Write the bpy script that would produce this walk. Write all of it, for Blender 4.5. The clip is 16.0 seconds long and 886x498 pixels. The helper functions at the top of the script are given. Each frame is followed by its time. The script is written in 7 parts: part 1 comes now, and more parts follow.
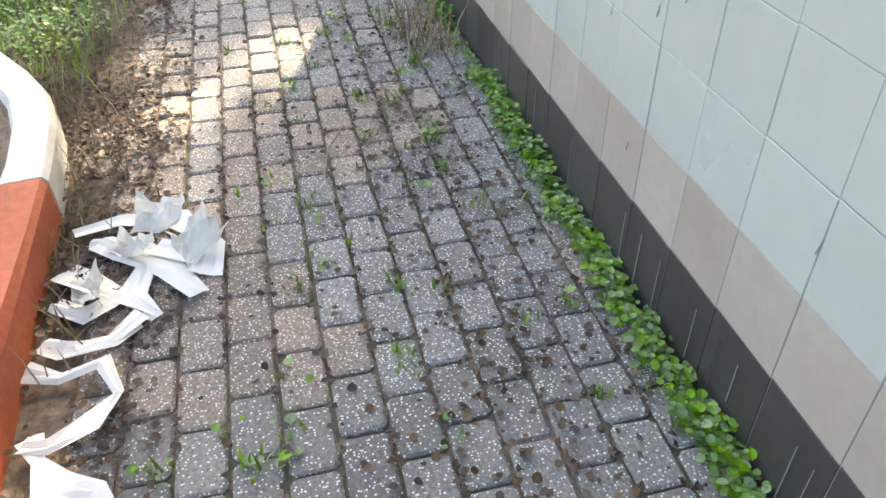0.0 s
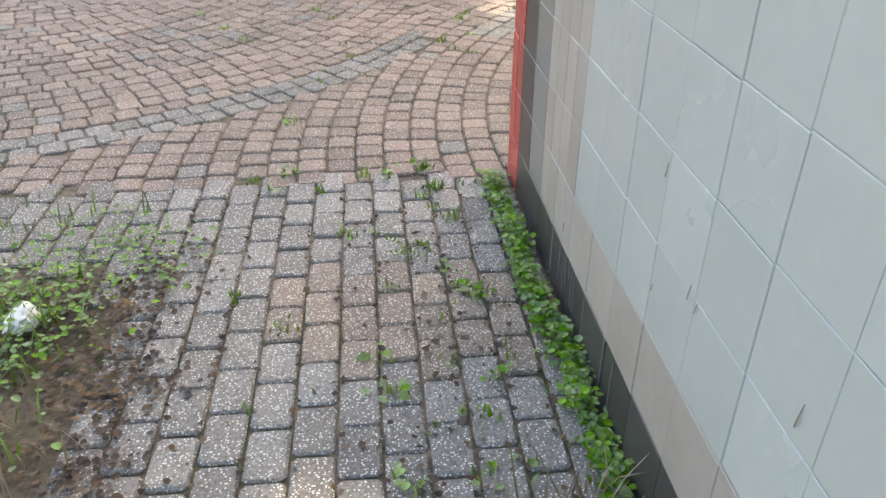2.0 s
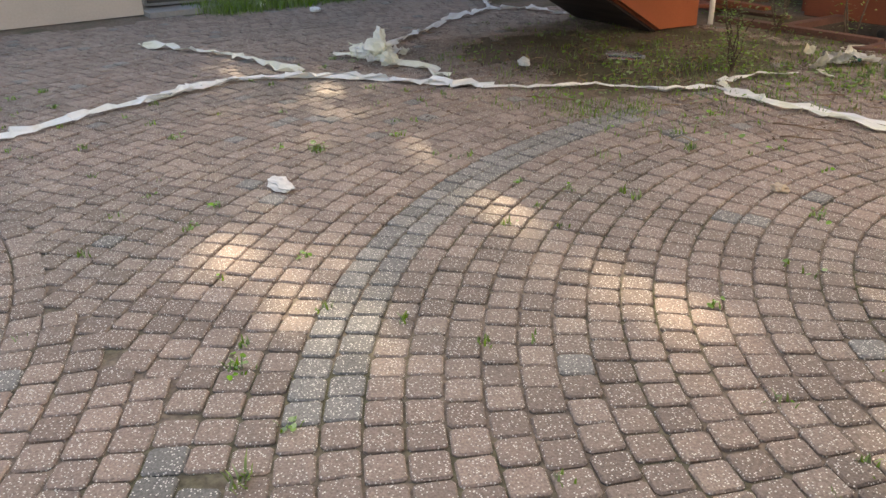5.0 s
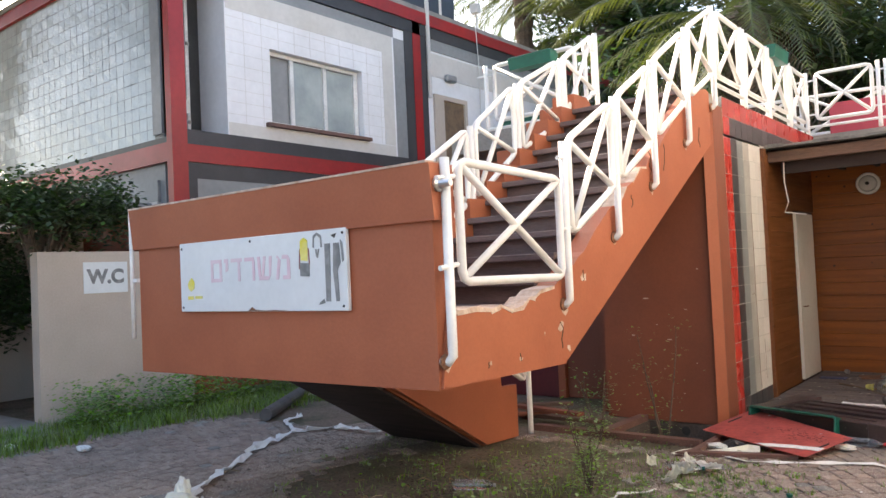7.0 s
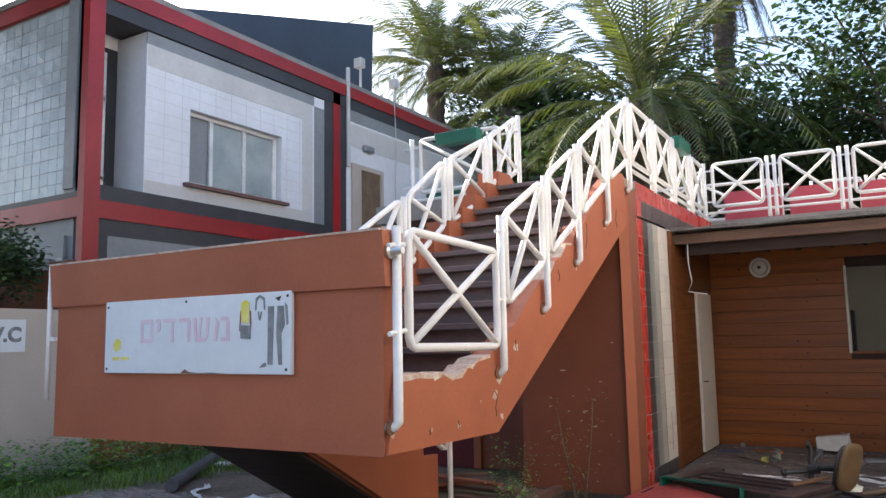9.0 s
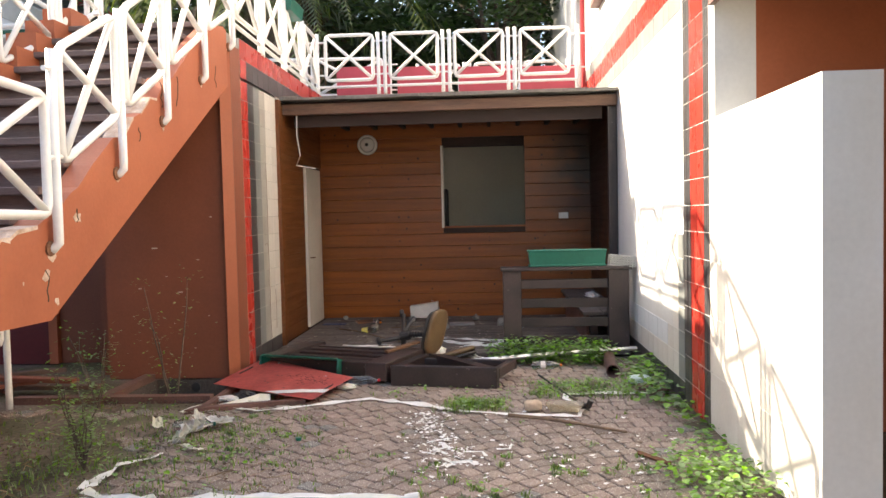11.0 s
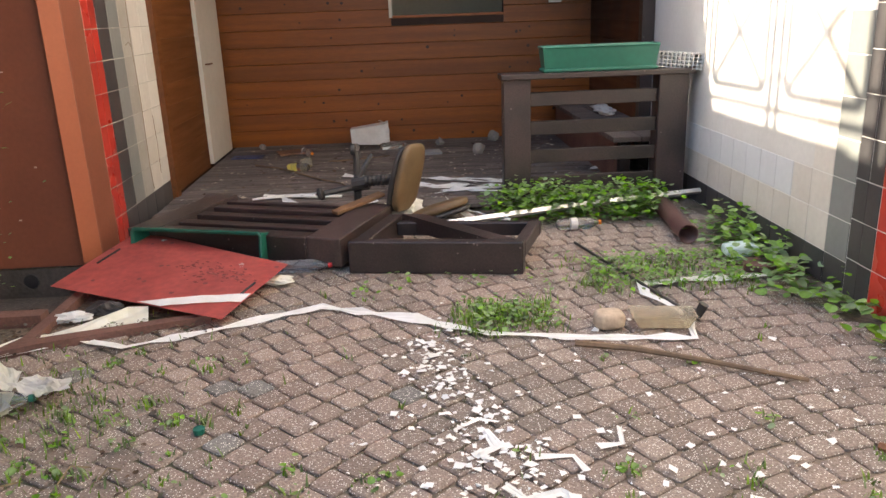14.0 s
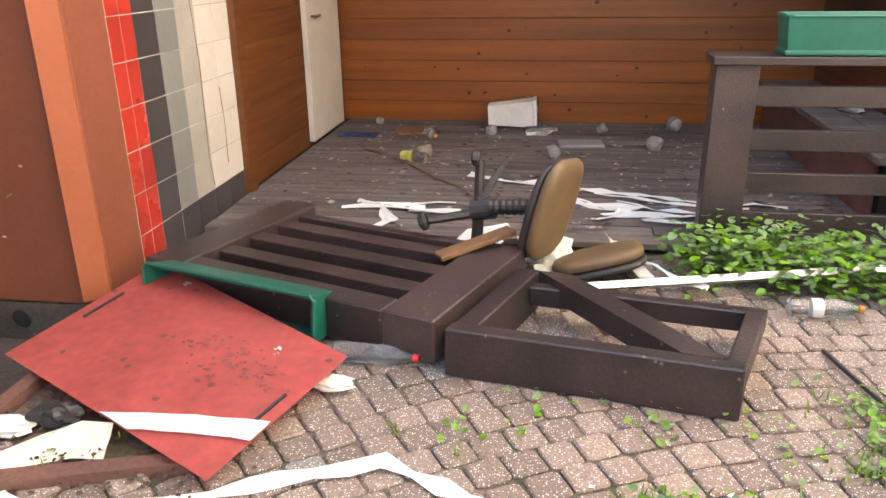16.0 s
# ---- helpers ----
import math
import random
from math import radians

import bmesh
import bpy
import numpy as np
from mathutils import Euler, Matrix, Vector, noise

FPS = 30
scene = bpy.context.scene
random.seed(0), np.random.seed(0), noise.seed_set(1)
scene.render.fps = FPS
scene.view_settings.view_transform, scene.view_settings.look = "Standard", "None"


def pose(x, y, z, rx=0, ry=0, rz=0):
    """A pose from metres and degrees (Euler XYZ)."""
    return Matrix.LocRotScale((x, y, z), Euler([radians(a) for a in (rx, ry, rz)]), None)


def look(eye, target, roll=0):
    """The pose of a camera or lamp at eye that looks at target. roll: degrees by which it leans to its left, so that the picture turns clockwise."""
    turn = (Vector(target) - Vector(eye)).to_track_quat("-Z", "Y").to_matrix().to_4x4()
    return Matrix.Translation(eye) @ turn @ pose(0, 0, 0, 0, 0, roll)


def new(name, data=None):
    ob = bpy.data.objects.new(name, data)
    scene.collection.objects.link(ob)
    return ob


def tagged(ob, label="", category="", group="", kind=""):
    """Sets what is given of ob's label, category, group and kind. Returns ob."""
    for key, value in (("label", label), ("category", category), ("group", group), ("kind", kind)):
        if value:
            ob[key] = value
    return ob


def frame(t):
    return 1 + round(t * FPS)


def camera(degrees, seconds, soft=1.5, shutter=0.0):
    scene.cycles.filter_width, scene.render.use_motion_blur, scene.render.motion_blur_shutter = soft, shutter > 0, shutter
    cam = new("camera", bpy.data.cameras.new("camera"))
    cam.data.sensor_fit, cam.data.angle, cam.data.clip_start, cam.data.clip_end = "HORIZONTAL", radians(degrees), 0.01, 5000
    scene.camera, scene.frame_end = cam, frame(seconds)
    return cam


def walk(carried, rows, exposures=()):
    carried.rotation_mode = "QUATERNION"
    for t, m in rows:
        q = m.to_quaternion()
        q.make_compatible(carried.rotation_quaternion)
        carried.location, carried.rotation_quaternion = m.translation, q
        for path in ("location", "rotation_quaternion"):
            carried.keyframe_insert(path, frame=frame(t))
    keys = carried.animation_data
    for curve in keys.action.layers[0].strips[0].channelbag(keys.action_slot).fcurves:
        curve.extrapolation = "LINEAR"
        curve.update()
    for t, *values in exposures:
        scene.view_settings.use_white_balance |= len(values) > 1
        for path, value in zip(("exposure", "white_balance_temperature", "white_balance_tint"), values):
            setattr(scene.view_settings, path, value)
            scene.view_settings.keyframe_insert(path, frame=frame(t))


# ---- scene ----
cam = camera(60.2, 16.0)
PATH = [
    (0, (6.105, 1.2, 1.317), (4.579, 1.557, 0.074), -0.4),
    (0.5, (5.569, 1.33, 1.325), (3.99, 1.704, 0.156), 1.2),
    (1, (5.059, 1.437, 1.368), (3.416, 1.758, 0.274), 0.0),
    (1.5, (4.552, 1.45, 1.38), (2.884, 1.763, 0.321), -1.2),
    (2, (3.966, 1.452, 1.395), (2.271, 1.619, 0.347), 0.1),
    (2.5, (3.404, 1.402, 1.412), (1.68, 1.654, 0.43), -1.2),
    (3, (2.817, 1.387, 1.363), (1.055, 1.609, 0.444), -1.0),
    (3.2, (2.596, 1.379, 1.379), (0.823, 1.562, 0.473), -1.3),
    (5.3, (0.663, 1.634, 1.472), (-0.806, 2.77, 0.727), -2.3),
    (5.5, (0.529, 1.702, 1.513), (-0.909, 2.946, 0.893), -2.8),
    (6, (0.242, 1.723, 1.585), (-1.056, 3.199, 1.215), -3.4),
    (6.5, (0.035, 1.682, 1.683), (-1.16, 3.282, 1.561), -2.8),
    (7, (-0.207, 1.661, 1.688), (-1.46, 3.219, 1.749), -2.6),
    (7.5, (-0.34, 1.576, 1.705), (-1.57, 3.139, 1.913), -2.3),
    (8, (-0.39, 1.449, 1.692), (-1.544, 3.061, 1.957), -2.2),
    (8.5, (-0.392, 1.397, 1.682), (-1.523, 3.027, 1.94), -2.2),
    (9, (-0.37, 1.401, 1.675), (-1.397, 3.102, 1.91), -1.1),
    (9.5, (-0.35, 1.48, 1.668), (-1.149, 3.308, 1.811), -1.1),
    (10, (-0.272, 1.653, 1.645), (-0.71, 3.603, 1.71), -0.6),
    (10.2, (-0.262, 1.732, 1.633), (-0.589, 3.704, 1.671), -1.1),
    (12.3, (-0.813, 3.057, 1.47), (-0.856, 5.032, 1.157), -1.5),
    (12.5, (-0.858, 3.264, 1.459), (-0.879, 5.233, 1.111), -1.6),
    (13, (-0.913, 3.813, 1.42), (-0.842, 5.762, 0.979), -1.8),
    (13.5, (-0.954, 4.348, 1.42), (-0.902, 6.274, 0.885), -1.7),
    (14, (-0.967, 4.873, 1.43), (-0.888, 6.781, 0.836), -2.1),
    (14.5, (-0.926, 5.4, 1.44), (-0.954, 7.311, 0.851), -0.9),
    (15, (-0.931, 5.866, 1.448), (-0.993, 7.759, 0.805), -2.0),
    (15.5, (-0.948, 6.307, 1.419), (-1.075, 8.192, 0.762), -1.1),
    (16, (-0.962, 6.683, 1.41), (-1.252, 8.531, 0.702), -0.8),
]
EXPOSURES = [(0, 2.45, 7500, 10), (1.5, 2.25, 7400, 10), (3.2, 2.0, 7400, 10), (5.5, 1.68, 7300, 10), (6.5, 2.1, 6900, 10), (7.0, 1.85, 6600, 10), (8.0, 1.5, 6000, 10), (9.0, 1.45, 6000, 10), (10.2, 1.85, 6400, 10), (12.5, 1.9, 6700, 10), (14.0, 2.05, 6700, 10), (15.0, 2.35, 6700, 10), (16, 2.85, 6800, 10)]
walk(cam, [(t, look(eye, target, roll)) for t, eye, target, roll in PATH], EXPOSURES)


# ---- world, sun ----
SUN_AZ, SUN_EL = 71.3, 32.1
sun_to = Vector((-math.sin(radians(SUN_AZ)) * math.cos(radians(SUN_EL)), math.cos(radians(SUN_AZ)) * math.cos(radians(SUN_EL)), math.sin(radians(SUN_EL))))
world = bpy.data.worlds.new("sky")
scene.world = world
world.use_nodes = True
wn = world.node_tree.nodes
sky = wn.new("ShaderNodeTexSky")
sky.sky_type = "NISHITA"
sky.sun_disc = False
sky.sun_elevation = radians(SUN_EL)
sky.sun_rotation = radians(-SUN_AZ)
sky.air_density, sky.dust_density, sky.ozone_density = 1.0, 3.0, 1.0
wn["Background"].inputs["Strength"].default_value = 0.15
world.node_tree.links.new(sky.outputs[0], wn["Background"].inputs["Color"])
sun = new("sun", bpy.data.lights.new("sun", "SUN"))
sun.data.energy, sun.data.angle, sun.data.color = 5.0, radians(0.6), (1.0, 0.87, 0.69)
sun.matrix_world = look(sun_to * 40, (0, 0, 0))


# ---- materials ----
def mat(name, c, c2=None, rough=0.8, scale=3.0, fine=60.0, fine_amt=0.25, bump=0.25, metal=0.0, rnd="", rnd_amt=0.25, speck=None, streak=False, mix=(0.35, 0.7), glass=0.0, trans=0.0):
    m = bpy.data.materials.new(name)
    m.use_nodes = True
    n, l = m.node_tree.nodes, m.node_tree.links
    b = n["Principled BSDF"]
    b.inputs["Roughness"].default_value, b.inputs["Metallic"].default_value = rough, metal
    co = n.new("ShaderNodeTexCoord").outputs["Object"]
    value = None
    if rnd == "obj":
        value = n.new("ShaderNodeObjectInfo").outputs["Random"]
        off = n.new("ShaderNodeVectorMath")
        off.operation = "MULTIPLY_ADD"
        l.new(value, off.inputs[0])
        off.inputs[1].default_value = (31, 17, 23)
        l.new(co, off.inputs[2])
        co = off.outputs[0]
    elif rnd == "isl":
        value = n.new("ShaderNodeNewGeometry").outputs["Random Per Island"]
    if streak:
        mp = n.new("ShaderNodeMapping")
        mp.inputs["Scale"].default_value = streak
        l.new(co, mp.inputs[0])
        co = mp.outputs[0]
    n1 = n.new("ShaderNodeTexNoise")
    n1.inputs["Scale"].default_value, n1.inputs["Detail"].default_value = scale, 5
    l.new(co, n1.inputs["Vector"])
    n2 = n.new("ShaderNodeTexNoise")
    n2.inputs["Scale"].default_value, n2.inputs["Detail"].default_value = fine, 4
    l.new(co, n2.inputs["Vector"])
    mr = n.new("ShaderNodeMapRange")
    mr.inputs["From Min"].default_value, mr.inputs["From Max"].default_value = mix
    l.new(n1.outputs["Fac"], mr.inputs["Value"])
    mx = n.new("ShaderNodeMix")
    mx.data_type = "RGBA"
    l.new(mr.outputs[0], mx.inputs["Factor"])
    mx.inputs["A"].default_value = (*c, 1)
    mx.inputs["B"].default_value = (*(c2 or [k * 0.72 for k in c]), 1)
    col = mx.outputs["Result"]
    hs = n.new("ShaderNodeHueSaturation")
    l.new(col, hs.inputs["Color"])
    ma = n.new("ShaderNodeMapRange")
    ma.inputs["To Min"].default_value, ma.inputs["To Max"].default_value = 1 - fine_amt, 1 + fine_amt
    ma.inputs["From Min"].default_value, ma.inputs["From Max"].default_value = 0.25, 0.75
    l.new(n2.outputs["Fac"], ma.inputs["Value"])
    v = ma.outputs[0]
    if value is not None:
        mv = n.new("ShaderNodeMapRange")
        mv.inputs["To Min"].default_value, mv.inputs["To Max"].default_value = 1 - rnd_amt, 1 + rnd_amt
        l.new(value, mv.inputs["Value"])
        mm = n.new("ShaderNodeMath")
        mm.operation = "MULTIPLY"
        l.new(v, mm.inputs[0])
        l.new(mv.outputs[0], mm.inputs[1])
        v = mm.outputs[0]
        wr = n.new("ShaderNodeMath")
        wr.operation = "PINGPONG"
        wr.inputs[1].default_value = 0.05
        l.new(value, wr.inputs[0])
        hu = n.new("ShaderNodeMath")
        hu.operation = "ADD"
        hu.inputs[1].default_value = 0.485
        l.new(wr.outputs[0], hu.inputs[0])
        sc = n.new("ShaderNodeMapRange")
        sc.inputs["From Max"].default_value = 0.05
        sc.inputs["To Min"].default_value, sc.inputs["To Max"].default_value = 0.6, 1.35
        l.new(wr.outputs[0], sc.inputs["Value"])
        if rnd_amt > 0.3:
            l.new(sc.outputs[0], hs.inputs["Saturation"])
    l.new(v, hs.inputs["Value"])
    col = hs.outputs[0]
    if speck:
        vo = n.new("ShaderNodeTexVoronoi")
        vo.inputs["Scale"].default_value = speck[0]
        l.new(co, vo.inputs["Vector"])
        sr = n.new("ShaderNodeMapRange")
        sr.inputs["From Min"].default_value, sr.inputs["From Max"].default_value = 0.40, 0.28
        l.new(vo.outputs["Distance"], sr.inputs["Value"])
        sep = n.new("ShaderNodeSeparateColor")
        l.new(vo.outputs["Color"], sep.inputs[0])
        gt = n.new("ShaderNodeMath")
        gt.operation = "GREATER_THAN"
        gt.inputs[1].default_value = 1 - speck[2]
        l.new(sep.outputs[0], gt.inputs[0])
        sm = n.new("ShaderNodeMath")
        sm.operation = "MULTIPLY"
        l.new(sr.outputs[0], sm.inputs[0])
        l.new(gt.outputs[0], sm.inputs[1])
        sx = n.new("ShaderNodeMix")
        sx.data_type = "RGBA"
        l.new(sm.outputs[0], sx.inputs["Factor"])
        l.new(col, sx.inputs["A"])
        sx.inputs["B"].default_value = (*speck[1], 1)
        col = sx.outputs["Result"]
    l.new(col, b.inputs["Base Color"])
    rr = n.new("ShaderNodeMapRange")
    rr.inputs["To Min"].default_value, rr.inputs["To Max"].default_value = max(0.03, rough - 0.12), min(1, rough + 0.12)
    l.new(n1.outputs["Fac"], rr.inputs["Value"])
    l.new(rr.outputs[0], b.inputs["Roughness"])
    if bump:
        bp = n.new("ShaderNodeBump")
        bp.inputs["Strength"].default_value, bp.inputs["Distance"].default_value = bump, 0.01
        l.new(n2.outputs["Fac"], bp.inputs["Height"])
        l.new(bp.outputs[0], b.inputs["Normal"])
    if glass:
        b.inputs["Transmission Weight"].default_value = glass
    if trans:
        tr = n.new("ShaderNodeBsdfTranslucent")
        l.new(col, tr.inputs[0])
        ms = n.new("ShaderNodeMixShader")
        ms.inputs[0].default_value = trans
        l.new(b.outputs[0], ms.inputs[1])
        l.new(tr.outputs[0], ms.inputs[2])
        l.new(ms.outputs[0], n["Material Output"].inputs["Surface"])
    return m


STONE = (0.70, 0.66, 0.58)
M_paver_red = mat("paver_pink", (0.252, 0.188, 0.151), (0.195, 0.160, 0.131), 0.85, 0.9, 120, 0.4, 0.5, rnd="isl", rnd_amt=0.22, speck=(140, STONE, 0.34))
M_paver_grey = mat("paver_grey", (0.20, 0.19, 0.172), (0.155, 0.147, 0.132), 0.85, 1.5, 120, 0.4, 0.5, rnd="isl", rnd_amt=0.18, speck=(135, STONE, 0.42))
M_paver_alley = mat("paver_alley", (0.245, 0.232, 0.212), (0.19, 0.175, 0.158), 0.85, 2.0, 120, 0.45, 0.6, rnd="obj", rnd_amt=0.15, speck=(140, (0.74, 0.72, 0.67), 0.46))
M_paver_warm = mat("paver_warm", (0.28, 0.22, 0.175), (0.22, 0.185, 0.155), 0.85, 2.0, 120, 0.45, 0.6, rnd="obj", rnd_amt=0.15, speck=(140, (0.74, 0.70, 0.62), 0.46))
M_soil = mat("soil", (0.155, 0.118, 0.088), (0.085, 0.08, 0.042), 0.95, 1.6, 40, 0.5, 0.9, mix=(0.45, 0.62))
M_dirt = mat("dirt", (0.07, 0.054, 0.038), (0.035, 0.034, 0.018), 0.95, 2.0, 50, 0.5, 0.9)
M_grass = mat("grass", (0.15, 0.26, 0.045), (0.20, 0.27, 0.07), 0.6, 2.0, 20, 0.3, 0.0, rnd="isl", rnd_amt=0.4, trans=0.3)
M_dry = mat("dry_stalks", (0.30, 0.23, 0.14), (0.20, 0.15, 0.09), 0.9, 5, 30, 0.3, 0.0, rnd="isl", rnd_amt=0.35)
M_leaf = mat("leaf", (0.15, 0.29, 0.055), (0.22, 0.36, 0.09), 0.45, 3.0, 30, 0.2, 0.1, rnd="isl", rnd_amt=0.35, trans=0.3)
M_leaf_dark = mat("leaf_dark", (0.050, 0.10, 0.035), (0.085, 0.13, 0.05), 0.5, 1.0, 20, 0.3, 0.0, rnd="isl", rnd_amt=0.4, trans=0.35)
M_palm = mat("palm_leaf", (0.085, 0.115, 0.032), (0.13, 0.145, 0.05), 0.5, 0.6, 20, 0.3, 0.0, rnd="isl", rnd_amt=0.35, trans=0.35)
M_palm_dead = mat("palm_dead", (0.12, 0.085, 0.05), (0.07, 0.05, 0.03), 0.9, 1, 20, 0.4, 0.0, rnd="isl", rnd_amt=0.35)
M_bark = mat("bark", (0.12, 0.09, 0.065), (0.07, 0.05, 0.04), 0.95, 3, 25, 0.5, 1.0)
M_deadleaf = mat("dead_leaves", (0.11, 0.075, 0.045), (0.05, 0.035, 0.03), 0.9, 4, 30, 0.4, 0.2, rnd="isl", rnd_amt=0.5)
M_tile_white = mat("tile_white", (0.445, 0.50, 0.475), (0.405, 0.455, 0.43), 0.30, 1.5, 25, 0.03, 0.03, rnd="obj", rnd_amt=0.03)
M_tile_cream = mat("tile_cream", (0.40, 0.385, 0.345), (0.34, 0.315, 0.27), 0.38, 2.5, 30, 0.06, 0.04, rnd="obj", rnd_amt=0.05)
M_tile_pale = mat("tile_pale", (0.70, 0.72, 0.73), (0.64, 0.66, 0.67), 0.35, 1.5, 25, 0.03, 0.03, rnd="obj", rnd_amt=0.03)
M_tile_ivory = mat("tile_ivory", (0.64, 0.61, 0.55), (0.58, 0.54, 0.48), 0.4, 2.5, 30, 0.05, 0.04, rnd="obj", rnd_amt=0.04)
M_tile_grey = mat("tile_grey", (0.225, 0.235, 0.225), (0.19, 0.20, 0.19), 0.35, 2.5, 30, 0.05, 0.04, rnd="obj", rnd_amt=0.06)
M_tile_dark = mat("tile_dark", (0.060, 0.057, 0.058), (0.045, 0.043, 0.045), 0.35, 2.5, 30, 0.1, 0.04, rnd="obj", rnd_amt=0.1)
M_tile_red = mat("tile_red", (0.46, 0.04, 0.027), (0.36, 0.034, 0.024), 0.28, 2.5, 30, 0.06, 0.04, rnd="obj", rnd_amt=0.08)
M_grout = mat("grout", (0.52, 0.52, 0.48), (0.30, 0.28, 0.24), 0.9, 4, 40, 0.2, 0.2)
M_white = mat("painted_white_wall", (0.74, 0.74, 0.72), (0.66, 0.65, 0.61), 0.6, 1.2, 30, 0.04, 0.08)
M_house = mat("house_white", (0.76, 0.76, 0.78), (0.68, 0.68, 0.69), 0.6, 1.0, 12, 0.04, 0.05)
M_house_cream = mat("house_cream", (0.60, 0.58, 0.55), (0.52, 0.50, 0.47), 0.6, 1.0, 12, 0.05, 0.05)
M_house_grey = mat("house_grey", (0.26, 0.265, 0.27), (0.21, 0.215, 0.22), 0.5, 1.0, 12, 0.08, 0.05)
M_house_dark = mat("house_dark", (0.050, 0.048, 0.052), (0.035, 0.034, 0.038), 0.5, 1.0, 12, 0.1, 0.05)
M_house_red = mat("house_red", (0.34, 0.016, 0.018), (0.25, 0.014, 0.016), 0.4, 1.0, 12, 0.1, 0.05)
M_glass_tile = mat("glazed_tile", (0.46, 0.50, 0.50), (0.38, 0.42, 0.42), 0.14, 1.0, 12, 0.05, 0.05, rnd="isl", rnd_amt=0.08)
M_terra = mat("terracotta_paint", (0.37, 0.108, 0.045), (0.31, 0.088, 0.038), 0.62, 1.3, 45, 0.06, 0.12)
# darker copy of the terracotta: shade on walls and soffits put into the colour
M_terra_dark = mat("terracotta_shaded_copy", (0.235, 0.072, 0.036), (0.195, 0.06, 0.031), 0.6, 1.3, 45, 0.07, 0.12)
M_plaster = mat("broken_plaster", (0.62, 0.52, 0.44), (0.42, 0.28, 0.20), 0.95, 15, 60, 0.2, 0.8)
M_beige = mat("beige_wall", (0.50, 0.43, 0.36), (0.43, 0.37, 0.31), 0.75, 1.2, 40, 0.05, 0.1)
M_room = mat("room_wall", (0.60, 0.57, 0.44), (0.54, 0.51, 0.40), 0.8, 1, 20, 0.04, 0.05)
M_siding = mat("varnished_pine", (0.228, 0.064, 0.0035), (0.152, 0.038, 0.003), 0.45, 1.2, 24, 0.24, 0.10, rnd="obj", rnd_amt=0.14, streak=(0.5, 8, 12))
# same pine with the grain turned and a darker tone for the side walls
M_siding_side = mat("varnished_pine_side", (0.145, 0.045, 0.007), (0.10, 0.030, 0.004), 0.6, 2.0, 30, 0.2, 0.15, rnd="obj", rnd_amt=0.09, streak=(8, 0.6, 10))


def darken_spot(m, centre, reach):
    # darkens the boards round one spot, fading out with a ragged edge
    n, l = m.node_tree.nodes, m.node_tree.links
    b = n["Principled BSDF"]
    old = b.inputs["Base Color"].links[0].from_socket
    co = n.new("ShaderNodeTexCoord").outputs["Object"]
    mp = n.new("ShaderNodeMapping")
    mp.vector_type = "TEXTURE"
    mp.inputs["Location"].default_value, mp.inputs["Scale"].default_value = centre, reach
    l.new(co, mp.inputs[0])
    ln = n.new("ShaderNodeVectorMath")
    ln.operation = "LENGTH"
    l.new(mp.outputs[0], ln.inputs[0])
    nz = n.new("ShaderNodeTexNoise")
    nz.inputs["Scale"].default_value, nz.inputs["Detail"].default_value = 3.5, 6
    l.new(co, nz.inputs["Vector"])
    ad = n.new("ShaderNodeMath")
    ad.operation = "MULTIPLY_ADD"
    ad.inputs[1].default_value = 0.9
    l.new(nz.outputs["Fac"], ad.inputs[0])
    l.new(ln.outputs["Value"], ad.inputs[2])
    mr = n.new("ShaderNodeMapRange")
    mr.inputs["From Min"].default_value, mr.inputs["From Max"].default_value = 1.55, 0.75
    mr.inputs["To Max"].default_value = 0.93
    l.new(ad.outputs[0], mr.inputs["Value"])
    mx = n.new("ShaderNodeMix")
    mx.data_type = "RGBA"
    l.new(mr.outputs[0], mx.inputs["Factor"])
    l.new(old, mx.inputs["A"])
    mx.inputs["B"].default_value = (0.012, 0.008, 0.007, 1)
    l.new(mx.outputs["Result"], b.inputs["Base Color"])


darken_spot(M_siding, (1.15, 13.5, 2.35), (0.75, 1.0, 1.15))
# wider reach brings the right side wall near black
darken_spot(M_siding_side, (1.1, 13.0, 2.2), (0.8, 2.2, 2.0))
M_knot = mat("pine_knot", (0.035, 0.010, 0.003), None, 0.5, 20, 60, 0.2, 0.1)
M_stain = mat("dark_stained_timber", (0.024, 0.019, 0.018), (0.055, 0.036, 0.033), 0.40, 3.0, 90, 0.3, 0.25, rnd="obj", rnd_amt=0.2, speck=(55, (0.16, 0.13, 0.12), 0.012))
M_deck = mat("deck_board", (0.17, 0.14, 0.125), (0.08, 0.065, 0.058), 0.8, 3.0, 40, 0.35, 0.5, rnd="obj", rnd_amt=0.25, streak=(0.5, 6, 6))
M_step = mat("stair_tread", (0.18, 0.125, 0.11), (0.12, 0.085, 0.078), 0.7, 3.0, 40, 0.25, 0.3, rnd="obj", rnd_amt=0.15, streak=(0.5, 6, 6))
M_pipe = mat("white_painted_steel", (0.79, 0.785, 0.765), (0.70, 0.68, 0.64), 0.4, 3.0, 30, 0.05, 0.06)
M_rust = mat("rust", (0.22, 0.10, 0.05), (0.12, 0.06, 0.035), 0.9, 8, 60, 0.3, 0.4)
M_sheet = mat("red_painted_board", (0.66, 0.16, 0.14), (0.55, 0.125, 0.11), 0.5, 3.0, 22, 0.16, 0.1, speck=(26, (0.30, 0.10, 0.09), 0.05))
M_scuff = mat("scuff", (0.30, 0.085, 0.075), (0.22, 0.07, 0.06), 0.8, 10, 40, 0.3, 0.1)
M_green = mat("green_plastic", (0.010, 0.125, 0.085), (0.009, 0.10, 0.068), 0.4, 2, 25, 0.1, 0.05)
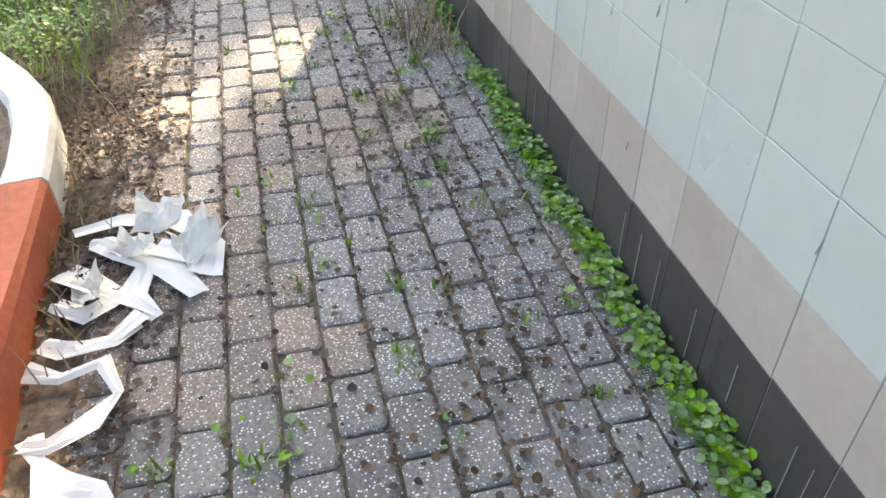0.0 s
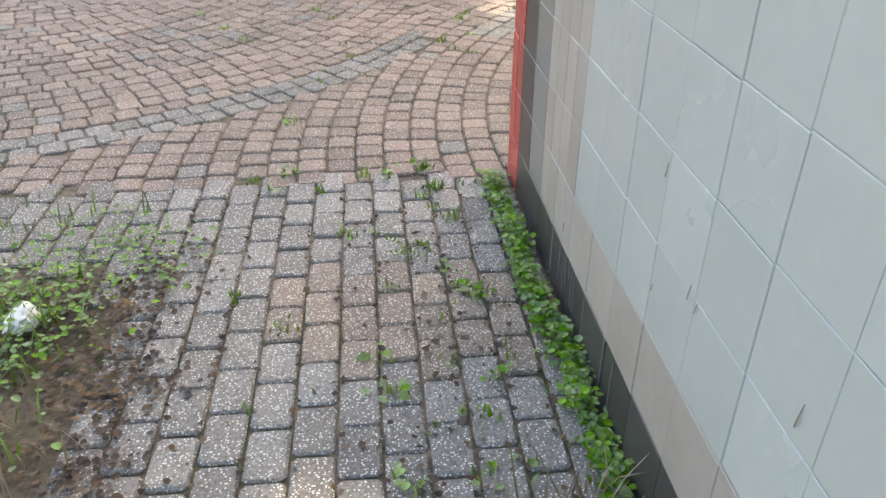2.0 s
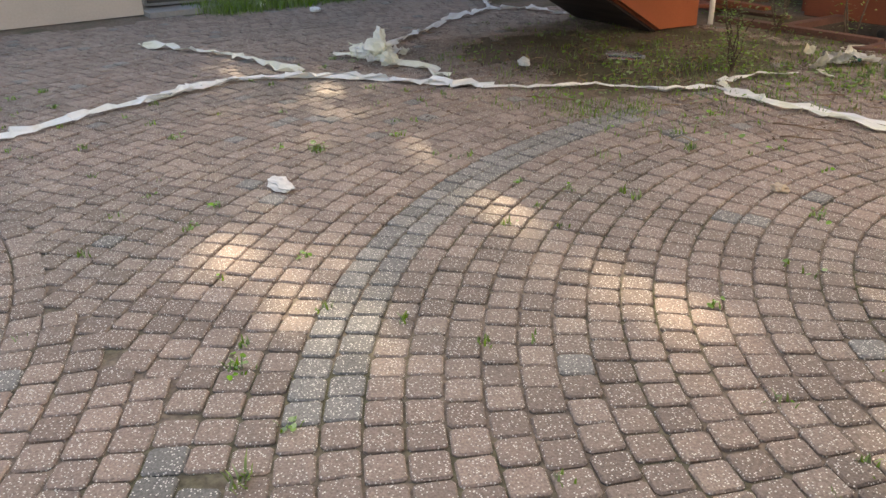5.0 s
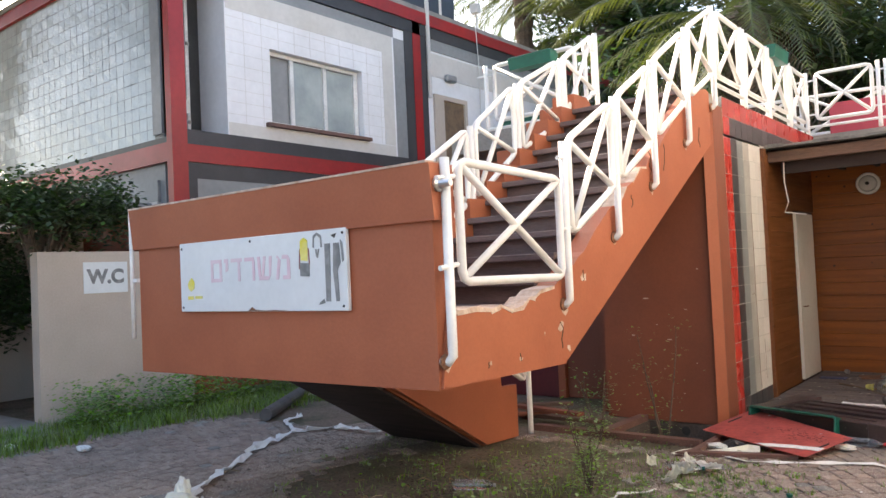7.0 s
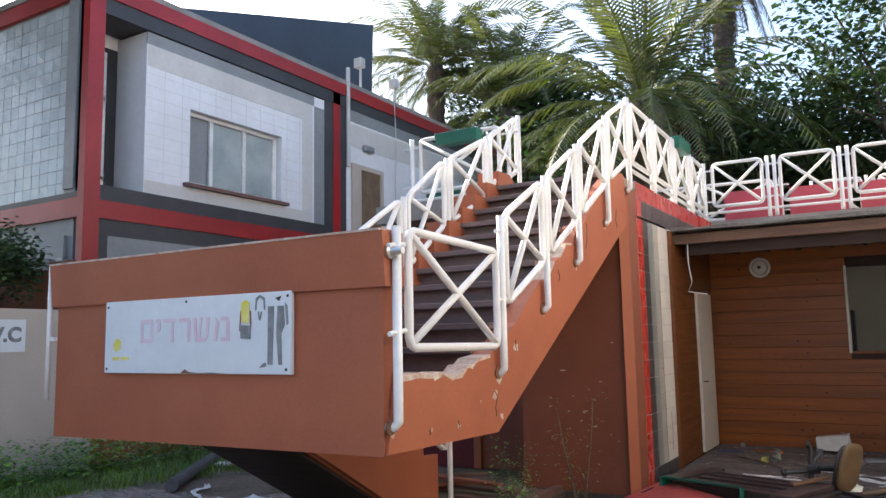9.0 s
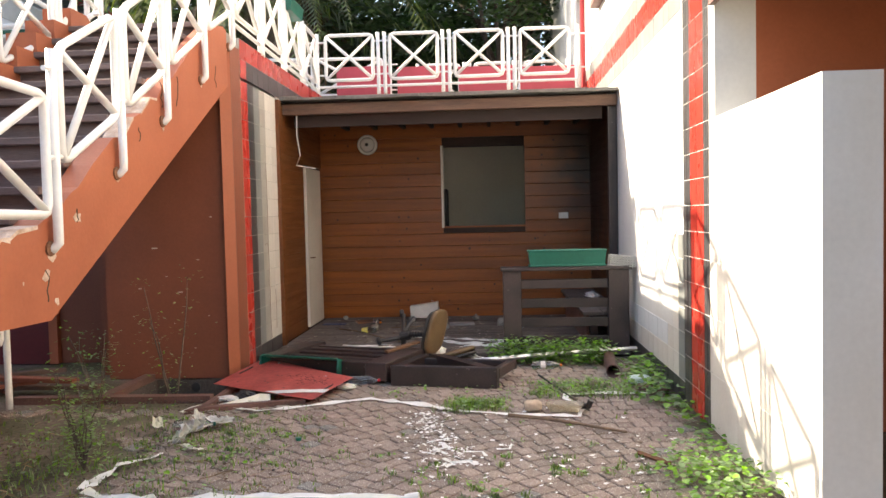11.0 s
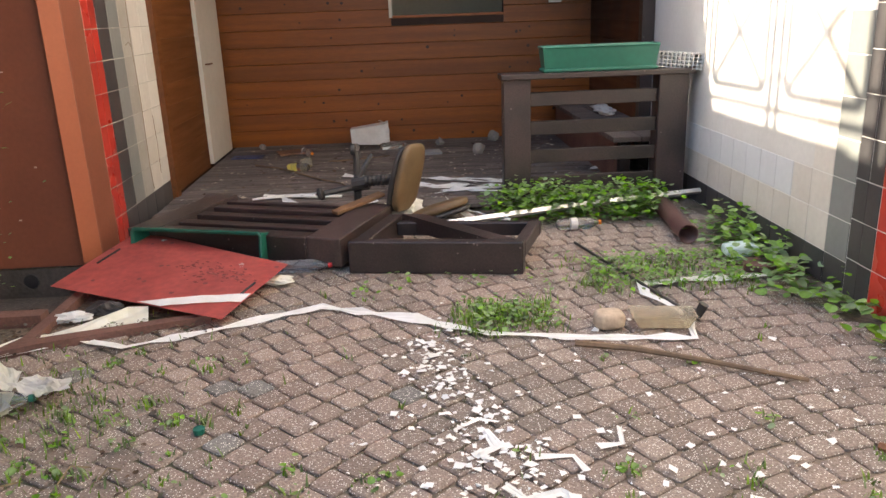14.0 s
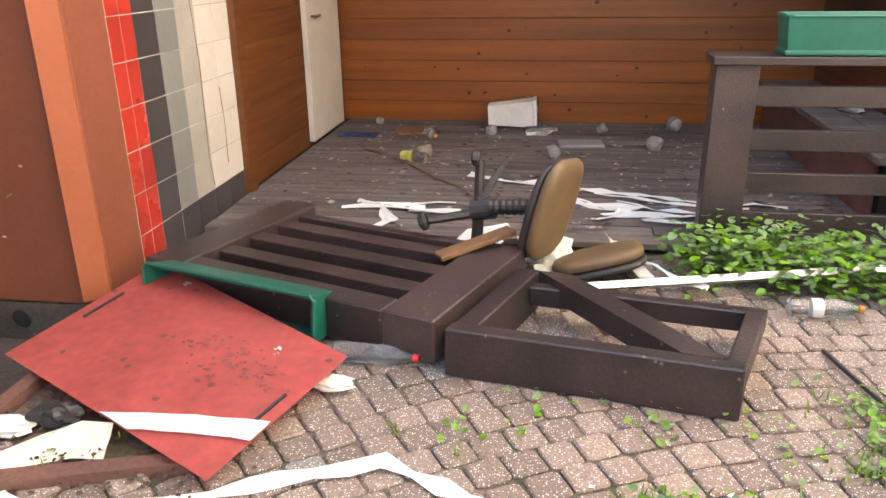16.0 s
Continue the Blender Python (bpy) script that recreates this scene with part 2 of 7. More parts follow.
M_paper = mat("paper", (0.80, 0.80, 0.79), (0.74, 0.74, 0.68), 0.85, 5, 30, 0.04, 0.2, trans=0.15)
M_paper_y = mat("paper_yellowed", (0.76, 0.75, 0.60), (0.79, 0.79, 0.75), 0.85, 6, 30, 0.05, 0.2, trans=0.15)
M_sign = mat("sign_board", (0.72, 0.75, 0.76), (0.66, 0.69, 0.70), 0.4, 2, 20, 0.03, 0.02)
M_ink = mat("sign_pink_letters", (0.68, 0.50, 0.57), (0.70, 0.60, 0.64), 0.6, 5, 20, 0.05, 0.0)
M_black = mat("black", (0.018, 0.018, 0.018), (0.03, 0.03, 0.03), 0.5, 5, 30, 0.2, 0.1)
M_sgrey = mat("sign_grey", (0.16, 0.17, 0.17), (0.3, 0.3, 0.3), 0.6, 12, 40, 0.1, 0.0)
M_yellow = mat("sign_yellow", (0.72, 0.62, 0.05), (0.75, 0.70, 0.25), 0.6, 9, 40, 0.1, 0.0)
M_tan = mat("tan_leatherette", (0.165, 0.105, 0.048), (0.125, 0.08, 0.04), 0.55, 5, 60, 0.1, 0.15)
M_plastic = mat("black_plastic", (0.022, 0.021, 0.021), (0.04, 0.035, 0.032), 0.5, 8, 60, 0.2, 0.15)
M_bucket = mat("white_bucket", (0.70, 0.69, 0.66), (0.58, 0.56, 0.52), 0.5, 6, 30, 0.06, 0.05)
M_alu = mat("aluminium", (0.62, 0.63, 0.64), (0.5, 0.5, 0.5), 0.3, 6, 30, 0.06, 0.05, metal=0.9)
M_drain = mat("drain_pipe_brown", (0.13, 0.065, 0.055), (0.10, 0.05, 0.045), 0.5, 4, 30, 0.1, 0.05)
M_pipe_grey = mat("grey_pipe", (0.10, 0.10, 0.10), (0.07, 0.07, 0.07), 0.6, 4, 30, 0.1, 0.05)
M_rock = mat("stone", (0.48, 0.38, 0.27), (0.38, 0.30, 0.22), 0.9, 6, 40, 0.2, 0.6)
M_stick = mat("stick", (0.20, 0.13, 0.075), (0.13, 0.09, 0.06), 0.9, 6, 40, 0.2, 0.4)
M_clear = mat("clear_plastic", (0.88, 0.91, 0.92), (0.92, 0.94, 0.95), 0.10, 8, 30, 0.03, 0.1, glass=0.96)
M_cap = mat("bottle_cap_red", (0.6, 0.03, 0.03), None, 0.4)
M_orange_cap = mat("bottle_cap_orange", (0.75, 0.22, 0.02), None, 0.4)
M_blue = mat("blue_plastic", (0.03, 0.05, 0.16), None, 0.5)
M_darkred = mat("dark_red_door", (0.11, 0.008, 0.012), (0.08, 0.008, 0.01), 0.5, 2, 20, 0.1, 0.05)
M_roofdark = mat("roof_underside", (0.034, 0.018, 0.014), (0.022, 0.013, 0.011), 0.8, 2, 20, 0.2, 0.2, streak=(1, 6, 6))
M_felt = mat("roofing_felt", (0.20, 0.19, 0.17), (0.13, 0.12, 0.11), 0.95, 3, 40, 0.3, 0.6)
M_beam = mat("weathered_beam", (0.15, 0.085, 0.055), (0.10, 0.06, 0.045), 0.8, 3, 30, 0.25, 0.4, streak=(0.5, 6, 6))
M_door = mat("white_door", (0.60, 0.56, 0.49), (0.54, 0.50, 0.43), 0.5, 1.5, 20, 0.05, 0.03)
M_window = mat("window_glass", (0.42, 0.46, 0.45), (0.30, 0.34, 0.34), 0.08, 2, 10, 0.05, 0.02)
M_winframe = mat("window_frame", (0.74, 0.73, 0.70), None, 0.4)
M_sill = mat("brown_sill", (0.17, 0.085, 0.065), None, 0.6)
M_concrete = mat("concrete", (0.30, 0.28, 0.26), (0.22, 0.21, 0.19), 0.9, 2, 40, 0.15, 0.4)
# concrete in a darker brown tone for the pit and footing
M_pit = mat("dark_brown_concrete", (0.10, 0.085, 0.075), (0.06, 0.05, 0.042), 0.9, 3, 40, 0.3, 0.6)
M_panel = mat("rooftop_panel", (0.035, 0.045, 0.065), (0.03, 0.035, 0.05), 0.35, 1, 10, 0.1, 0.0)
M_kerb_orange = mat("kerb_orange_paint", (0.52, 0.125, 0.055), (0.42, 0.11, 0.05), 0.7, 3, 40, 0.15, 0.35)
M_kerb_white = mat("kerb_white_paint", (0.72, 0.71, 0.68), (0.60, 0.58, 0.53), 0.7, 3, 40, 0.1, 0.35)
M_pinkboard = mat("pink_board", (0.40, 0.045, 0.075), (0.34, 0.04, 0.06), 0.5, 2, 20, 0.05, 0.05)
M_coil = mat("dark_wire", (0.03, 0.032, 0.035), (0.06, 0.06, 0.06), 0.6, 8, 50, 0.2, 0.1)


# ---- building helpers ----
def thing(name, base, label="", category="", group="", kind=""):
    e = new(name)
    e.empty_display_size = 0.1
    e.location = base
    tagged(e, label, category, group, kind)
    e["base"] = list(base)
    return e


def linked(name, me, material, parent, label=""):
    if material is not None and not me.materials:
        me.materials.append(material)
    ob = new(name, me)
    if parent is not None:
        ob.parent = parent
        ob.matrix_parent_inverse = Matrix.Translation(-Vector(parent.get("base", (0, 0, 0))))
    if label:
        ob["label"] = label
    return ob


def part(name, bm, material, parent, label="", smooth=False):
    bmesh.ops.recalc_face_normals(bm, faces=bm.faces)
    me = bpy.data.meshes.new(name)
    bm.to_mesh(me)
    bm.free()
    if smooth:
        me.shade_smooth()
    return linked(name, me, material, parent, label)


def structure(name, bm, material, label, category="wall"):
    return tagged(part(name, bm, material, None), label, category, kind="structure")


def single(name, bm, material, label, category, group="", smooth=False, kind=""):
    return tagged(part(name, bm, material, None, smooth=smooth), label, category, group, kind)


def box(bm, x0, x1, y0, y1, z0, z1, m=None, bev=0.0):
    co = [(x, y, z) for z in (z0, z1) for y in (y0, y1) for x in (x0, x1)]
    vs = [bm.verts.new(Vector(c) if m is None else m @ Vector(c)) for c in co]
    fs = [bm.faces.new([vs[i] for i in f]) for f in ((0, 2, 3, 1), (4, 5, 7, 6), (0, 1, 5, 4), (2, 6, 7, 3), (0, 4, 6, 2), (1, 3, 7, 5))]
    if bev:
        es = list({e for f in fs for e in f.edges})
        bmesh.ops.bevel(bm, geom=es, offset=bev, segments=1, affect="EDGES")
    return bm


def boxm(x0, x1, y0, y1, z0, z1, m=None, bev=0.0):
    return box(bmesh.new(), x0, x1, y0, y1, z0, z1, m, bev)


def prism(bm, pts, axis, a, b):
    def at(p, v):
        return {"x": (v, p[0], p[1]), "y": (p[0], v, p[1]), "z": (p[0], p[1], v)}[axis]
    lo = [bm.verts.new(at(p, a)) for p in pts]
    hi = [bm.verts.new(at(p, b)) for p in pts]
    bm.faces.new(lo)
    bm.faces.new(list(reversed(hi)))
    n = len(pts)
    for i in range(n):
        bm.faces.new((lo[i], lo[(i + 1) % n], hi[(i + 1) % n], hi[i]))
    return bm


def tube(bm, path, r, n=8, closed=False, r2=None):
    path = [Vector(p) for p in path]
    k = len(path)
    rings, side = [], None
    for i, p in enumerate(path):
        if closed:
            d = path[(i + 1) % k] - path[i - 1]
        else:
            d = path[min(i + 1, k - 1)] - path[max(i - 1, 0)]
        d.normalize()
        if side is None:
            side = d.cross(Vector((0, 0, 1)) if abs(d.z) < 0.9 else Vector((1, 0, 0)))
        side = (side - d * side.dot(d)).normalized()
        up = d.cross(side)
        rr = r if r2 is None else r + (r2 - r) * i / max(1, k - 1)
        rings.append([bm.verts.new(p + (side * math.cos(6.2832 * j / n) + up * math.sin(6.2832 * j / n)) * rr) for j in range(n)])
    for i in range(k if closed else k - 1):
        a, b = rings[i], rings[(i + 1) % k]
        for j in range(n):
            bm.faces.new((a[j], a[(j + 1) % n], b[(j + 1) % n], b[j]))
    if not closed:
        bm.faces.new(list(reversed(rings[0])))
        bm.faces.new(rings[-1])
    return bm


def lathe(bm, prof, m, n=16, caps=True):
    rings = [[bm.verts.new(m @ Vector((r * math.cos(6.2832 * j / n), r * math.sin(6.2832 * j / n), z))) for j in range(n)] for r, z in prof]
    for a, b in zip(rings, rings[1:]):
        for j in range(n):
            bm.faces.new((a[j], a[(j + 1) % n], b[(j + 1) % n], b[j]))
    if caps and prof[0][0] > 1e-4:
        bm.faces.new(list(reversed(rings[0])))
    if caps and prof[-1][0] > 1e-4:
        bm.faces.new(rings[-1])
    return bm


def text_mesh(body, size, m, material, parent, name="lettering", bold=0.0):
    cu = bpy.data.curves.new("lettering", "FONT")
    cu.body, cu.size, cu.align_x, cu.align_y, cu.extrude, cu.offset = body, size, "CENTER", "CENTER", 0.0, bold
    ob = new("lettering_curve", cu)
    me = bpy.data.meshes.new_from_object(ob.evaluated_get(bpy.context.evaluated_depsgraph_get()))
    bpy.data.objects.remove(ob)
    me.transform(m)
    me.materials.clear()
    return linked(name, me, material, parent)


rng = random.Random(7)

M_film = mat("tan_clear_tray", (0.85, 0.76, 0.58), (0.78, 0.70, 0.54), 0.22, 6, 30, 0.08, 0.05, glass=0.75)

# ---- ground ----
PIT = (-3.75, -2.78, 8.62, 9.5)
bm = bmesh.new()
far = 320
for x0, x1, y0, y1 in ((-far, PIT[0], -far, far), (PIT[1], far, -far, far), (PIT[0], PIT[1], -far, PIT[2]), (PIT[0], PIT[1], PIT[3], far)):
    bm.faces.new([bm.verts.new(p) for p in ((x0, y0, -0.012), (x1, y0, -0.012), (x1, y1, -0.012), (x0, y1, -0.012))])
structure("ground", bm, M_soil, "brown soil with moss between the paving", "ground")
bm = bmesh.new()
x0, x1, y0, y1 = PIT
for q in (((x0, y0), (x0, y1)), ((x0, y1), (x1, y1)), ((x1, y1), (x1, y0)), ((x1, y0), (x0, y0))):
    (ax, ay), (bx_, by_) = q
    bm.faces.new([bm.verts.new(p) for p in ((ax, ay, -0.2), (bx_, by_, -0.2), (bx_, by_, -0.012), (ax, ay, -0.012))])
bm.faces.new([bm.verts.new(p) for p in ((x0, y0, -0.2), (x1, y0, -0.2), (x1, y1, -0.2), (x0, y1, -0.2))])
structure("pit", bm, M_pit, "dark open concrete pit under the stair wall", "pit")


# ---- tiled walls ----
_tile_cache = {}


def tile_mesh(w, h, material, axis, gap=0.003, proud=0.0035):
    key = (round(w, 3), round(h, 3), material.name, axis, gap)
    if key in _tile_cache:
        return _tile_cache[key]
    a, b, c = w / 2 - gap / 2, h / 2 - gap / 2, 0.0015
    rings = [[(-a, -b, 0), (a, -b, 0), (a, b, 0), (-a, b, 0)], [(-a, -b, proud - c), (a, -b, proud - c), (a, b, proud - c), (-a, b, proud - c)],
             [(-a + c, -b + c, proud), (a - c, -b + c, proud), (a - c, b - c, proud), (-a + c, b - c, proud)]]
    turn = {"-y": lambda p: (p[0], -p[2], p[1]), "x": lambda p: (p[2], p[0], p[1]), "-x": lambda p: (-p[2], -p[0], p[1])}[axis]
    vs = [turn(p) for r in rings for p in r]
    fs = [(8, 9, 10, 11)] + [(k + i, k + (i + 1) % 4, k + 4 + (i + 1) % 4, k + 4 + i) for k in (0, 4) for i in range(4)]
    me = bpy.data.meshes.new("tile")
    me.from_pydata(vs, [], fs)
    me.materials.append(material)
    _tile_cache[key] = me
    return me


def tile(parent, material, axis, u0, u1, z0, z1, plane, gap=0.005):
    me = tile_mesh(u1 - u0, z1 - z0, material, axis, gap)
    u, z = (u0 + u1) / 2, (z0 + z1) / 2
    ob = linked("tile", me, None, parent)
    j = rng.uniform(-0.0012, 0.0012)
    ob.location = (u, plane + j, z) if axis == "-y" else (plane + j, u, z)
    return ob


# building with the white tiled facade: wall along the passage, wall along the yard
bm = boxm(1.121, 14.0, 2.006, 2.25, 0, 3.4)
wall_alley = structure("wall_alley", bm, M_grout, "pale tiled wall with black skirting and a red corner stripe")
bm = bmesh.new()
box(bm, 1.171, 1.45, 7.5, 14.4, 0, 3.0)
box(bm, 1.171, 1.45, 5.8, 7.5, 0, 2.2)
box(bm, 1.171, 1.45, 2.25, 14.4, 3.0, 4.45)
box(bm, 1.171, 1.45, 2.25, 9.8, 4.45, 7.0)
box(bm, 1.171, 1.45, 12.8, 14.4, 4.45, 7.0)
box(bm, 1.171, 1.45, 9.8, 12.8, 6.2, 7.0)
box(bm, 1.171, 1.45, 2.25, 2.9, 0, 3.0)
wall_yard = structure("wall_yard", bm, M_white, "sunlit white wall with red and dark tile stripes")
bm = bmesh.new()
box(bm, 1.45, 5.0, 7.5, 7.7, 0, 3.0)
structure("wall_stairwell_side", bm, M_terra, "terracotta painted inner wall of the open stairwell")
bm = bmesh.new()
box(bm, 1.45, 5.2, 2.25, 7.5, 3.0, 3.2)
structure("ceiling_stairwell", bm, M_beige, "cracked beige soffit over the open stairwell", "ceiling")
bm = bmesh.new()
box(bm, 5.0, 5.2, 2.25, 7.5, 0, 3.0)
structure("wall_stairwell_back", bm, M_beige, "beige inner wall of the open stairwell")
bm = bmesh.new()
box(bm, 4.99, 4.995, 2.25, 7.5, 1.2, 2.4)
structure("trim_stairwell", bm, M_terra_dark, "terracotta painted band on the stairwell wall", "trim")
bm = bmesh.new()
tube(bm, [(1.5, 6.6, 2.996), (1.7, 6.5, 2.993), (1.85, 6.2, 2.994), (2.1, 6.05, 2.993), (2.3, 5.6, 2.995)], 0.012, 5)
structure("trim_crack", bm, M_dirt, "dark crack running through the soffit", "crack")
structure("trim_soffit", boxm(1.13, 1.171, 2.6, 7.5, 2.96, 3.02), M_sill, "brown edge trim under the overhang", "trim")
# yard wall continues beyond the terrace
structure("trim_pilaster", boxm(1.12, 1.45, 14.4, 14.58, 3.2, 7.0), M_house_red, "dark red tiled pilaster strip", "trim")
bm = bmesh.new()
box(bm, 1.25, 1.5, 14.58, 15.0, 3.2, 7.0)
box(bm, 1.25, 1.5, 15.0, 16.2, 5.35, 7.0)
box(bm, 1.25, 1.5, 16.2, 24.0, 3.2, 7.0)
structure("wall_yard_far", bm, M_white, "white upper wall beyond the terrace with a doorway")
structure("wall_doorway_back", boxm(1.9, 2.0, 14.6, 16.6, 3.2, 6), M_beige, "beige wall inside the far doorway")
structure("trim_roof_edge", boxm(1.14, 1.5, 2.1, 24.0, 7.0, 7.22), M_house_red, "dark red roof edge", "trim")
structure("roof_yard", boxm(1.2, 14.0, 2.1, 24.0, 7.22, 7.3), M_concrete, "flat roof of the white building", "roof")
structure("wall_alley_upper", boxm(1.2, 14.0, 2.01, 2.25, 3.4, 7.0), M_white, "white upper wall over the passage")

# rows climb slightly along the wall to fit the camera's view; the paving is flat
AX = [1.115 + 0.2 * k for k in range(32)]
for i, (u0, u1) in enumerate(zip(AX, AX[1:])):
    row_shift = round(0.0165 * (u0 - 1.5) - 0.008, 3)
    for k in range(9):
        z0, z1 = 0.2 * k + (row_shift if k else 0.0), 0.2 * (k + 1) + row_shift
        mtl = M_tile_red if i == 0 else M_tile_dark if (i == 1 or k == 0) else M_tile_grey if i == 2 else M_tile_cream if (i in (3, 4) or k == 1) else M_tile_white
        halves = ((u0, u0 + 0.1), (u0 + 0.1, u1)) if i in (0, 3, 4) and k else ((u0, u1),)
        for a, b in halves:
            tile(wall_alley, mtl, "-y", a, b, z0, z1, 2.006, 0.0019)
# yard wall tiles
cols = [(7.64, 7.715, M_tile_dark), (7.715, 7.79, M_tile_dark), (7.79, 7.97, M_tile_red), (7.97, 8.15, M_tile_red), (8.15, 8.255, M_tile_dark), (8.255, 8.36, M_tile_dark)]
for u0, u1, mtl in cols:
    for k in range(18):
        tile(wall_yard, mtl, "-x", u0, u1, 0.2 * k, 0.2 * k + 0.2, 1.171)
for u0 in [8.36 + 0.2 * k for k in range(15)]:
    tile(wall_yard, M_tile_dark, "-x", u0, u0 + 0.2, 0.0, 0.17, 1.171)
    for k in range(2):
        z0 = 0.17 + 0.2 * k
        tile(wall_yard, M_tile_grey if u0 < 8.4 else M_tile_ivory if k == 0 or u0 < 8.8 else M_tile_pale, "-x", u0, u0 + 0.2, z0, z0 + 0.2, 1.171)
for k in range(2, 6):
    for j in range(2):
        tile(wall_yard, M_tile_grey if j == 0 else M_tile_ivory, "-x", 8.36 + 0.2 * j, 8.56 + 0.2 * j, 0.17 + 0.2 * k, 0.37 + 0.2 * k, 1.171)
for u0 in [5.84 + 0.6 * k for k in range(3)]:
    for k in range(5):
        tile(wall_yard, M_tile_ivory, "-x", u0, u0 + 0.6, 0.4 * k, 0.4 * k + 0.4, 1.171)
u = 5.6
while u < 14.3:
    if u > 8.36 or u < 7.6:
        for z0, z1, mtl in ((3.17, 3.36, M_tile_grey), (3.36, 3.60, M_tile_red), (3.60, 3.79, M_tile_grey)):
            tile(wall_yard, mtl, "-x", u, min(u + 0.2, 14.38), z0, z1, 1.171)
    u += 0.2
# upper window of the yard wall
win = tagged(thing("window_1", (1.2, 11.3, 4.45)), "upper window with a white frame and brown sill", "window", kind="structure")
part("window_sill", boxm(1.05, 1.45, 9.7, 12.9, 4.37, 4.45), M_sill, win)
bm = bmesh.new()
for y0 in (9.8, 11.25, 12.7):
    box(bm, 1.30, 1.36, y0, y0 + 0.08, 4.45, 6.2)
box(bm, 1.30, 1.36, 9.8, 12.8, 6.12, 6.2)
part("window_frame", bm, M_winframe, win)
part("pane", boxm(1.325, 1.335, 9.8, 12.8, 4.45, 6.15), M_window, win)

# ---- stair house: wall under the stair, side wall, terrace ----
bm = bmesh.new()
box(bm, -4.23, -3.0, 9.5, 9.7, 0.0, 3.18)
structure("wall_under_stair", bm, M_terra_dark, "terracotta wall under the upper flight in a shaded tone")
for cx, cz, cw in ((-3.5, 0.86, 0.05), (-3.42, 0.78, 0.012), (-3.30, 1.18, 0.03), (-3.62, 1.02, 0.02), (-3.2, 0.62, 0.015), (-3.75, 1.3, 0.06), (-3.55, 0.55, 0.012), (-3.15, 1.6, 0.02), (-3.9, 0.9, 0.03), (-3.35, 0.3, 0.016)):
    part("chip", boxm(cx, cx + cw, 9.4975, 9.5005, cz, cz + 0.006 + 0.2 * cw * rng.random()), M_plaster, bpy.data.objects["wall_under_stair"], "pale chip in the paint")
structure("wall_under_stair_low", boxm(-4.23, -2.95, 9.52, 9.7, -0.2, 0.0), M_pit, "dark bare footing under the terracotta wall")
# edge strip keeps the undarkened terracotta beside the shaded copy
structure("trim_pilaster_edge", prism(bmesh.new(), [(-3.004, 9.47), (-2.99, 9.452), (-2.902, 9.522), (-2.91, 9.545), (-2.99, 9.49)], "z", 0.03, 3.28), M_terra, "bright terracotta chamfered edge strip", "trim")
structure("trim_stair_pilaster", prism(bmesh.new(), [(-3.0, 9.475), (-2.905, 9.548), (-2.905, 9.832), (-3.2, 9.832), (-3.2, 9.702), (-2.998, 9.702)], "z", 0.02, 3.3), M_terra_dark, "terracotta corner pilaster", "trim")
bm = bmesh.new()
box(bm, -3.2, -2.906, 9.7, 11.1, 0, 3.22)
wall_side = structure("wall_side", bm, M_grout, "side wall with red, dark, grey and cream tile stripes")
YS = [(9.835, 9.94, M_tile_red), (9.94, 10.045, M_tile_red), (10.045, 10.25, M_tile_dark), (10.25, 10.45, M_tile_grey), (10.45, 10.66, M_tile_cream), (10.66, 10.87, M_tile_ivory), (10.87, 11.09, M_tile_ivory)]
for u0, u1, mtl in YS:
    for k in range(15):
        z0 = 0.2 * k
        mk = M_tile_dark if k == 0 and mtl is not M_tile_red else mtl
        tile(wall_side, mk, "x", u0, u1, z0, z0 + 0.2, -2.906)
for pts in ([(10.63, 2.2), (10.64, 1.7), (10.62, 1.25), (10.65, 0.9), (10.63, 0.4), (10.66, 0.22)], [(10.86, 0.75), (10.88, 0.55), (10.87, 0.3)], [(10.5, 1.28), (10.58, 1.3), (10.63, 1.25)]):
    part("crack", tube(bmesh.new(), [(-2.9022, p, r) for p, r in pts], 0.0028, 4), M_stick, wall_side, "brown crack running down the tiles")
bm = bmesh.new()
box(bm, -3.2, -2.906, 9.84, 13.9, 3.0, 3.42)
fascia = structure("wall_terrace_edge", bm, M_grout, "terrace edge faced with red tiles")
y = 9.84
while y < 13.8:
    tile(fascia, M_tile_red, "x", y, y + 0.2, 3.22, 3.42, -2.906)
    tile(fascia, M_tile_dark if y > 10.0 else M_tile_red, "x", y, y + 0.2, 3.02, 3.22, -2.906)
    y += 0.2
bm = bmesh.new()
box(bm, -6.3, -2.96, 9.52, 17.0, 3.2, 3.43)
box(bm, -2.96, 1.17, 13.75, 17.0, 3.2, 3.43)
structure("floor_terrace", bm, M_concrete, "concrete terrace slab over the ground floor rooms", "floor")
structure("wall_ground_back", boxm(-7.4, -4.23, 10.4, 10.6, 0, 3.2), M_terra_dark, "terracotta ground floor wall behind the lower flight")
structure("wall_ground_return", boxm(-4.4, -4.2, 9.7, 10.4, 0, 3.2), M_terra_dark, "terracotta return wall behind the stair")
d = tagged(thing("door_1", (-5.8, 10.38, 0)), "dark red closed door behind the stair", "door", kind="structure")
part("door_leaf", boxm(-6.3, -5.35, 10.34, 10.395, 0, 2.05), M_darkred, d)
part("door_frame", prism(bmesh.new(), [(-6.4, 0), (-6.3, 0), (-6.3, 2.05), (-5.35, 2.05), (-5.35, 0), (-5.25, 0), (-5.25, 2.15), (-6.4, 2.15)], "y", 10.33, 10.4), M_terra, d)

# ---- shed room: pine cladding, deck, roof ----
bm = bmesh.new()
box(bm, -2.96, -1.08, 13.52, 13.62, 0, 3.0)
box(bm, 0.14, 1.17, 13.52, 13.62, 0, 3.0)
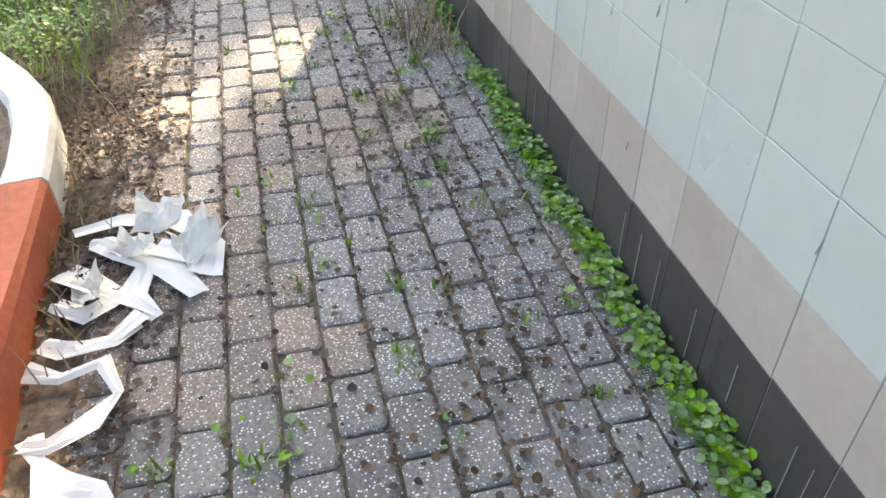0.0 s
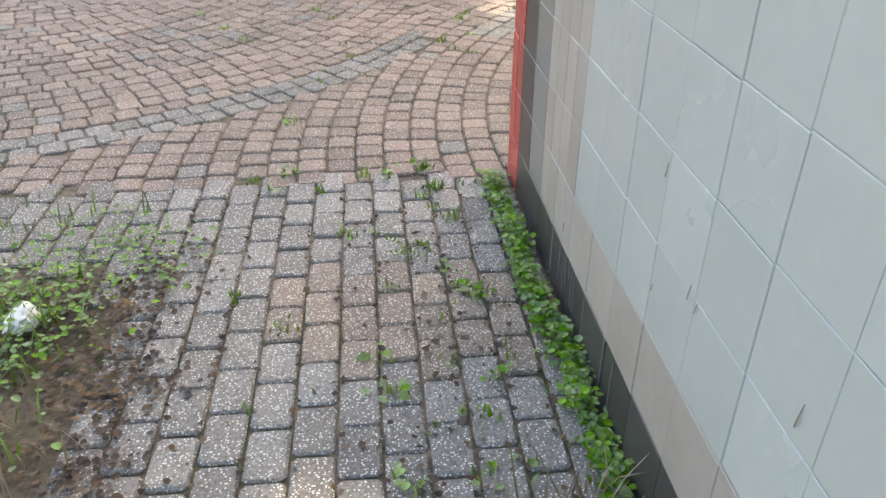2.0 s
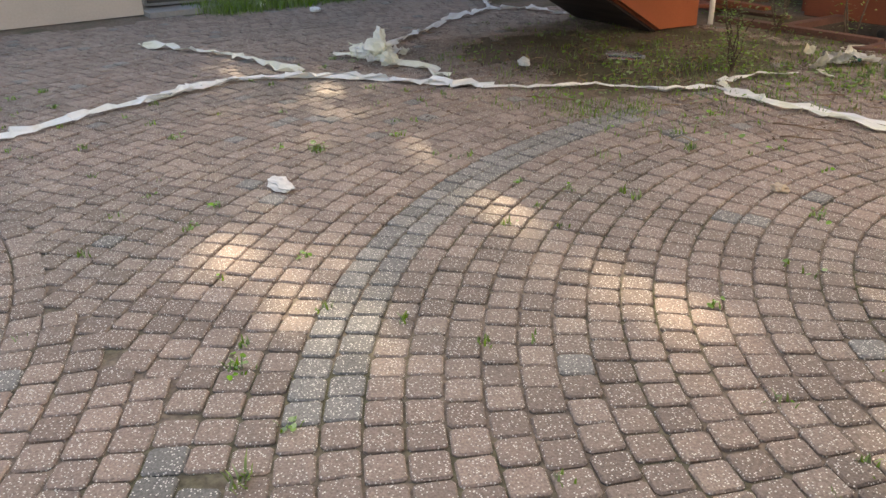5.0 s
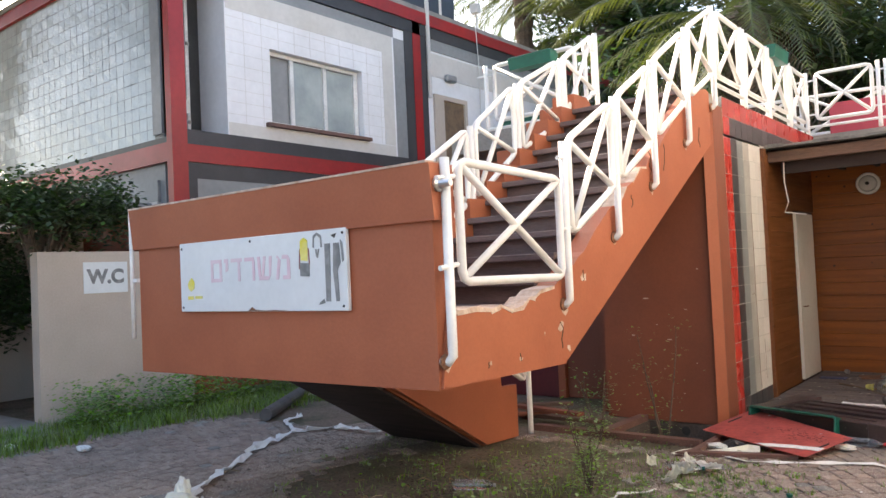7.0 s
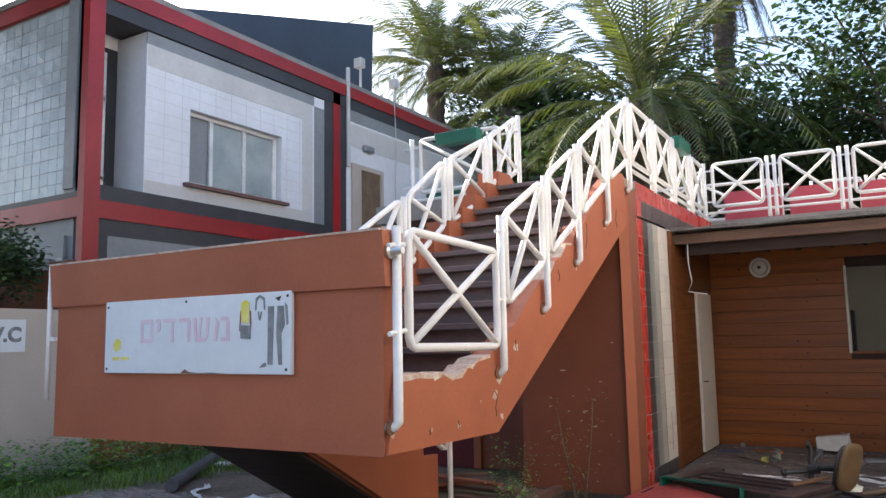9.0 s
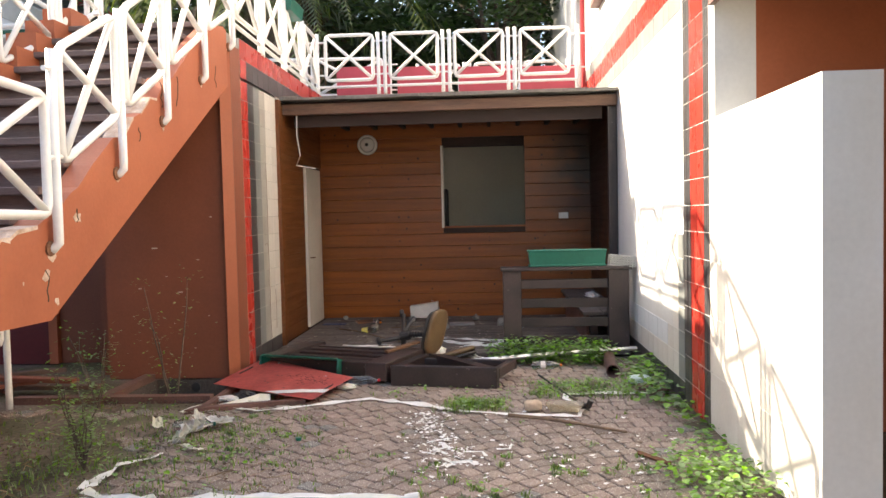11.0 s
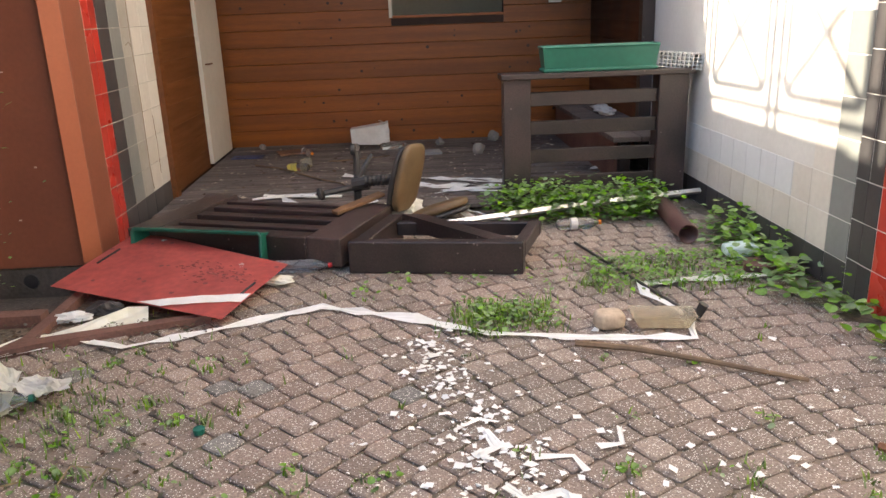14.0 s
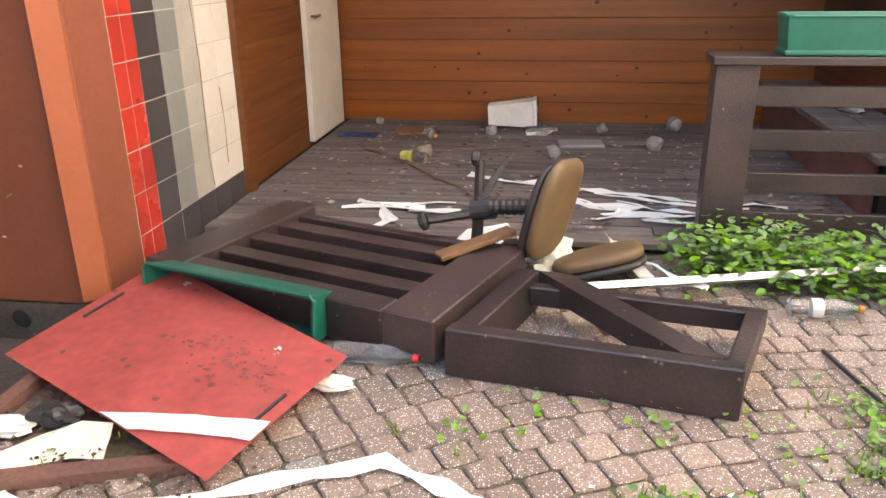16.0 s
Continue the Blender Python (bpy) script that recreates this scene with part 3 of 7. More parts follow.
box(bm, -1.08, 0.14, 13.52, 13.62, 0, 1.4)
box(bm, -1.08, 0.14, 13.52, 13.62, 2.58, 3.0)
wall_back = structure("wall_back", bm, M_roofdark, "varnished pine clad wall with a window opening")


def siding(parent, axis, plane, u0, u1, z0, z1, holes=()):
    z = z0
    while z < z1 - 0.02:
        zt = min(z + 0.178, z1)
        spans = [(u0, u1)]
        for h0, h1, hz0, hz1 in holes:
            if zt > hz0 + 0.01 and z < hz1 - 0.01:
                spans = [s for a, b in spans for s in ((a, min(b, h0)), (max(a, h1), b)) if s[1] - s[0] > 0.02]
        for a, b in spans:
            pr = [(0.0, z), (0.020, z), (0.022, z + 0.003), (0.022, zt - 0.009), (0.0165, zt - 0.002), (0.0, zt - 0.0005)]
            if axis == "y":
                part("plank", prism(bmesh.new(), [(plane - p, q) for p, q in pr], "x", a, b), M_siding, parent)
            elif axis == "x":
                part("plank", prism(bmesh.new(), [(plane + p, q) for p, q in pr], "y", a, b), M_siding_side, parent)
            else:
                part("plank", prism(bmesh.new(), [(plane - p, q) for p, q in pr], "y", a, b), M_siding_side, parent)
        z = zt


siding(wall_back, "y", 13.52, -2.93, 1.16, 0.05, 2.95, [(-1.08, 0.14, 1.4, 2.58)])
kb = bmesh.new()
for i in range(64):
    x, z = rng.uniform(-2.85, 1.1), 0.05 + 0.178 * (rng.randrange(16) + 0.5 + rng.uniform(-0.2, 0.2))
    if -1.1 < x < 0.16 and 1.35 < z < 2.62:
        continue
    lathe(kb, [(0.016 * rng.uniform(0.4, 1.3), 0), (0.0001, 0.001)], Matrix.Translation((x, 13.4955, z)) @ Matrix.Rotation(radians(90), 4, "X"), 8)
tagged(part("knot", kb, M_knot, wall_back), kind="stuff")
bm = bmesh.new()
box(bm, -3.2, -2.93, 11.1, 13.62, 0, 3.0)
wall_shed_side = structure("wall_shed_side", bm, M_roofdark, "varnished pine clad side wall beside a white door")
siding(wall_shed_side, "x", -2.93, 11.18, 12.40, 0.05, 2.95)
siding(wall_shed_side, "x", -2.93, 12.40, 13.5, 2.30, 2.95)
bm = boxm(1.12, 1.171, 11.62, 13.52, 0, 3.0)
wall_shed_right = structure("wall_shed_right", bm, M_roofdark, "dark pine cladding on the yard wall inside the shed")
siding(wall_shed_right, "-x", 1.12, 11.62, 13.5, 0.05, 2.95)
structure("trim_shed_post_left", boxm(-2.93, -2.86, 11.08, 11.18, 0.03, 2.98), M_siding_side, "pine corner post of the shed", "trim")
structure("trim_shed_post_right", boxm(1.06, 1.165, 11.5, 11.6, 0.0, 3.0), M_stain, "dark timber corner post of the shed", "trim")
d = tagged(thing("door_2", (-2.9, 12.8, 0.05)), "scuffed white door standing in the pine side wall", "door", kind="structure")
part("door_leaf", boxm(-2.925, -2.88, 12.44, 13.3, 0.07, 2.26, bev=0.004), M_door, d)
bm = bmesh.new()
tube(bm, [(-2.88, 12.55, 1.02), (-2.84, 12.55, 1.02), (-2.84, 12.66, 1.02)], 0.009, 6)
part("door_handle", bm, M_rust, d)
d = tagged(thing("window_2", (-0.47, 13.5, 1.4)), "unglazed window opening with a thin white edge", "window", kind="structure")
part("window_frame", boxm(-1.10, -1.065, 13.485, 13.64, 1.38, 2.60), M_door, d)
part("window_sill", boxm(-1.08, 0.16, 13.488, 13.64, 1.375, 1.402), M_siding, d)
bm = bmesh.new()
box(bm, -2.9, 1.1, 16.4, 16.5, 0, 3.2)
structure("wall_room_back", bm, M_room, "pale yellow inner room wall")
bm = boxm(-3.0, -2.9, 13.62, 14.1, 0, 3.2)
# rear half stays low: an unseen opening added to brighten the room
box(bm, -3.0, -2.9, 14.1, 16.4, 0, 0.7)
structure("wall_room_left", bm, M_room, "pale yellow inner room wall")
structure("wall_room_right", boxm(0.75, 0.85, 13.62, 16.4, 0, 3.2), M_room, "pale yellow inner room wall")
structure("floor_room", boxm(-2.9, 1.1, 13.62, 16.4, 0, 0.05), M_concrete, "concrete floor of the inner room", "floor")
single("black_cabinet", boxm(-1.62, -1.12, 15.4, 15.9, 0.05, 2.02, bev=0.01), M_black, "tall black cabinet inside the yellow room", "cabinet")
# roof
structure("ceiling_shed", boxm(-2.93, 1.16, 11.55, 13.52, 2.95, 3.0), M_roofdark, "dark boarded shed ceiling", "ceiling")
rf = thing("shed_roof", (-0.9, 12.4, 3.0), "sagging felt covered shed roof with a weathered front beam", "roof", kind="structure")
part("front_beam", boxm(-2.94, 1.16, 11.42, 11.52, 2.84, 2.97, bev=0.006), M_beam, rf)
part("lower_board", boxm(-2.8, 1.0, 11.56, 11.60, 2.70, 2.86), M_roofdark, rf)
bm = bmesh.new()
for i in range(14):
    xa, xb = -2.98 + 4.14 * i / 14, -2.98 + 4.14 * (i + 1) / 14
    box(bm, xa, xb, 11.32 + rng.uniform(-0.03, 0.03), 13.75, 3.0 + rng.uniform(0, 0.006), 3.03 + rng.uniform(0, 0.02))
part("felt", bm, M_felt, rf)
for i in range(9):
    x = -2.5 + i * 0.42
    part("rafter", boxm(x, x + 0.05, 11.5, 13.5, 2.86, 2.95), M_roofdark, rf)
# deck
deck = structure("deck", boxm(-2.9, 1.12, 10.5, 13.5, -0.01, 0.02), M_soil, "worn dark timber deck strewn with rubbish", "deck")
y = 10.42
while y < 13.48:
    a = -2.88
    for b in (-2.88 + rng.uniform(1.2, 2.8), 1.1):
        ob = part("deck_board", boxm(a, b - 0.006, y, y + 0.132, 0.02, 0.05 + rng.uniform(-0.003, 0.003)), M_deck, deck)
        a = b
    y += 0.14

# ---- stair ----
stair = thing("staircase", (-4.3, 6.5, 0), "terracotta concrete staircase with cantilevered landing and broken plaster edge", "staircase")
bm = bmesh.new()
prism(bm, [(-6.02, 1.0), (-2.92, 1.03), (-2.92, 2.3), (-6.02, 2.3)], "y", 4.95, 5.07)
lp = part("landing_parapet", bm, M_terra, stair)
bm = bmesh.new()
box(bm, -6.06, -2.88, 4.89, 5.10, 1.98, 2.3)
for v in bm.verts:
    if v.co.z < 2.1 and v.co.y < 4.95:
        v.co.y += 0.03
part("coping", bm, M_terra, lp)
part("coping_cap", boxm(-6.06, -2.9, 4.884, 5.1, 2.3, 2.313), M_plaster, lp, "thin pale strip along the top edge")
bm = bmesh.new()
prism(bm, [(5.072, 1.0), (6.1, 1.0), (6.1, 2.29), (5.072, 2.29)], "x", -6.015, -5.90)
part("landing_side", bm, M_terra, stair)
part("landing_slab", boxm(-5.92, -3.05, 5.07, 6.25, 1.02, 1.40), M_terra, stair)
part("landing_floor", boxm(-5.9, -3.0, 5.07, 6.25, 1.40, 1.44), M_step, stair)
# right stringer with a ragged top
top = [(5.04, 1.50), (5.12, 1.46), (5.3, 1.475), (5.45, 1.45), (5.55, 1.47), (5.68, 1.43), (5.8, 1.45), (5.88, 1.50), (5.95, 1.50), (6.02, 1.54), (6.2, 1.56)]
edge = []
n_st, y_s, z_s, run, rise = 11, 6.22, 1.44, 0.285, 0.178
k = 0
while k < 11:
    yy = y_s + run * k
    edge += [(yy + 0.06 + rng.uniform(-0.03, 0.03), z_s + rise * k + 0.17 + rng.uniform(-0.04, 0.02)), (yy + 0.17 + rng.uniform(-0.03, 0.03), z_s + rise * k + 0.20 + rng.uniform(-0.03, 0.03))]
    k += 1
poly = [(4.96, 1.04), (6.30, 1.02), (9.44, 2.87), (9.44, 3.40), (9.36, 3.42)] + list(reversed(edge)) + list(reversed(top))
strg = part("stringer", prism(bmesh.new(), poly, "x", -3.05, -2.9), M_terra, stair)
rim = top
bm = bmesh.new()
for (a, b), (c, d2) in zip(rim, rim[1:]):
    prism(bm, [(a, b - 0.010 - 0.02 * rng.random()), (c, d2 - 0.010 - 0.02 * rng.random()), (c, d2 + 0.004), (a, b + 0.004)], "x", -3.052, -2.896)
for (a, b), (c, d2) in list(zip(edge, edge[1:]))[2:12]:
    if rng.random() < 0.5 and c > a:
        part("broken_edge", bm, M_plaster, strg, "pale broken plaster edge")
        bm = bmesh.new()
        prism(bm, [(a, b - 0.012), (c, d2 - 0.016), (c, d2 + 0.003), (a, b + 0.003)], "x", -3.05, -2.897)
part("broken_edge", bm, M_plaster, strg, "pale broken plaster edge")
for (yy, zz, s) in ((6.27, 1.22, 0.09), (5.75, 1.13, 0.025), (5.4, 1.12, 0.018), (7.9, 2.55, 0.10), (8.2, 2.62, 0.12), (7.5, 2.2, 0.05), (9.1, 2.9, 0.10), (6.62, 1.62, 0.04)):
    p = [(yy + rng.uniform(-0.3, 0.3) * s, zz + s * q) for q in (1.0, 0.55, 0.2, -0.3, -0.7, -1.0)]
    part("crack", tube(bmesh.new(), [(-2.8995, a, b) for a, b in p], 0.0045, 4), M_dirt, strg, "dark crack in the plaster")
# flaked paint round the rail feet and along the plaster
for yy, zz, rr in ((5.0, 1.17, 0.05), (6.33, 1.40, 0.055), (6.27, 1.28, 0.05), (7.15, 1.87, 0.04), (7.91, 2.31, 0.04), (8.74, 2.77, 0.035), (5.75, 1.12, 0.022), (5.42, 1.13, 0.016), (6.62, 1.60, 0.05), (6.36, 1.12, 0.03), (6.05, 1.25, 0.012)):
    pts = [(yy + rr * rng.uniform(0.35, 1.1) * math.cos(0.7 * q), zz + rr * rng.uniform(0.35, 1.1) * math.sin(0.7 * q)) for q in range(9)]
    part("chip", prism(bmesh.new(), pts, "x", -2.902, -2.8985), M_plaster, strg, "pale chip in the paint")
lip = part("overflow_pipe", tube(bmesh.new(), [(-6.10, 4.93, 2.30), (-6.10, 4.93, 1.26)], 0.018, 8), M_pipe, stair, "thin white pipe down the landing corner", smooth=True)
part("clip", boxm(-6.12, -6.02, 4.925, 4.95, 1.72, 1.75), M_pipe, lip)
# left stringer, stepped
poly = [(6.0, 1.02), (6.5, 1.02), (9.5, 2.83), (9.5, 3.50)]
for k in range(10, -1, -1):
    yy, zz = y_s + run * k, z_s + rise * (k + 1) + 0.18
    poly += [(yy + run + 0.02, zz), (yy + 0.02, zz)]
poly += [(6.0, z_s + 0.1)]
part("stringer", prism(bmesh.new(), poly, "x", -4.52, -4.25), M_terra, stair)
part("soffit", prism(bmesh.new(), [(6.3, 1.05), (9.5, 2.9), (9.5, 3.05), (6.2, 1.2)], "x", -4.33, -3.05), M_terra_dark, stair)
for k in range(11):
    yy, zz = y_s + run * k, z_s + rise * (k + 1)
    tr = part("tread", boxm(-4.32, -3.05, yy - 0.03, yy + run + 0.01, zz - 0.05, zz, bev=0.006), M_step, stair)
    part("riser", boxm(-4.32, -3.05, yy + 0.055, yy + 0.085, zz - rise, zz - 0.05), M_step, stair)
# lower flight
poly = [(5.82, 1.02), (7.62, 0.0), (8.12, 0.0), (8.12, 0.46), (7.85, 0.46), (7.85, 0.64), (7.56, 0.64), (7.56, 0.82), (7.27, 0.82), (7.27, 1.0), (6.98, 1.0), (6.98, 1.18), (6.69, 1.18), (6.69, 1.36), (6.4, 1.36), (6.4, 1.44), (5.82, 1.44)]
# thin dark slab: shade under the lower flight put into its colour
part("lower_soffit", prism(bmesh.new(), [(5.80, 1.015), (7.62, -0.005), (7.60, -0.02), (5.78, 1.0)], "x", -5.75, -4.62), M_roofdark, stair, "underside slab with shade put into its colour")
low = part("lower_flight", prism(bmesh.new(), poly, "x", -5.75, -4.62), M_terra, stair)
part("lower_stringer", prism(bmesh.new(), [(5.9, 1.0), (7.62, 0.02), (8.16, 0.0), (8.16, 0.52), (7.9, 0.53), (7.88, 0.71), (7.6, 0.72), (7.58, 0.9), (7.31, 0.91), (7.29, 1.08), (6.9, 1.1)], "x", -4.62, -4.56), M_terra, stair)
for k in range(5):
    yy = 7.85 - 0.29 * k
    part("tread", boxm(-5.7, -4.63, yy, yy + 0.3, 0.462 + 0.18 * k, 0.49 + 0.18 * k), M_step, stair)
# base walls near the pit
single("pit_kerb", prism(bmesh.new(), [(-2.90, 8.10), (-2.72, 8.19), (-1.98, 8.44), (-2.0, 8.49), (-2.76, 8.26), (-2.76, 9.4), (-2.82, 9.4), (-2.82, 8.3)], "z", -0.02, 0.035), M_sill, "low dark red edging bent around the pit", "edging")

single("pit_kerb", prism(bmesh.new(), [(-4.6, 8.50), (-2.84, 8.52), (-2.84, 8.61), (-3.76, 8.61), (-3.76, 9.49), (-3.86, 9.49), (-3.88, 8.62), (-4.6, 8.60)], "z", -0.02, 0.05), M_sill, "dark red painted concrete rim of the pit", "edging")
single("footing_hole", lathe(bmesh.new(), [(0.05, 0), (0.045, 0.004)], Matrix.Translation((-3.35, 9.499, -0.09)) @ Matrix.Rotation(radians(90), 4, "X"), 12), M_black, "dark round pipe hole in the footing", "hole")

# ---- railings ----
R = 0.027


def panel(bm, p0, p1, zb0, zt0, zb1, zt1, r=R, x_brace=True):
    p0, p1 = Vector((*p0, 0)), Vector((*p1, 0))

    def at(s, h):
        q = p0.lerp(p1, s)
        return Vector((q.x, q.y, (zb0 + (zb1 - zb0) * s) * (1 - h) + (zt0 + (zt1 - zt0) * s) * h))
    L, H = (p1 - p0).length, zt0 - zb0
    f, g = 0.06 / L, 0.06 / H
    loop = []
    for s, h, ds, dh in ((0, 0, 1, 1), (1, 0, -1, 1), (1, 1, -1, -1), (0, 1, 1, -1)):
        a, b = at(s, h + dh * g), at(s + ds * f, h)
        mid = at(s + ds * f * 0.3, h + dh * g * 0.3)
        loop += [a, mid, b] if (s, h) in ((0, 0), (1, 1)) else [b, mid, a]
    tube(bm, loop, r, 8, closed=True)
    if x_brace:
        tube(bm, [at(0.02, 0.03), at(0.98, 0.97)], r * 0.9, 8)
        tube(bm, [at(0.02, 0.97), at(0.98, 0.03)], r * 0.9, 8)
    return bm


def post(bm, x, y, z0, z1, hook=None, r=R * 1.05):
    path = [(x, y, z1), (x, y, z0 + 0.08)]
    if hook:
        path += [(x, y, z0 + 0.03), (x + hook[0] * 0.3, y + hook[1] * 0.3, z0), (x + hook[0], y + hook[1], z0)]
    else:
        path += [(x, y, z0)]
    return tube(bm, path, r, 8)


rail = thing("stair_railing", (-2.86, 7, 1.2), "white painted tubular steel stair railing with crossed bars", "railing", "white tube railings")
PY = [(5.0, 2.33, 1.19), (6.33, 2.56, 1.43), (7.15, 3.0, 1.90), (7.91, 3.43, 2.34), (8.74, 3.9, 2.80), (9.5, 4.29, 3.25)]
XR = -2.855
for i, (py, zt, zb) in enumerate(PY):
    part("post", post(bmesh.new(), XR, py, zb, zt, (-0.08, -0.02)), M_pipe, rail, smooth=True)
    fl = lathe(bmesh.new(), [(0.045, 0), (0.045, 0.012), (0.03, 0.016)], Matrix.Translation((-2.9, py - 0.02, zb)) @ Matrix.Rotation(radians(90), 4, "Y"), 10)
    part("flange", fl, M_rust, rail)
part("panel", panel(bmesh.new(), (XR, 5.12), (XR, 6.24), 1.63, 2.32, 1.62, 2.29), M_pipe, rail, smooth=True)
for i in range(1, 5):
    ya, yb = PY[i][0] + 0.07, PY[i + 1][0] - 0.07
    za, zb = PY[i][1] + 0.02, PY[i + 1][1] - 0.06
    part("panel", panel(bmesh.new(), (XR, ya), (XR, yb), za - 0.66, za, zb - 0.66, zb), M_pipe, rail, smooth=True)
for i, (py, zt, zb) in enumerate(PY):
    for dz in (0.12, 0.62):
        part("bracket", tube(bmesh.new(), [(XR, py - 0.08, zt - dz), (XR, py + 0.08, zt - dz + 0.02)], 0.016, 6), M_pipe, rail)
bm = lathe(bmesh.new(), [(0.04, 0), (0.045, 0.02), (0.03, 0.03), (0.02, 0.1)], Matrix.Translation((-2.88, 4.955, 2.18)) @ Matrix.Rotation(radians(90), 4, "Y"), 12)
part("wall_bracket", bm, M_alu, rail)

rail = thing("stair_railing", (-4.3, 7, 1.5), "white painted tubular steel railing on the inner stair edge", "railing", "white tube railings")
LY = [(5.5, 2.20), (6.38, 2.52), (7.22, 3.0), (8.02, 3.52), (8.92, 3.94), (9.76, 4.40)]
for i, (py, zt) in enumerate(LY):
    part("post", post(bmesh.new(), -4.3, py, zt - 1.05, zt), M_pipe, rail, smooth=True)
for (a, za), (b, zb) in zip(LY, LY[1:]):
    part("panel", panel(bmesh.new(), (-4.3, a + 0.07), (-4.3, b - 0.07), za - 0.64, za + 0.02, zb - 0.70, zb - 0.04), M_pipe, rail, smooth=True)


def flat_railing(p0, p1, n, zb, zt, label, split=0.05, post_low=0.22):
    r = thing("terrace_railing", (p0[0], p0[1], zb - post_low), label, "railing", "white tube railings")
    a, b = Vector(p0), Vector(p1)
    step = (b - a) / n
    d = step.normalized()
    for i in range(n + 1):
        q = a + step * i
        for s in ((-split, split) if 0 < i < n else (0,)):
            part("post", post(bmesh.new(), q.x + d.x * s, q.y + d.y * s, zb - post_low, zt + 0.03), M_pipe, r, smooth=True)
    for i in range(n):
        q0, q1 = a + step * i + d * 0.13, a + step * (i + 1) - d * 0.13
        part("panel", panel(bmesh.new(), q0, q1, zb, zt, zb, zt), M_pipe, r, smooth=True)
    for i in range(n + 1):
        q = a + step * i
        for z in (zb + 0.08, zt - 0.1):
            part("bracket", tube(bmesh.new(), [(q.x - d.x * 0.13, q.y - d.y * 0.13, z), (q.x + d.x * 0.13, q.y + d.y * 0.13, z)], 0.014, 6), M_pipe, r)
    part("bottom_rail", tube(bmesh.new(), [(p0[0], p0[1], zb - 0.1), (p1[0], p1[1], zb - 0.1)], 0.022, 6), M_pipe, r)
    return r


flat_railing((-2.9, 9.62), (-2.98, 13.8), 4, 3.62, 4.30, "white tubular terrace railing with crossed bars along the roof edge")
flat_railing((-2.98, 13.82), (0.98, 13.82), 4, 3.67, 4.35, "white tubular terrace railing with crossed bars above the shed roof")
flat_railing((-5.75, 9.58), (-4.35, 9.58), 1, 3.56, 4.25, "white tubular railing closing the terrace over the stairwell", post_low=0.15)
flat_railing((-6.0, 14.5), (-2.0, 14.9), 3, 3.6, 4.2, "white tubular railing farther back on the terrace", post_low=0.18)
flat_railing((-1.6, 15.6), (1.0, 15.6), 3, 3.6, 4.2, "white tubular railing at the back of the terrace", post_low=0.18)
bm = bmesh.new()
post(bm, -4.5, 8.3, 0.0, 0.95)
panel(bm, (-4.5, 8.22), (-4.5, 7.5), 0.55, 1.1, 0.95, 1.5)
single("lower_railing", bm, M_pipe, "short white tubular railing beside the lower flight", "railing", smooth=True)
for i in range(4):
    x = -2.8 + i * 0.98
    sb = thing("pink_board", (x, 14.4, 3.43), "pink painted board leaning behind the terrace railing", "board", "pink boards")
    part("board", boxm(x, x + 0.86, 14.38, 14.42, 3.44, 3.98 - 0.03 * i), M_pinkboard, sb)
    part("stud", boxm(x + 0.4, x + 0.46, 14.42, 14.5, 3.43, 3.9), M_beam, sb)


def planter(base, L, w, h, m, label, group="green planters", saucer=False):
    t = thing("planter_box", base, label, "planter", group)
    bm = bmesh.new()
    o = [(-L / 2 * 0.95, -w / 2 * 0.8, 0), (L / 2 * 0.95, -w / 2 * 0.8, 0), (L / 2 * 0.95, w / 2 * 0.8, 0), (-L / 2 * 0.95, w / 2 * 0.8, 0)]
    tp = [(-L / 2, -w / 2, h), (L / 2, -w / 2, h), (L / 2, w / 2, h), (-L / 2, w / 2, h)]
    inn = [(p[0] * 0.965, p[1] * 0.86, h) for p in tp]
    inb = [(p[0] * 0.95, p[1] * 0.84, 0.02) for p in o]
    rings = [[bm.verts.new(m @ Vector(p)) for p in ring] for ring in (o, tp, inn, inb)]
    bm.faces.new(rings[0])
    for a, b in zip(rings, rings[1:]):
        for j in range(4):
            bm.faces.new((a[j], a[(j + 1) % 4], b[(j + 1) % 4], b[j]))
    bm.faces.new(rings[3])
    part("trough", bm, M_green, t)
    bm = bmesh.new()
    loop = [(sx * (L / 2 - 0.02 * kx), sy * (w / 2 - 0.02 * ky), h) for sx, sy, kx, ky in ((-1, -1, 1, 0), (1, -1, 1, 0), (1, -1, 0, 1), (1, 1, 0, 1), (1, 1, 1, 0), (-1, 1, 1, 0), (-1, 1, 0, 1), (-1, -1, 0, 1))]
    tube(bm, [m @ Vector(p) for p in loop], 0.009, 6, closed=True)
    part("rim", bm, M_green, t)
    if saucer:
        part("saucer", boxm(-L / 2 * 0.99, L / 2 * 0.99, -w / 2 * 0.95, w / 2 * 0.95, -0.004, 0.022, m, bev=0.008), M_green, t)
    return t


planter((0.44, 10.5, 0.98), 0.84, 0.2, 0.17, Matrix.Translation((0.44, 10.5, 0.986)), "green plastic planter box standing on the dark fence", saucer=True)
planter((-4.95, 9.5, 4.2), 0.60, 0.19, 0.14, Matrix.Translation((-5.0, 9.5, 4.10)), "green plastic planter box hung on the terrace railing")
planter((-2.85, 12.0, 4.2), 0.62, 0.18, 0.15, Matrix.Translation((-2.93, 12.1, 4.22)) @ Matrix.Rotation(radians(90), 4, "Z"), "green plastic planter box hung on the side railing")
planter((-5.6, 10.2, 3.43), 0.6, 0.2, 0.16, Matrix.Translation((-5.45, 10.0, 3.44)), "green plastic planter box on the terrace floor")

# ---- sign on the landing ----
sg = thing("sign_board", (-4.48, 4.93, 1.48), "weathered white sign board with faded pink lettering", "sign")
part("board", boxm(-5.38, -3.58, 4.915, 4.945, 1.48, 1.99, bev=0.004), M_sign, sg)
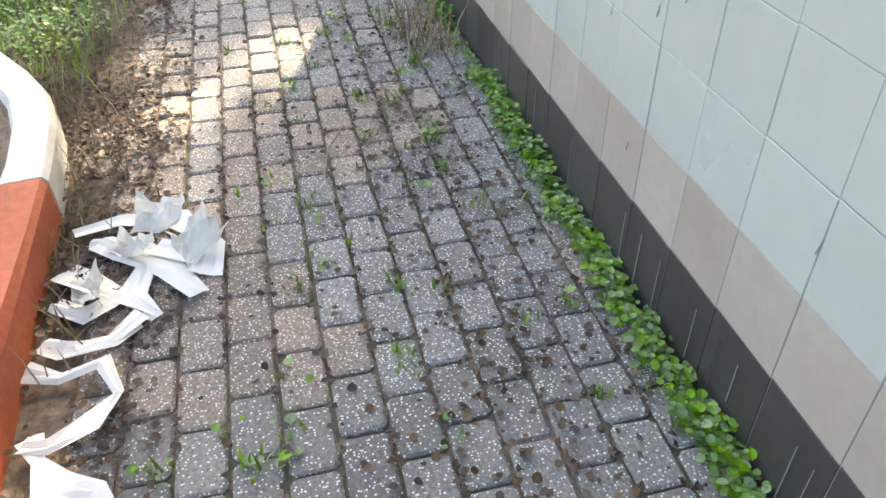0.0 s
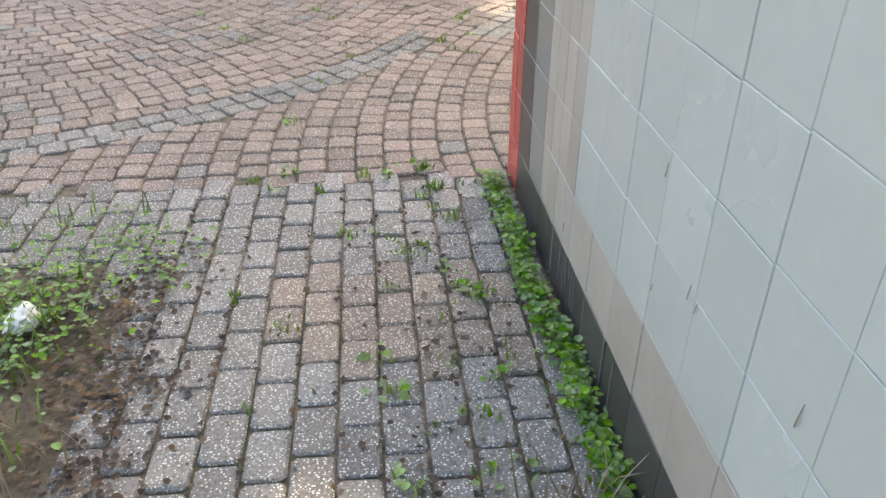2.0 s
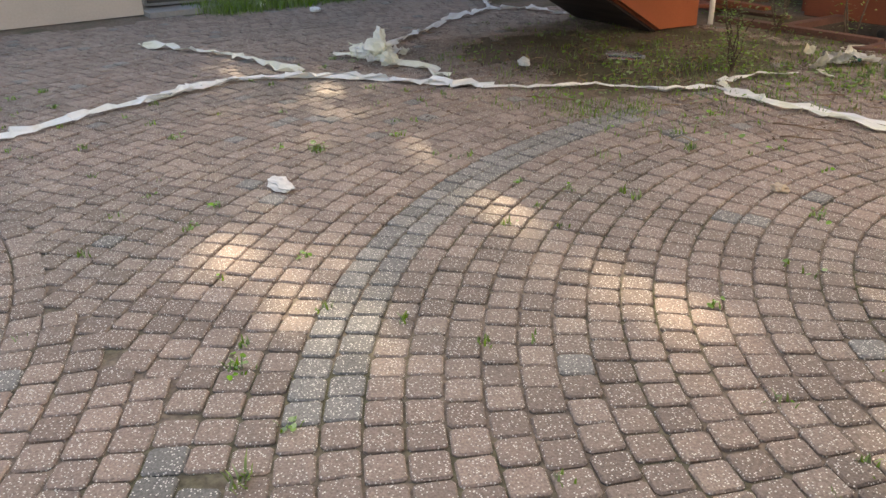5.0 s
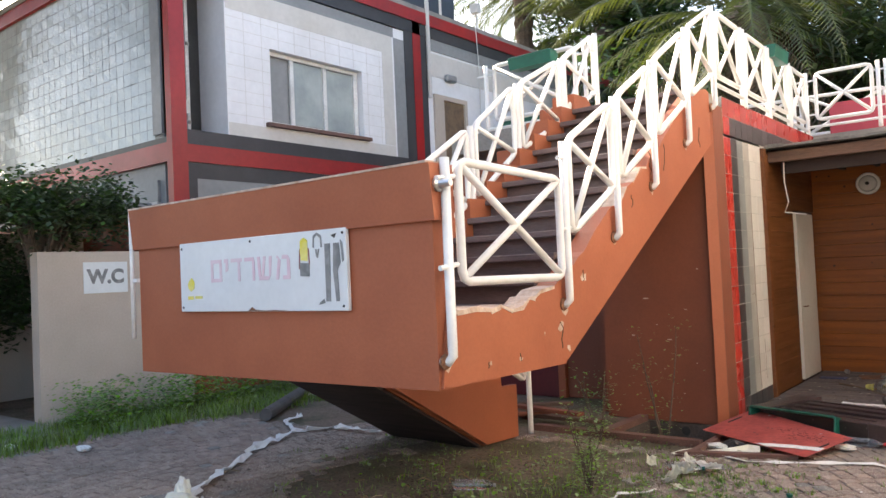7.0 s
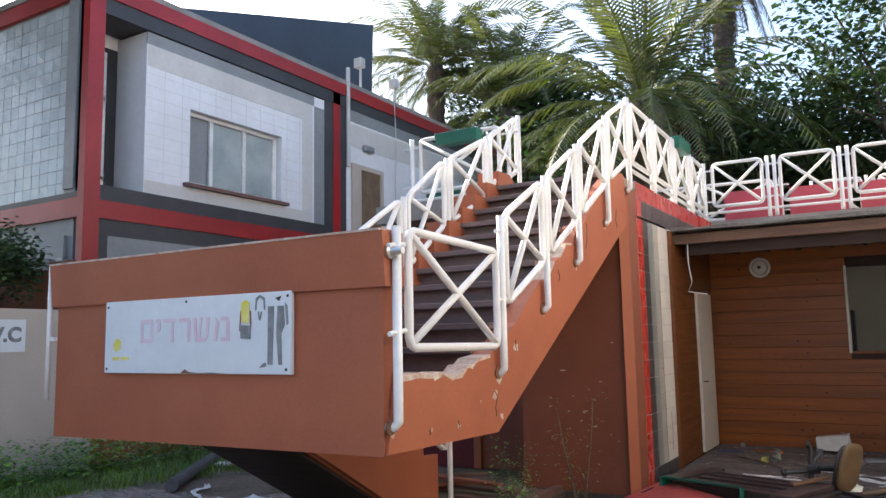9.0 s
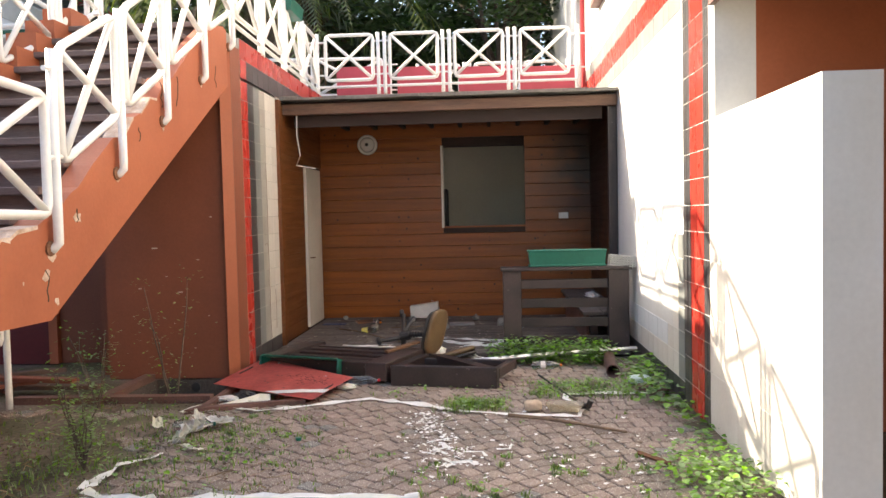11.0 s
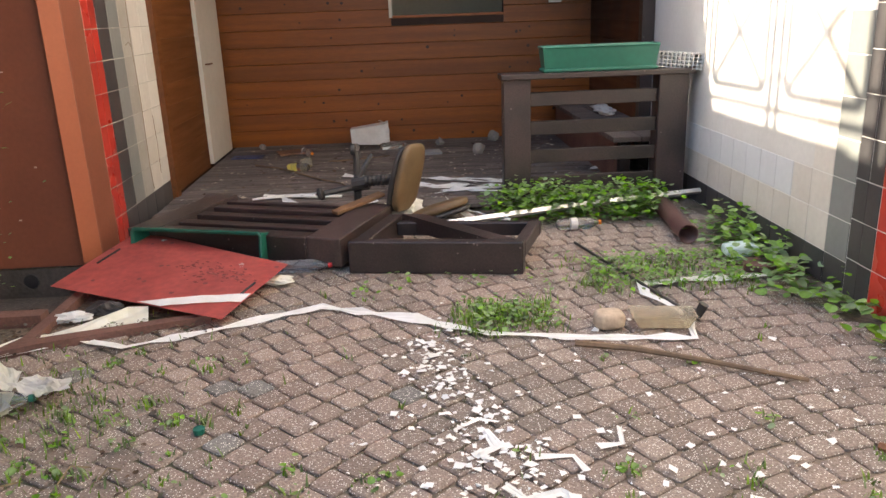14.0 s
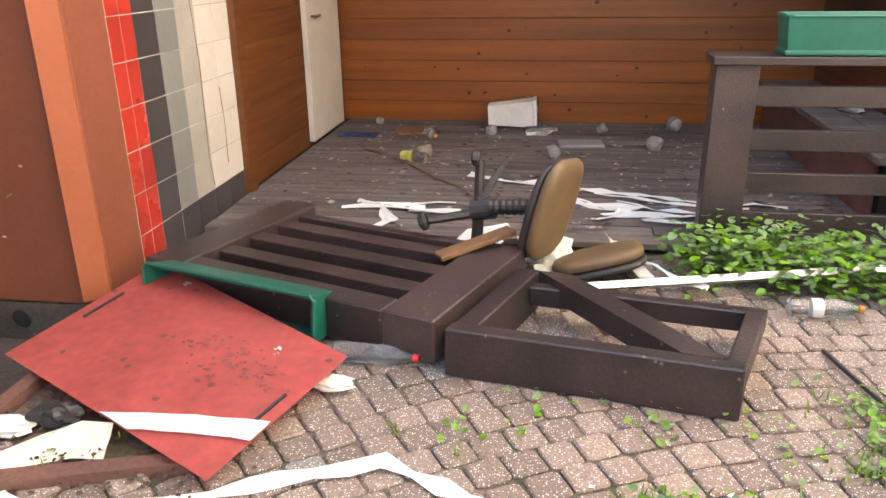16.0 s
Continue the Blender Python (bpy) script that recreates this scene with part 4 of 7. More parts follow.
# Hebrew lettering, stroke by stroke
LETTERS = (
    (0.395, 0.13, [[(0, 0), (1, 0), (1, 0.16), (0, 0.16)], [(0, 0.16), (0.2, 0.16), (0.2, 0.84), (0, 0.84)], [(0.8, 0.16), (1, 0.16), (1, 0.84), (0.8, 0.84)], [(0, 0.84), (0.95, 0.84), (1, 1), (0, 1)]]),
    (0.555, 0.045, [[(0.3, 0.42), (1, 0.5), (1, 0.84), (0.45, 0.84)], [(0, 0.84), (1, 0.84), (1, 1), (0, 1)]]),
    (0.635, 0.125, [[(0.62, 0), (0.82, 0), (0.82, 0.84), (0.62, 0.84)], [(0, 0.84), (1, 0.84), (1, 1), (0, 1)]]),
    (0.79, 0.11, [[(0.78, 0), (1, 0), (1, 0.84), (0.78, 0.84)], [(0, 0.84), (1, 0.84), (0.9, 1), (0, 1)]]),
    (0.93, 0.155, [[(0.12, 0), (0.75, 0), (0.88, 0.16), (0.12, 0.16)], [(0.08, 0.16), (0.26, 0.16), (0.18, 1), (0, 1)], [(0.8, 0.16), (0.9, 0.16), (1, 1), (0.82, 1)], [(0.3, 0.16), (0.44, 0.16), (0.58, 1), (0.42, 1)]]),
    (1.125, 0.145, [[(0, 0), (0.18, 0), (0.36, 0.8), (0.18, 0.86)], [(0.5, 0), (1, 0), (1, 0.16), (0.5, 0.16)], [(0.8, 0.16), (1, 0.16), (0.98, 0.84), (0.8, 0.84)], [(0.42, 0.84), (0.98, 0.84), (0.84, 1), (0.5, 1)], [(0.06, 0.9), (0.18, 0.86), (0.3, 0.83), (0.1, 1)]]))
for x0, w, strokes in LETTERS:
    bm = bmesh.new()
    for st in strokes:
        prism(bm, [(-5.375 + x0 + w * p, 1.69 + 0.16 * r) for p, r in st], "y", 4.9105, 4.914)
    part("letter", bm, M_ink, sg)
SX, SZ = -5.38, 1.48


def sign_shape(pts, material):
    part("pictogram", prism(bmesh.new(), [(SX + a, SZ + b) for a, b in pts], "y", 4.9105, 4.914), material, sg)


sign_shape([(1.385, 0.325), (1.445, 0.32), (1.45, 0.38), (1.45, 0.45), (1.415, 0.47), (1.38, 0.45), (1.378, 0.38)], M_yellow)
sign_shape([(1.375, 0.225), (1.462, 0.22), (1.465, 0.305), (1.37, 0.31)], M_sgrey)
sign_shape([(1.61, 0.06), (1.65, 0.06), (1.66, 0.42), (1.61, 0.42)], M_sgrey)
sign_shape([(1.70, 0.06), (1.73, 0.06), (1.72, 0.25), (1.75, 0.30), (1.74, 0.42), (1.69, 0.42), (1.68, 0.25)], M_sgrey)
sign_shape([(1.67, 0.47), (1.72, 0.48), (1.70, 0.45)], M_black)
sign_shape([(1.50, 0.40), (1.51, 0.40), (1.515, 0.46), (1.54, 0.48), (1.57, 0.46), (1.575, 0.40), (1.585, 0.40), (1.58, 0.475), (1.54, 0.495), (1.505, 0.475)], M_sgrey)
sign_shape([(1.362, 0.27), (1.37, 0.27), (1.38, 0.40), (1.372, 0.40)], M_scuff)
sign_shape([(1.46, 0.30), (1.468, 0.30), (1.462, 0.40), (1.455, 0.40)], M_scuff)
sign_shape([(1.525, 0.39), (1.535, 0.39), (1.54, 0.335), (1.53, 0.345)], M_sgrey)
sign_shape([(1.55, 0.39), (1.56, 0.39), (1.545, 0.335), (1.54, 0.345)], M_sgrey)
sign_shape([(1.765, 0.30), (1.78, 0.31), (1.77, 0.42), (1.75, 0.44)], M_sgrey)
sign_shape([(0.82, 0.004), (0.86, 0.03), (0.90, 0.012), (1.0, 0.006), (1.1, 0.01), (1.25, 0.004)], M_rust)
sign_shape([(1.54, 0.04), (1.60, 0.05), (1.59, 0.075), (1.56, 0.06)], M_sgrey)
sign_shape([(0.11, 0.17), (0.14, 0.15), (0.18, 0.17), (0.185, 0.22), (0.15, 0.25), (0.115, 0.225), (0.10, 0.20)], M_yellow)
sign_shape([(0.10, 0.09), (0.17, 0.09), (0.17, 0.115), (0.10, 0.115)], M_yellow)
sign_shape([(0.19, 0.095), (0.28, 0.095), (0.28, 0.115), (0.19, 0.115)], M_yellow)
for a, b in ((0.03, 0.03), (1.76, 0.03), (0.03, 0.47), (1.77, 0.48), (0.86, 0.48)):
    part("screw", lathe(bmesh.new(), [(0.01, 0), (0.008, 0.004)], Matrix.Translation((SX + a, 4.915, SZ + b)) @ Matrix.Rotation(radians(90), 4, "X"), 8), M_black, sg)

# ---- house across the yard ----
XH = -10.46
hs = thing("house", (-13, 13, 0), "two storey white tiled house with red and dark trim bands", "house")
bm = bmesh.new()
box(bm, -20.0, XH, 13.5, 30.0, 2.9, 7.0)
box(bm, -20.0, XH - 0.75, 8.35, 13.5, 2.9, 7.0)
part("wall", bm, M_house, hs)
part("ground_storey", boxm(-20, XH - 0.05, 7.9, 30, 0, 2.9), M_terra_dark, hs, "terracotta ground storey")
bm = boxm(XH - 0.78, XH - 0.22, 9.06, 13.44, 4.0, 6.68)
for y0, y1, z0, z1 in ((9.06, 9.95, 4.0, 6.68), (12.16, 13.44, 4.0, 6.68), (9.95, 12.16, 4.0, 4.33), (9.95, 12.16, 5.62, 6.68)):
    box(bm, XH - 0.22, XH, y0, y1, z0, z1)
bay = part("bay", bm, M_house, hs, "projecting white tiled bay")
for i in range(1, 13):
    z = 4.0 + 0.2 * i
    for y0, y1 in (((9.08, 9.94), (12.17, 12.74)) if 4.3 < z < 5.65 else ((9.08, 12.74),)):
        part("joint", boxm(XH, XH + 0.0025, y0, y1, z, z + 0.006), M_house_cream, bay)
for i in range(1, 11):
    y = 9.06 + 0.36 * i
    for z0, z1 in (((4.28, 4.32), (5.64, 6.1)) if 9.9 < y < 12.2 else ((4.28, 6.1),)):
        part("joint", boxm(XH, XH + 0.0022, y, y + 0.006, z0, z1), M_house_cream, bay)
part("border", boxm(XH - 0.02, XH + 0.004, 9.06, 13.1, 6.48, 6.68), M_house_grey, bay, "grey tile border")
part("border", boxm(XH - 0.02, XH + 0.006, 9.08, 13.05, 6.12, 6.48), M_house_cream, bay, "cream tile border")
part("border", boxm(XH - 0.02, XH + 0.006, 12.75, 13.05, 4.27, 6.12), M_house_cream, bay, "cream tile border")
part("border", boxm(XH - 0.02, XH + 0.006, 9.08, 13.05, 4.0, 4.26), M_house_cream, bay, "cream tile border")
part("border", boxm(XH - 0.02, XH + 0.004, 13.1, 13.42, 4.0, 6.48), M_house_grey, bay, "grey tile border")
w1 = part("window", boxm(XH - 0.218, XH - 0.20, 9.96, 12.15, 4.34, 5.61), M_house_grey, hs, "sliding window with three panes set back in the wall")
part("pane", boxm(XH - 0.185, XH - 0.178, 9.98, 10.50, 4.38, 5.58), M_house_grey, w1, "dull grey insect screen")
for y0, y1 in ((10.55, 11.27), (11.33, 12.05)):
    part("pane", boxm(XH - 0.17, XH - 0.162, y0, y1, 4.42, 5.54), M_window, w1)
for y0, y1 in ((9.96, 10.02), (10.48, 10.56), (11.26, 11.34), (12.04, 12.14)):
    part("frame", boxm(XH - 0.16, XH - 0.12, y0, y1, 4.38, 5.58), M_winframe, w1)
for z0, z1 in ((4.34, 4.40), (5.55, 5.61)):
    part("frame", boxm(XH - 0.155, XH - 0.115, 9.96, 12.14, z0, z1), M_winframe, w1)
part("sill", boxm(XH - 0.12, XH + 0.10, 9.82, 12.28, 4.275, 4.335), M_sill, w1)
# recessed window beside the pilaster
w2 = part("window", boxm(XH - 0.77, XH - 0.74, 8.4, 9.1, 4.0, 6.5), M_black, hs, "dark recessed window with an open sash")
for z in (4.3, 5.6):
    part("frame", boxm(XH - 0.74, XH - 0.70, 8.35, 8.85, z, z + 0.06), M_winframe, w2)
part("frame", boxm(XH - 0.74, XH - 0.70, 8.78, 8.84, 4.0, 6.4), M_winframe, w2)
part("sash", prism(bmesh.new(), [(8.4, 4.4), (8.75, 4.45), (8.6, 4.95), (8.4, 4.9)], "x", XH - 0.6, XH - 0.57), M_winframe, w2)
# bands
for name, a, mtl in (("pilaster", (XH - 0.1, XH + 0.05, 8.02, 8.28, 2.6, 7.2), M_house_red), ("pilaster", (XH - 0.3, XH + 0.03, 13.68, 13.92, 3.4, 7.0), M_house_red),
                     ("dark_strip", (XH - 0.3, XH + 0.02, 13.42, 14.12, 3.4, 6.9), M_house_dark), ("dark_strip", (XH - 0.7, XH + 0.02, 8.2, 8.45, 2.75, 3.4), M_house_dark),
                     ("red_band", (XH - 0.7, XH + 0.04, 8.2, 14.0, 3.55, 3.82), M_house_red), ("dark_band", (XH - 0.7, XH + 0.015, 8.2, 14.0, 3.3, 4.05), M_house_dark),
                     ("grey_band", (XH - 0.7, XH + 0.01, 8.3, 14.2, 2.9, 3.3), M_house_grey), ("cream_band", (XH - 0.7, XH + 0.02, 8.8, 14.2, 2.78, 3.0), M_house_cream),
                     ("red_band", (XH - 0.7, XH + 0.06, 8.2, 30.0, 6.95, 7.2), M_house_red), ("dark_band", (XH - 0.7, XH + 0.03, 8.2, 30.0, 6.70, 6.95), M_house_dark),
                     ("grey_band", (XH - 0.05, XH + 0.02, 14.15, 30.0, 6.45, 6.7), M_house_grey), ("cream_band", (XH - 0.05, XH + 0.01, 14.15, 30.0, 5.9, 6.4), M_house_cream)):
    part(name, boxm(*a), mtl, hs)
dr = part("doorway", prism(bmesh.new(), [(14.3, 3.9), (14.62, 3.9), (14.62, 5.42), (15.36, 5.42), (15.36, 3.9), (15.46, 3.9), (15.46, 5.52), (14.3, 5.52)], "x", XH, XH + 0.05), M_beige, hs, "beige frame of an open doorway")
# flat panel on the wall face; its brown stands for the unlit interior
part("opening", boxm(XH, XH + 0.012, 14.62, 15.36, 3.9, 5.42), M_stick, dr, "flat brown panel standing in for the dim doorway interior")
part("wall_lamp", boxm(XH, XH + 0.12, 14.7, 15.05, 5.85, 6.0, bev=0.03), M_house_grey, hs)
part("drain_pipe", tube(bmesh.new(), [(XH + 0.06, 14.15, 7.6), (XH + 0.06, 14.15, 5.4)], 0.045, 8), M_house_cream, hs)
part("cable", tube(bmesh.new(), [(XH + 0.06, 15.9, 7.3), (XH + 0.08, 15.95, 6.2), (XH + 0.05, 15.9, 4.2)], 0.012, 5), M_house_cream, hs)
part("roof", boxm(-20.0, XH + 0.05, 8.0, 30.0, 7.2, 7.3), M_concrete, hs)
# glazed side wall
gw = part("side_wall", prism(bmesh.new(), [(-10.75, 2.9), (-20, 2.9), (-20, 7.0), (-10.75, 7.0)], "y", 8.1, 8.35), M_house_grey, hs)
gm = bmesh.new()
nx, nz = 26, 15
for i in range(nx):
    for k in range(nz):
        xa, xb = -11.0 - 0.22 * i, -11.0 - 0.22 * (i + 1) + 0.012
        za = 3.92 + 0.2 * k
        q = [gm.verts.new(p) for p in ((xa, 8.094 + rng.uniform(-0.004, 0.004), za), (xb, 8.094 + rng.uniform(-0.004, 0.004), za), (xb, 8.094 + rng.uniform(-0.004, 0.004), za + 0.188), (xa, 8.094 + rng.uniform(-0.004, 0.004), za + 0.188))]
        gm.faces.new(q)
tagged(part("glazed_tiles", gm, M_glass_tile, hs, "square glossy pale tiles"), kind="stuff")
part("red_band", boxm(-20, XH, 8.03, 8.3, 3.55, 3.84), M_house_red, hs)
part("red_band", boxm(-20, XH, 8.03, 8.3, 6.95, 7.2), M_house_red, hs)
part("grey_band", boxm(-20, -10.9, 8.05, 8.3, 2.95, 3.3), M_house_grey, hs)
part("white_band", boxm(-20, -10.9, 8.04, 8.3, 2.75, 2.97), M_house_cream, hs)
part("dark_band", boxm(-20, XH, 8.05, 8.3, 3.84, 3.93), M_house_dark, hs)
part("grey_border", boxm(-11.0, -10.75, 8.06, 8.3, 4.0, 6.95), M_house_grey, hs)
rp = thing("rooftop_panel", (-12.6, 13.5, 7.3), "large dark slanted panel standing on the house roof", "panel")
bm = bmesh.new()
prism(bm, [(10.6, 7.9), (18.0, 8.45), (18.1, 10.5), (11.4, 8.5)], "x", -12.7, -12.6)
part("face", bm, M_panel, rp)
for y in (11.2, 14.0, 17.2):
    part("leg", boxm(-12.72, -12.62, y, y + 0.08, 7.3, 8.3), M_house_grey, rp)
for y, z in ((15.2, 8.0), (16.6, 7.9)):
    aer = thing("roof_aerial", (XH - 0.4, y, 7.3), "thin roof aerial with a white box", "aerial")
    part("mast", tube(bmesh.new(), [(XH - 0.4, y, 7.3), (XH - 0.4, y, z)], 0.03, 6), M_house_cream, aer)
    part("head", boxm(XH - 0.5, XH - 0.3, y - 0.12, y + 0.05, z, z + 0.22), M_house_cream, aer)

# ---- walls at the toilet entrance ----
wc = structure("wall_toilet", boxm(-10.3, -10.1, 5.9, 8.05, 0, 2.17), M_beige, "beige rendered screen wall with a toilet sign")
sg = thing("toilet_sign", (-10.09, 6.77, 1.6), "small white sign with dark worn letters", "sign")
part("plate", boxm(-10.098, -10.085, 6.47, 7.07, 1.62, 2.03), M_sign, sg)
text_mesh("W.C", 0.25, Matrix.Translation((-10.083, 6.77, 1.83)) @ Matrix.Rotation(radians(90), 4, "Z") @ Matrix.Rotation(radians(90), 4, "X"), M_sgrey, sg, bold=0.012)
structure("wall_toilet_left", boxm(-9.75, -9.5, -3.0, 3.75, 0, 2.6), M_beige, "beige rendered wall beside the toilet entrance")
structure("floor_toilet", boxm(-13.0, -9.2, 3.75, 5.9, -0.012, 0.05), M_concrete, "pale concrete step at the toilet entrance", "floor")
structure("wall_toilet_back", boxm(-13.2, -13.0, 2.0, 8.0, 0, 2.6), M_beige, "beige wall at the back of the entrance")
structure("wall_toilet_low", boxm(-12.4, -12.2, 3.75, 6.2, 0, 0.62), M_beige, "low beige planter wall", "wall")
structure("wall_orange_low", boxm(-10.6, -10.45, 8.05, 11.0, 0, 0.9), M_terra, "low terracotta wall behind the weeds")
cd = thing("condenser_unit", (-9.6, 4.05, 0), "rusty grey cooling unit with a dark wire grid back", "appliance")
m = Matrix.Translation((-9.75, 4.25, 0.05)) @ Matrix.Rotation(radians(-8), 4, "Z")
part("case", boxm(-0.25, 0.12, -0.42, 0.42, 0.02, 1.0, m, bev=0.01), M_house_grey, cd)
for i in range(9):
    part("wire", tube(bmesh.new(), [m @ Vector((0.15, -0.38, 0.12 + 0.1 * i)), m @ Vector((0.15, 0.28, 0.12 + 0.1 * i))], 0.016, 5), M_coil, cd)
for i in range(6):
    part("wire", tube(bmesh.new(), [m @ Vector((0.16, -0.36 + 0.12 * i, 0.06)), m @ Vector((0.16, -0.36 + 0.12 * i, 0.98))], 0.008, 5), M_coil, cd)
part("grid_backing", boxm(0.125, 0.135, -0.39, 0.29, 0.06, 0.97, m), M_coil, cd)
part("loose_cable", tube(bmesh.new(), [m @ Vector(p) for p in ((0.0, -0.4, 1.02), (0.05, -0.2, 1.1), (0.0, 0.0, 1.03), (0.08, 0.15, 1.12), (0.0, 0.38, 1.02))], 0.015, 5), M_rust, cd)

# ---- kerb in the passage ----
def kerb(pts, material, label):
    bm = bmesh.new()
    prev = None
    prof = [(-0.075, -0.02), (-0.07, 0.11), (-0.055, 0.135), (0.05, 0.135), (0.068, 0.11), (0.078, -0.02)]
    for i, p in enumerate(pts):
        d = (Vector(pts[min(i + 1, len(pts) - 1)]) - Vector(pts[max(i - 1, 0)])).normalized()
        nrm = Vector((-d.y, d.x))
        ring = [bm.verts.new((p[0] + nrm.x * a + rng.uniform(-0.008, 0.008), p[1] + nrm.y * a, b + rng.uniform(-0.008, 0.008))) for a, b in prof]
        if prev:
            for j in range(5):
                bm.faces.new((prev[j], prev[j + 1], ring[j + 1], ring[j]))
        else:
            bm.faces.new(ring)
        prev = ring
    bm.faces.new(list(reversed(prev)))
    return single("kerb", bm, material, label, "kerb", "painted kerbs")


kerb([(6.6, 0.475), (6.0, 0.475), (5.4, 0.47), (5.0, 0.465), (4.6, 0.46), (4.3, 0.455), (4.07, 0.45)], M_kerb_orange, "faded orange painted concrete kerb")
kerb([(4.06, 0.45), (3.9, 0.44), (3.7, 0.42), (3.5, 0.37), (3.3, 0.27), (3.12, 0.15), (3.0, 0.0), (2.92, -0.2)], M_kerb_white, "white painted concrete kerb end")
bm = bmesh.new()
rows = []
for i in range(31):
    x = 2.98 + 0.12 * i
    y1 = min(0.41, 0.41 - 0.75 * max(0.0, 3.75 - x) ** 1.6)
    rows.append([bm.verts.new((x, y1 - 0.13 * k, 0.10 + 0.025 * noise.noise(Vector((x * 3, k * 0.7, 0))))) for k in range(16)])
for a, b in zip(rows, rows[1:]):
    for k in range(15):
        bm.faces.new((a[k], a[k + 1], b[k + 1], b[k]))
rim_loop = rows[0] + [r[-1] for r in rows[1:]] + rows[-1][-2::-1] + [r[0] for r in rows[-2:0:-1]]
foot = [bm.verts.new((v.co.x, v.co.y, -0.02)) for v in rim_loop]
for k in range(len(foot)):
    j = (k + 1) % len(foot)
    bm.faces.new((rim_loop[k], rim_loop[j], foot[j], foot[k]))
structure("ground_bed", bm, M_soil, "raised bed of brown soil behind the kerb", "soil bed")

# ---- timber fence pieces ----
fn = thing("slatted_fence", (0.42, 10.5, 0), "dark stained slatted timber fence standing beside the deck", "fence", "dark timber panels")
part("post", boxm(-0.26, -0.06, 10.44, 10.56, 0, 0.94, bev=0.006), M_stain, fn)
part("post", boxm(0.88, 1.10, 10.44, 10.60, 0, 0.94, bev=0.006), M_stain, fn)
part("top_board", boxm(-0.28, 1.13, 10.40, 10.62, 0.94, 0.98, bev=0.005), M_stain, fn)
for z0 in (0.74, 0.53, 0.32, 0.12):
    part("slat", boxm(-0.06, 0.88, 10.48, 10.52, z0, z0 + 0.10, bev=0.004), M_stain, fn)


def lying(name, o, ux, uy, label, group):
    o, ux, uy = Vector(o), Vector(ux), Vector(uy)
    return thing(name, o, label, "fence", group), Matrix((( ux.x, uy.x, 0, o.x), (ux.y, uy.y, 0, o.y), (ux.z, uy.z, 1, o.z), (0, 0, 0, 1)))


fl, m = lying("slatted_fence", (-2.75, 9.59, 0.03), (0.943, -0.331, 0), (0.33, 0.90, 0), "dark stained slatted timber fence panel lying flat", "dark timber panels")
part("stile", boxm(0.0, 0.2, 0.0, 1.0, 0.0, 0.17, m, bev=0.006), M_stain, fl)
part("stile", boxm(1.23, 1.45, 0.0, 0.88, 0.0, 0.17, m, bev=0.006), M_stain, fl)
part("rail", boxm(0.2, 1.23, 0.0, 0.13, 0.0, 0.168, m, bev=0.006), M_stain, fl)
for v0 in (0.25, 0.46, 0.67):
    part("slat", boxm(0.2, 1.23, v0, v0 + 0.1, 0.04, 0.15, m, bev=0.004), M_stain, fl)
part("rail", boxm(0.2, 1.23, 0.84, 0.90, 0.0, 0.15, m, bev=0.004), M_stain, fl)
fb, m = lying("braced_frame", (-1.34, 9.08, 0.0), (0.985, -0.172, 0), (0.2, 0.55, 0), "dark stained timber frame with a diagonal brace lying flat", "dark timber panels")
part("rail", boxm(0, 1.0, 0, 0.12, 0.0, 0.19, m, bev=0.006), M_stain, fb)
part("rail", boxm(0.1, 1.0, 0.90, 1.0, 0.075, 0.16, m, bev=0.006), M_stain, fb)
part("stile", boxm(0.0, 0.09, 0.12, 1.15, 0.0, 0.18, m, bev=0.006), M_stain, fb)
part("stile", boxm(0.93, 1.0, 0.12, 0.90, 0.08, 0.17, m, bev=0.006), M_stain, fb)
bm = prism(bmesh.new(), [(0.10, 1.08), (0.24, 1.08), (0.95, 0.10), (0.80, 0.10)], "z", 0.10, 0.192)
bm.transform(m)
part("brace", bm, M_stain, fb)

# ---- red board over the pit edge ----
rb = thing("red_board", (-2.3, 9.0, 0.05), "faded red painted board lying askew over rubbish", "board")
A, B, C, D = Vector((-2.69, 9.62, 0.17)), Vector((-2.955, 8.91, 0.07)), Vector((-1.90, 8.33, 0.055)), Vector((-1.67, 9.0, 0.10))
bm = bmesh.new()
nn = 8
grid = [[None] * (nn + 1) for _ in range(nn + 1)]
for i in range(nn + 1):
    for j in range(nn + 1):
        s, t = i / nn, j / nn
        p = (A * (1 - s) + D * s) * (1 - t) + (B * (1 - s) + C * s) * t
        p.z += 0.012 * math.sin(3.1 * s) * math.sin(3.1 * t)
        grid[i][j] = bm.verts.new(p)
for i in range(nn):
    for j in range(nn):
        bm.faces.new((grid[i][j], grid[i + 1][j], grid[i + 1][j + 1], grid[i][j + 1]))
bmesh.ops.solidify(bm, geom=bm.faces[:], thickness=0.014)
part("board", bm, M_sheet, rb)


def on_board(s, t, h=0.004):
    p = (A * (1 - s) + D * s) * (1 - t) + (B * (1 - s) + C * s) * t
    return p + Vector((0, 0, 0.012 * math.sin(3.1 * s) * math.sin(3.1 * t) + h))


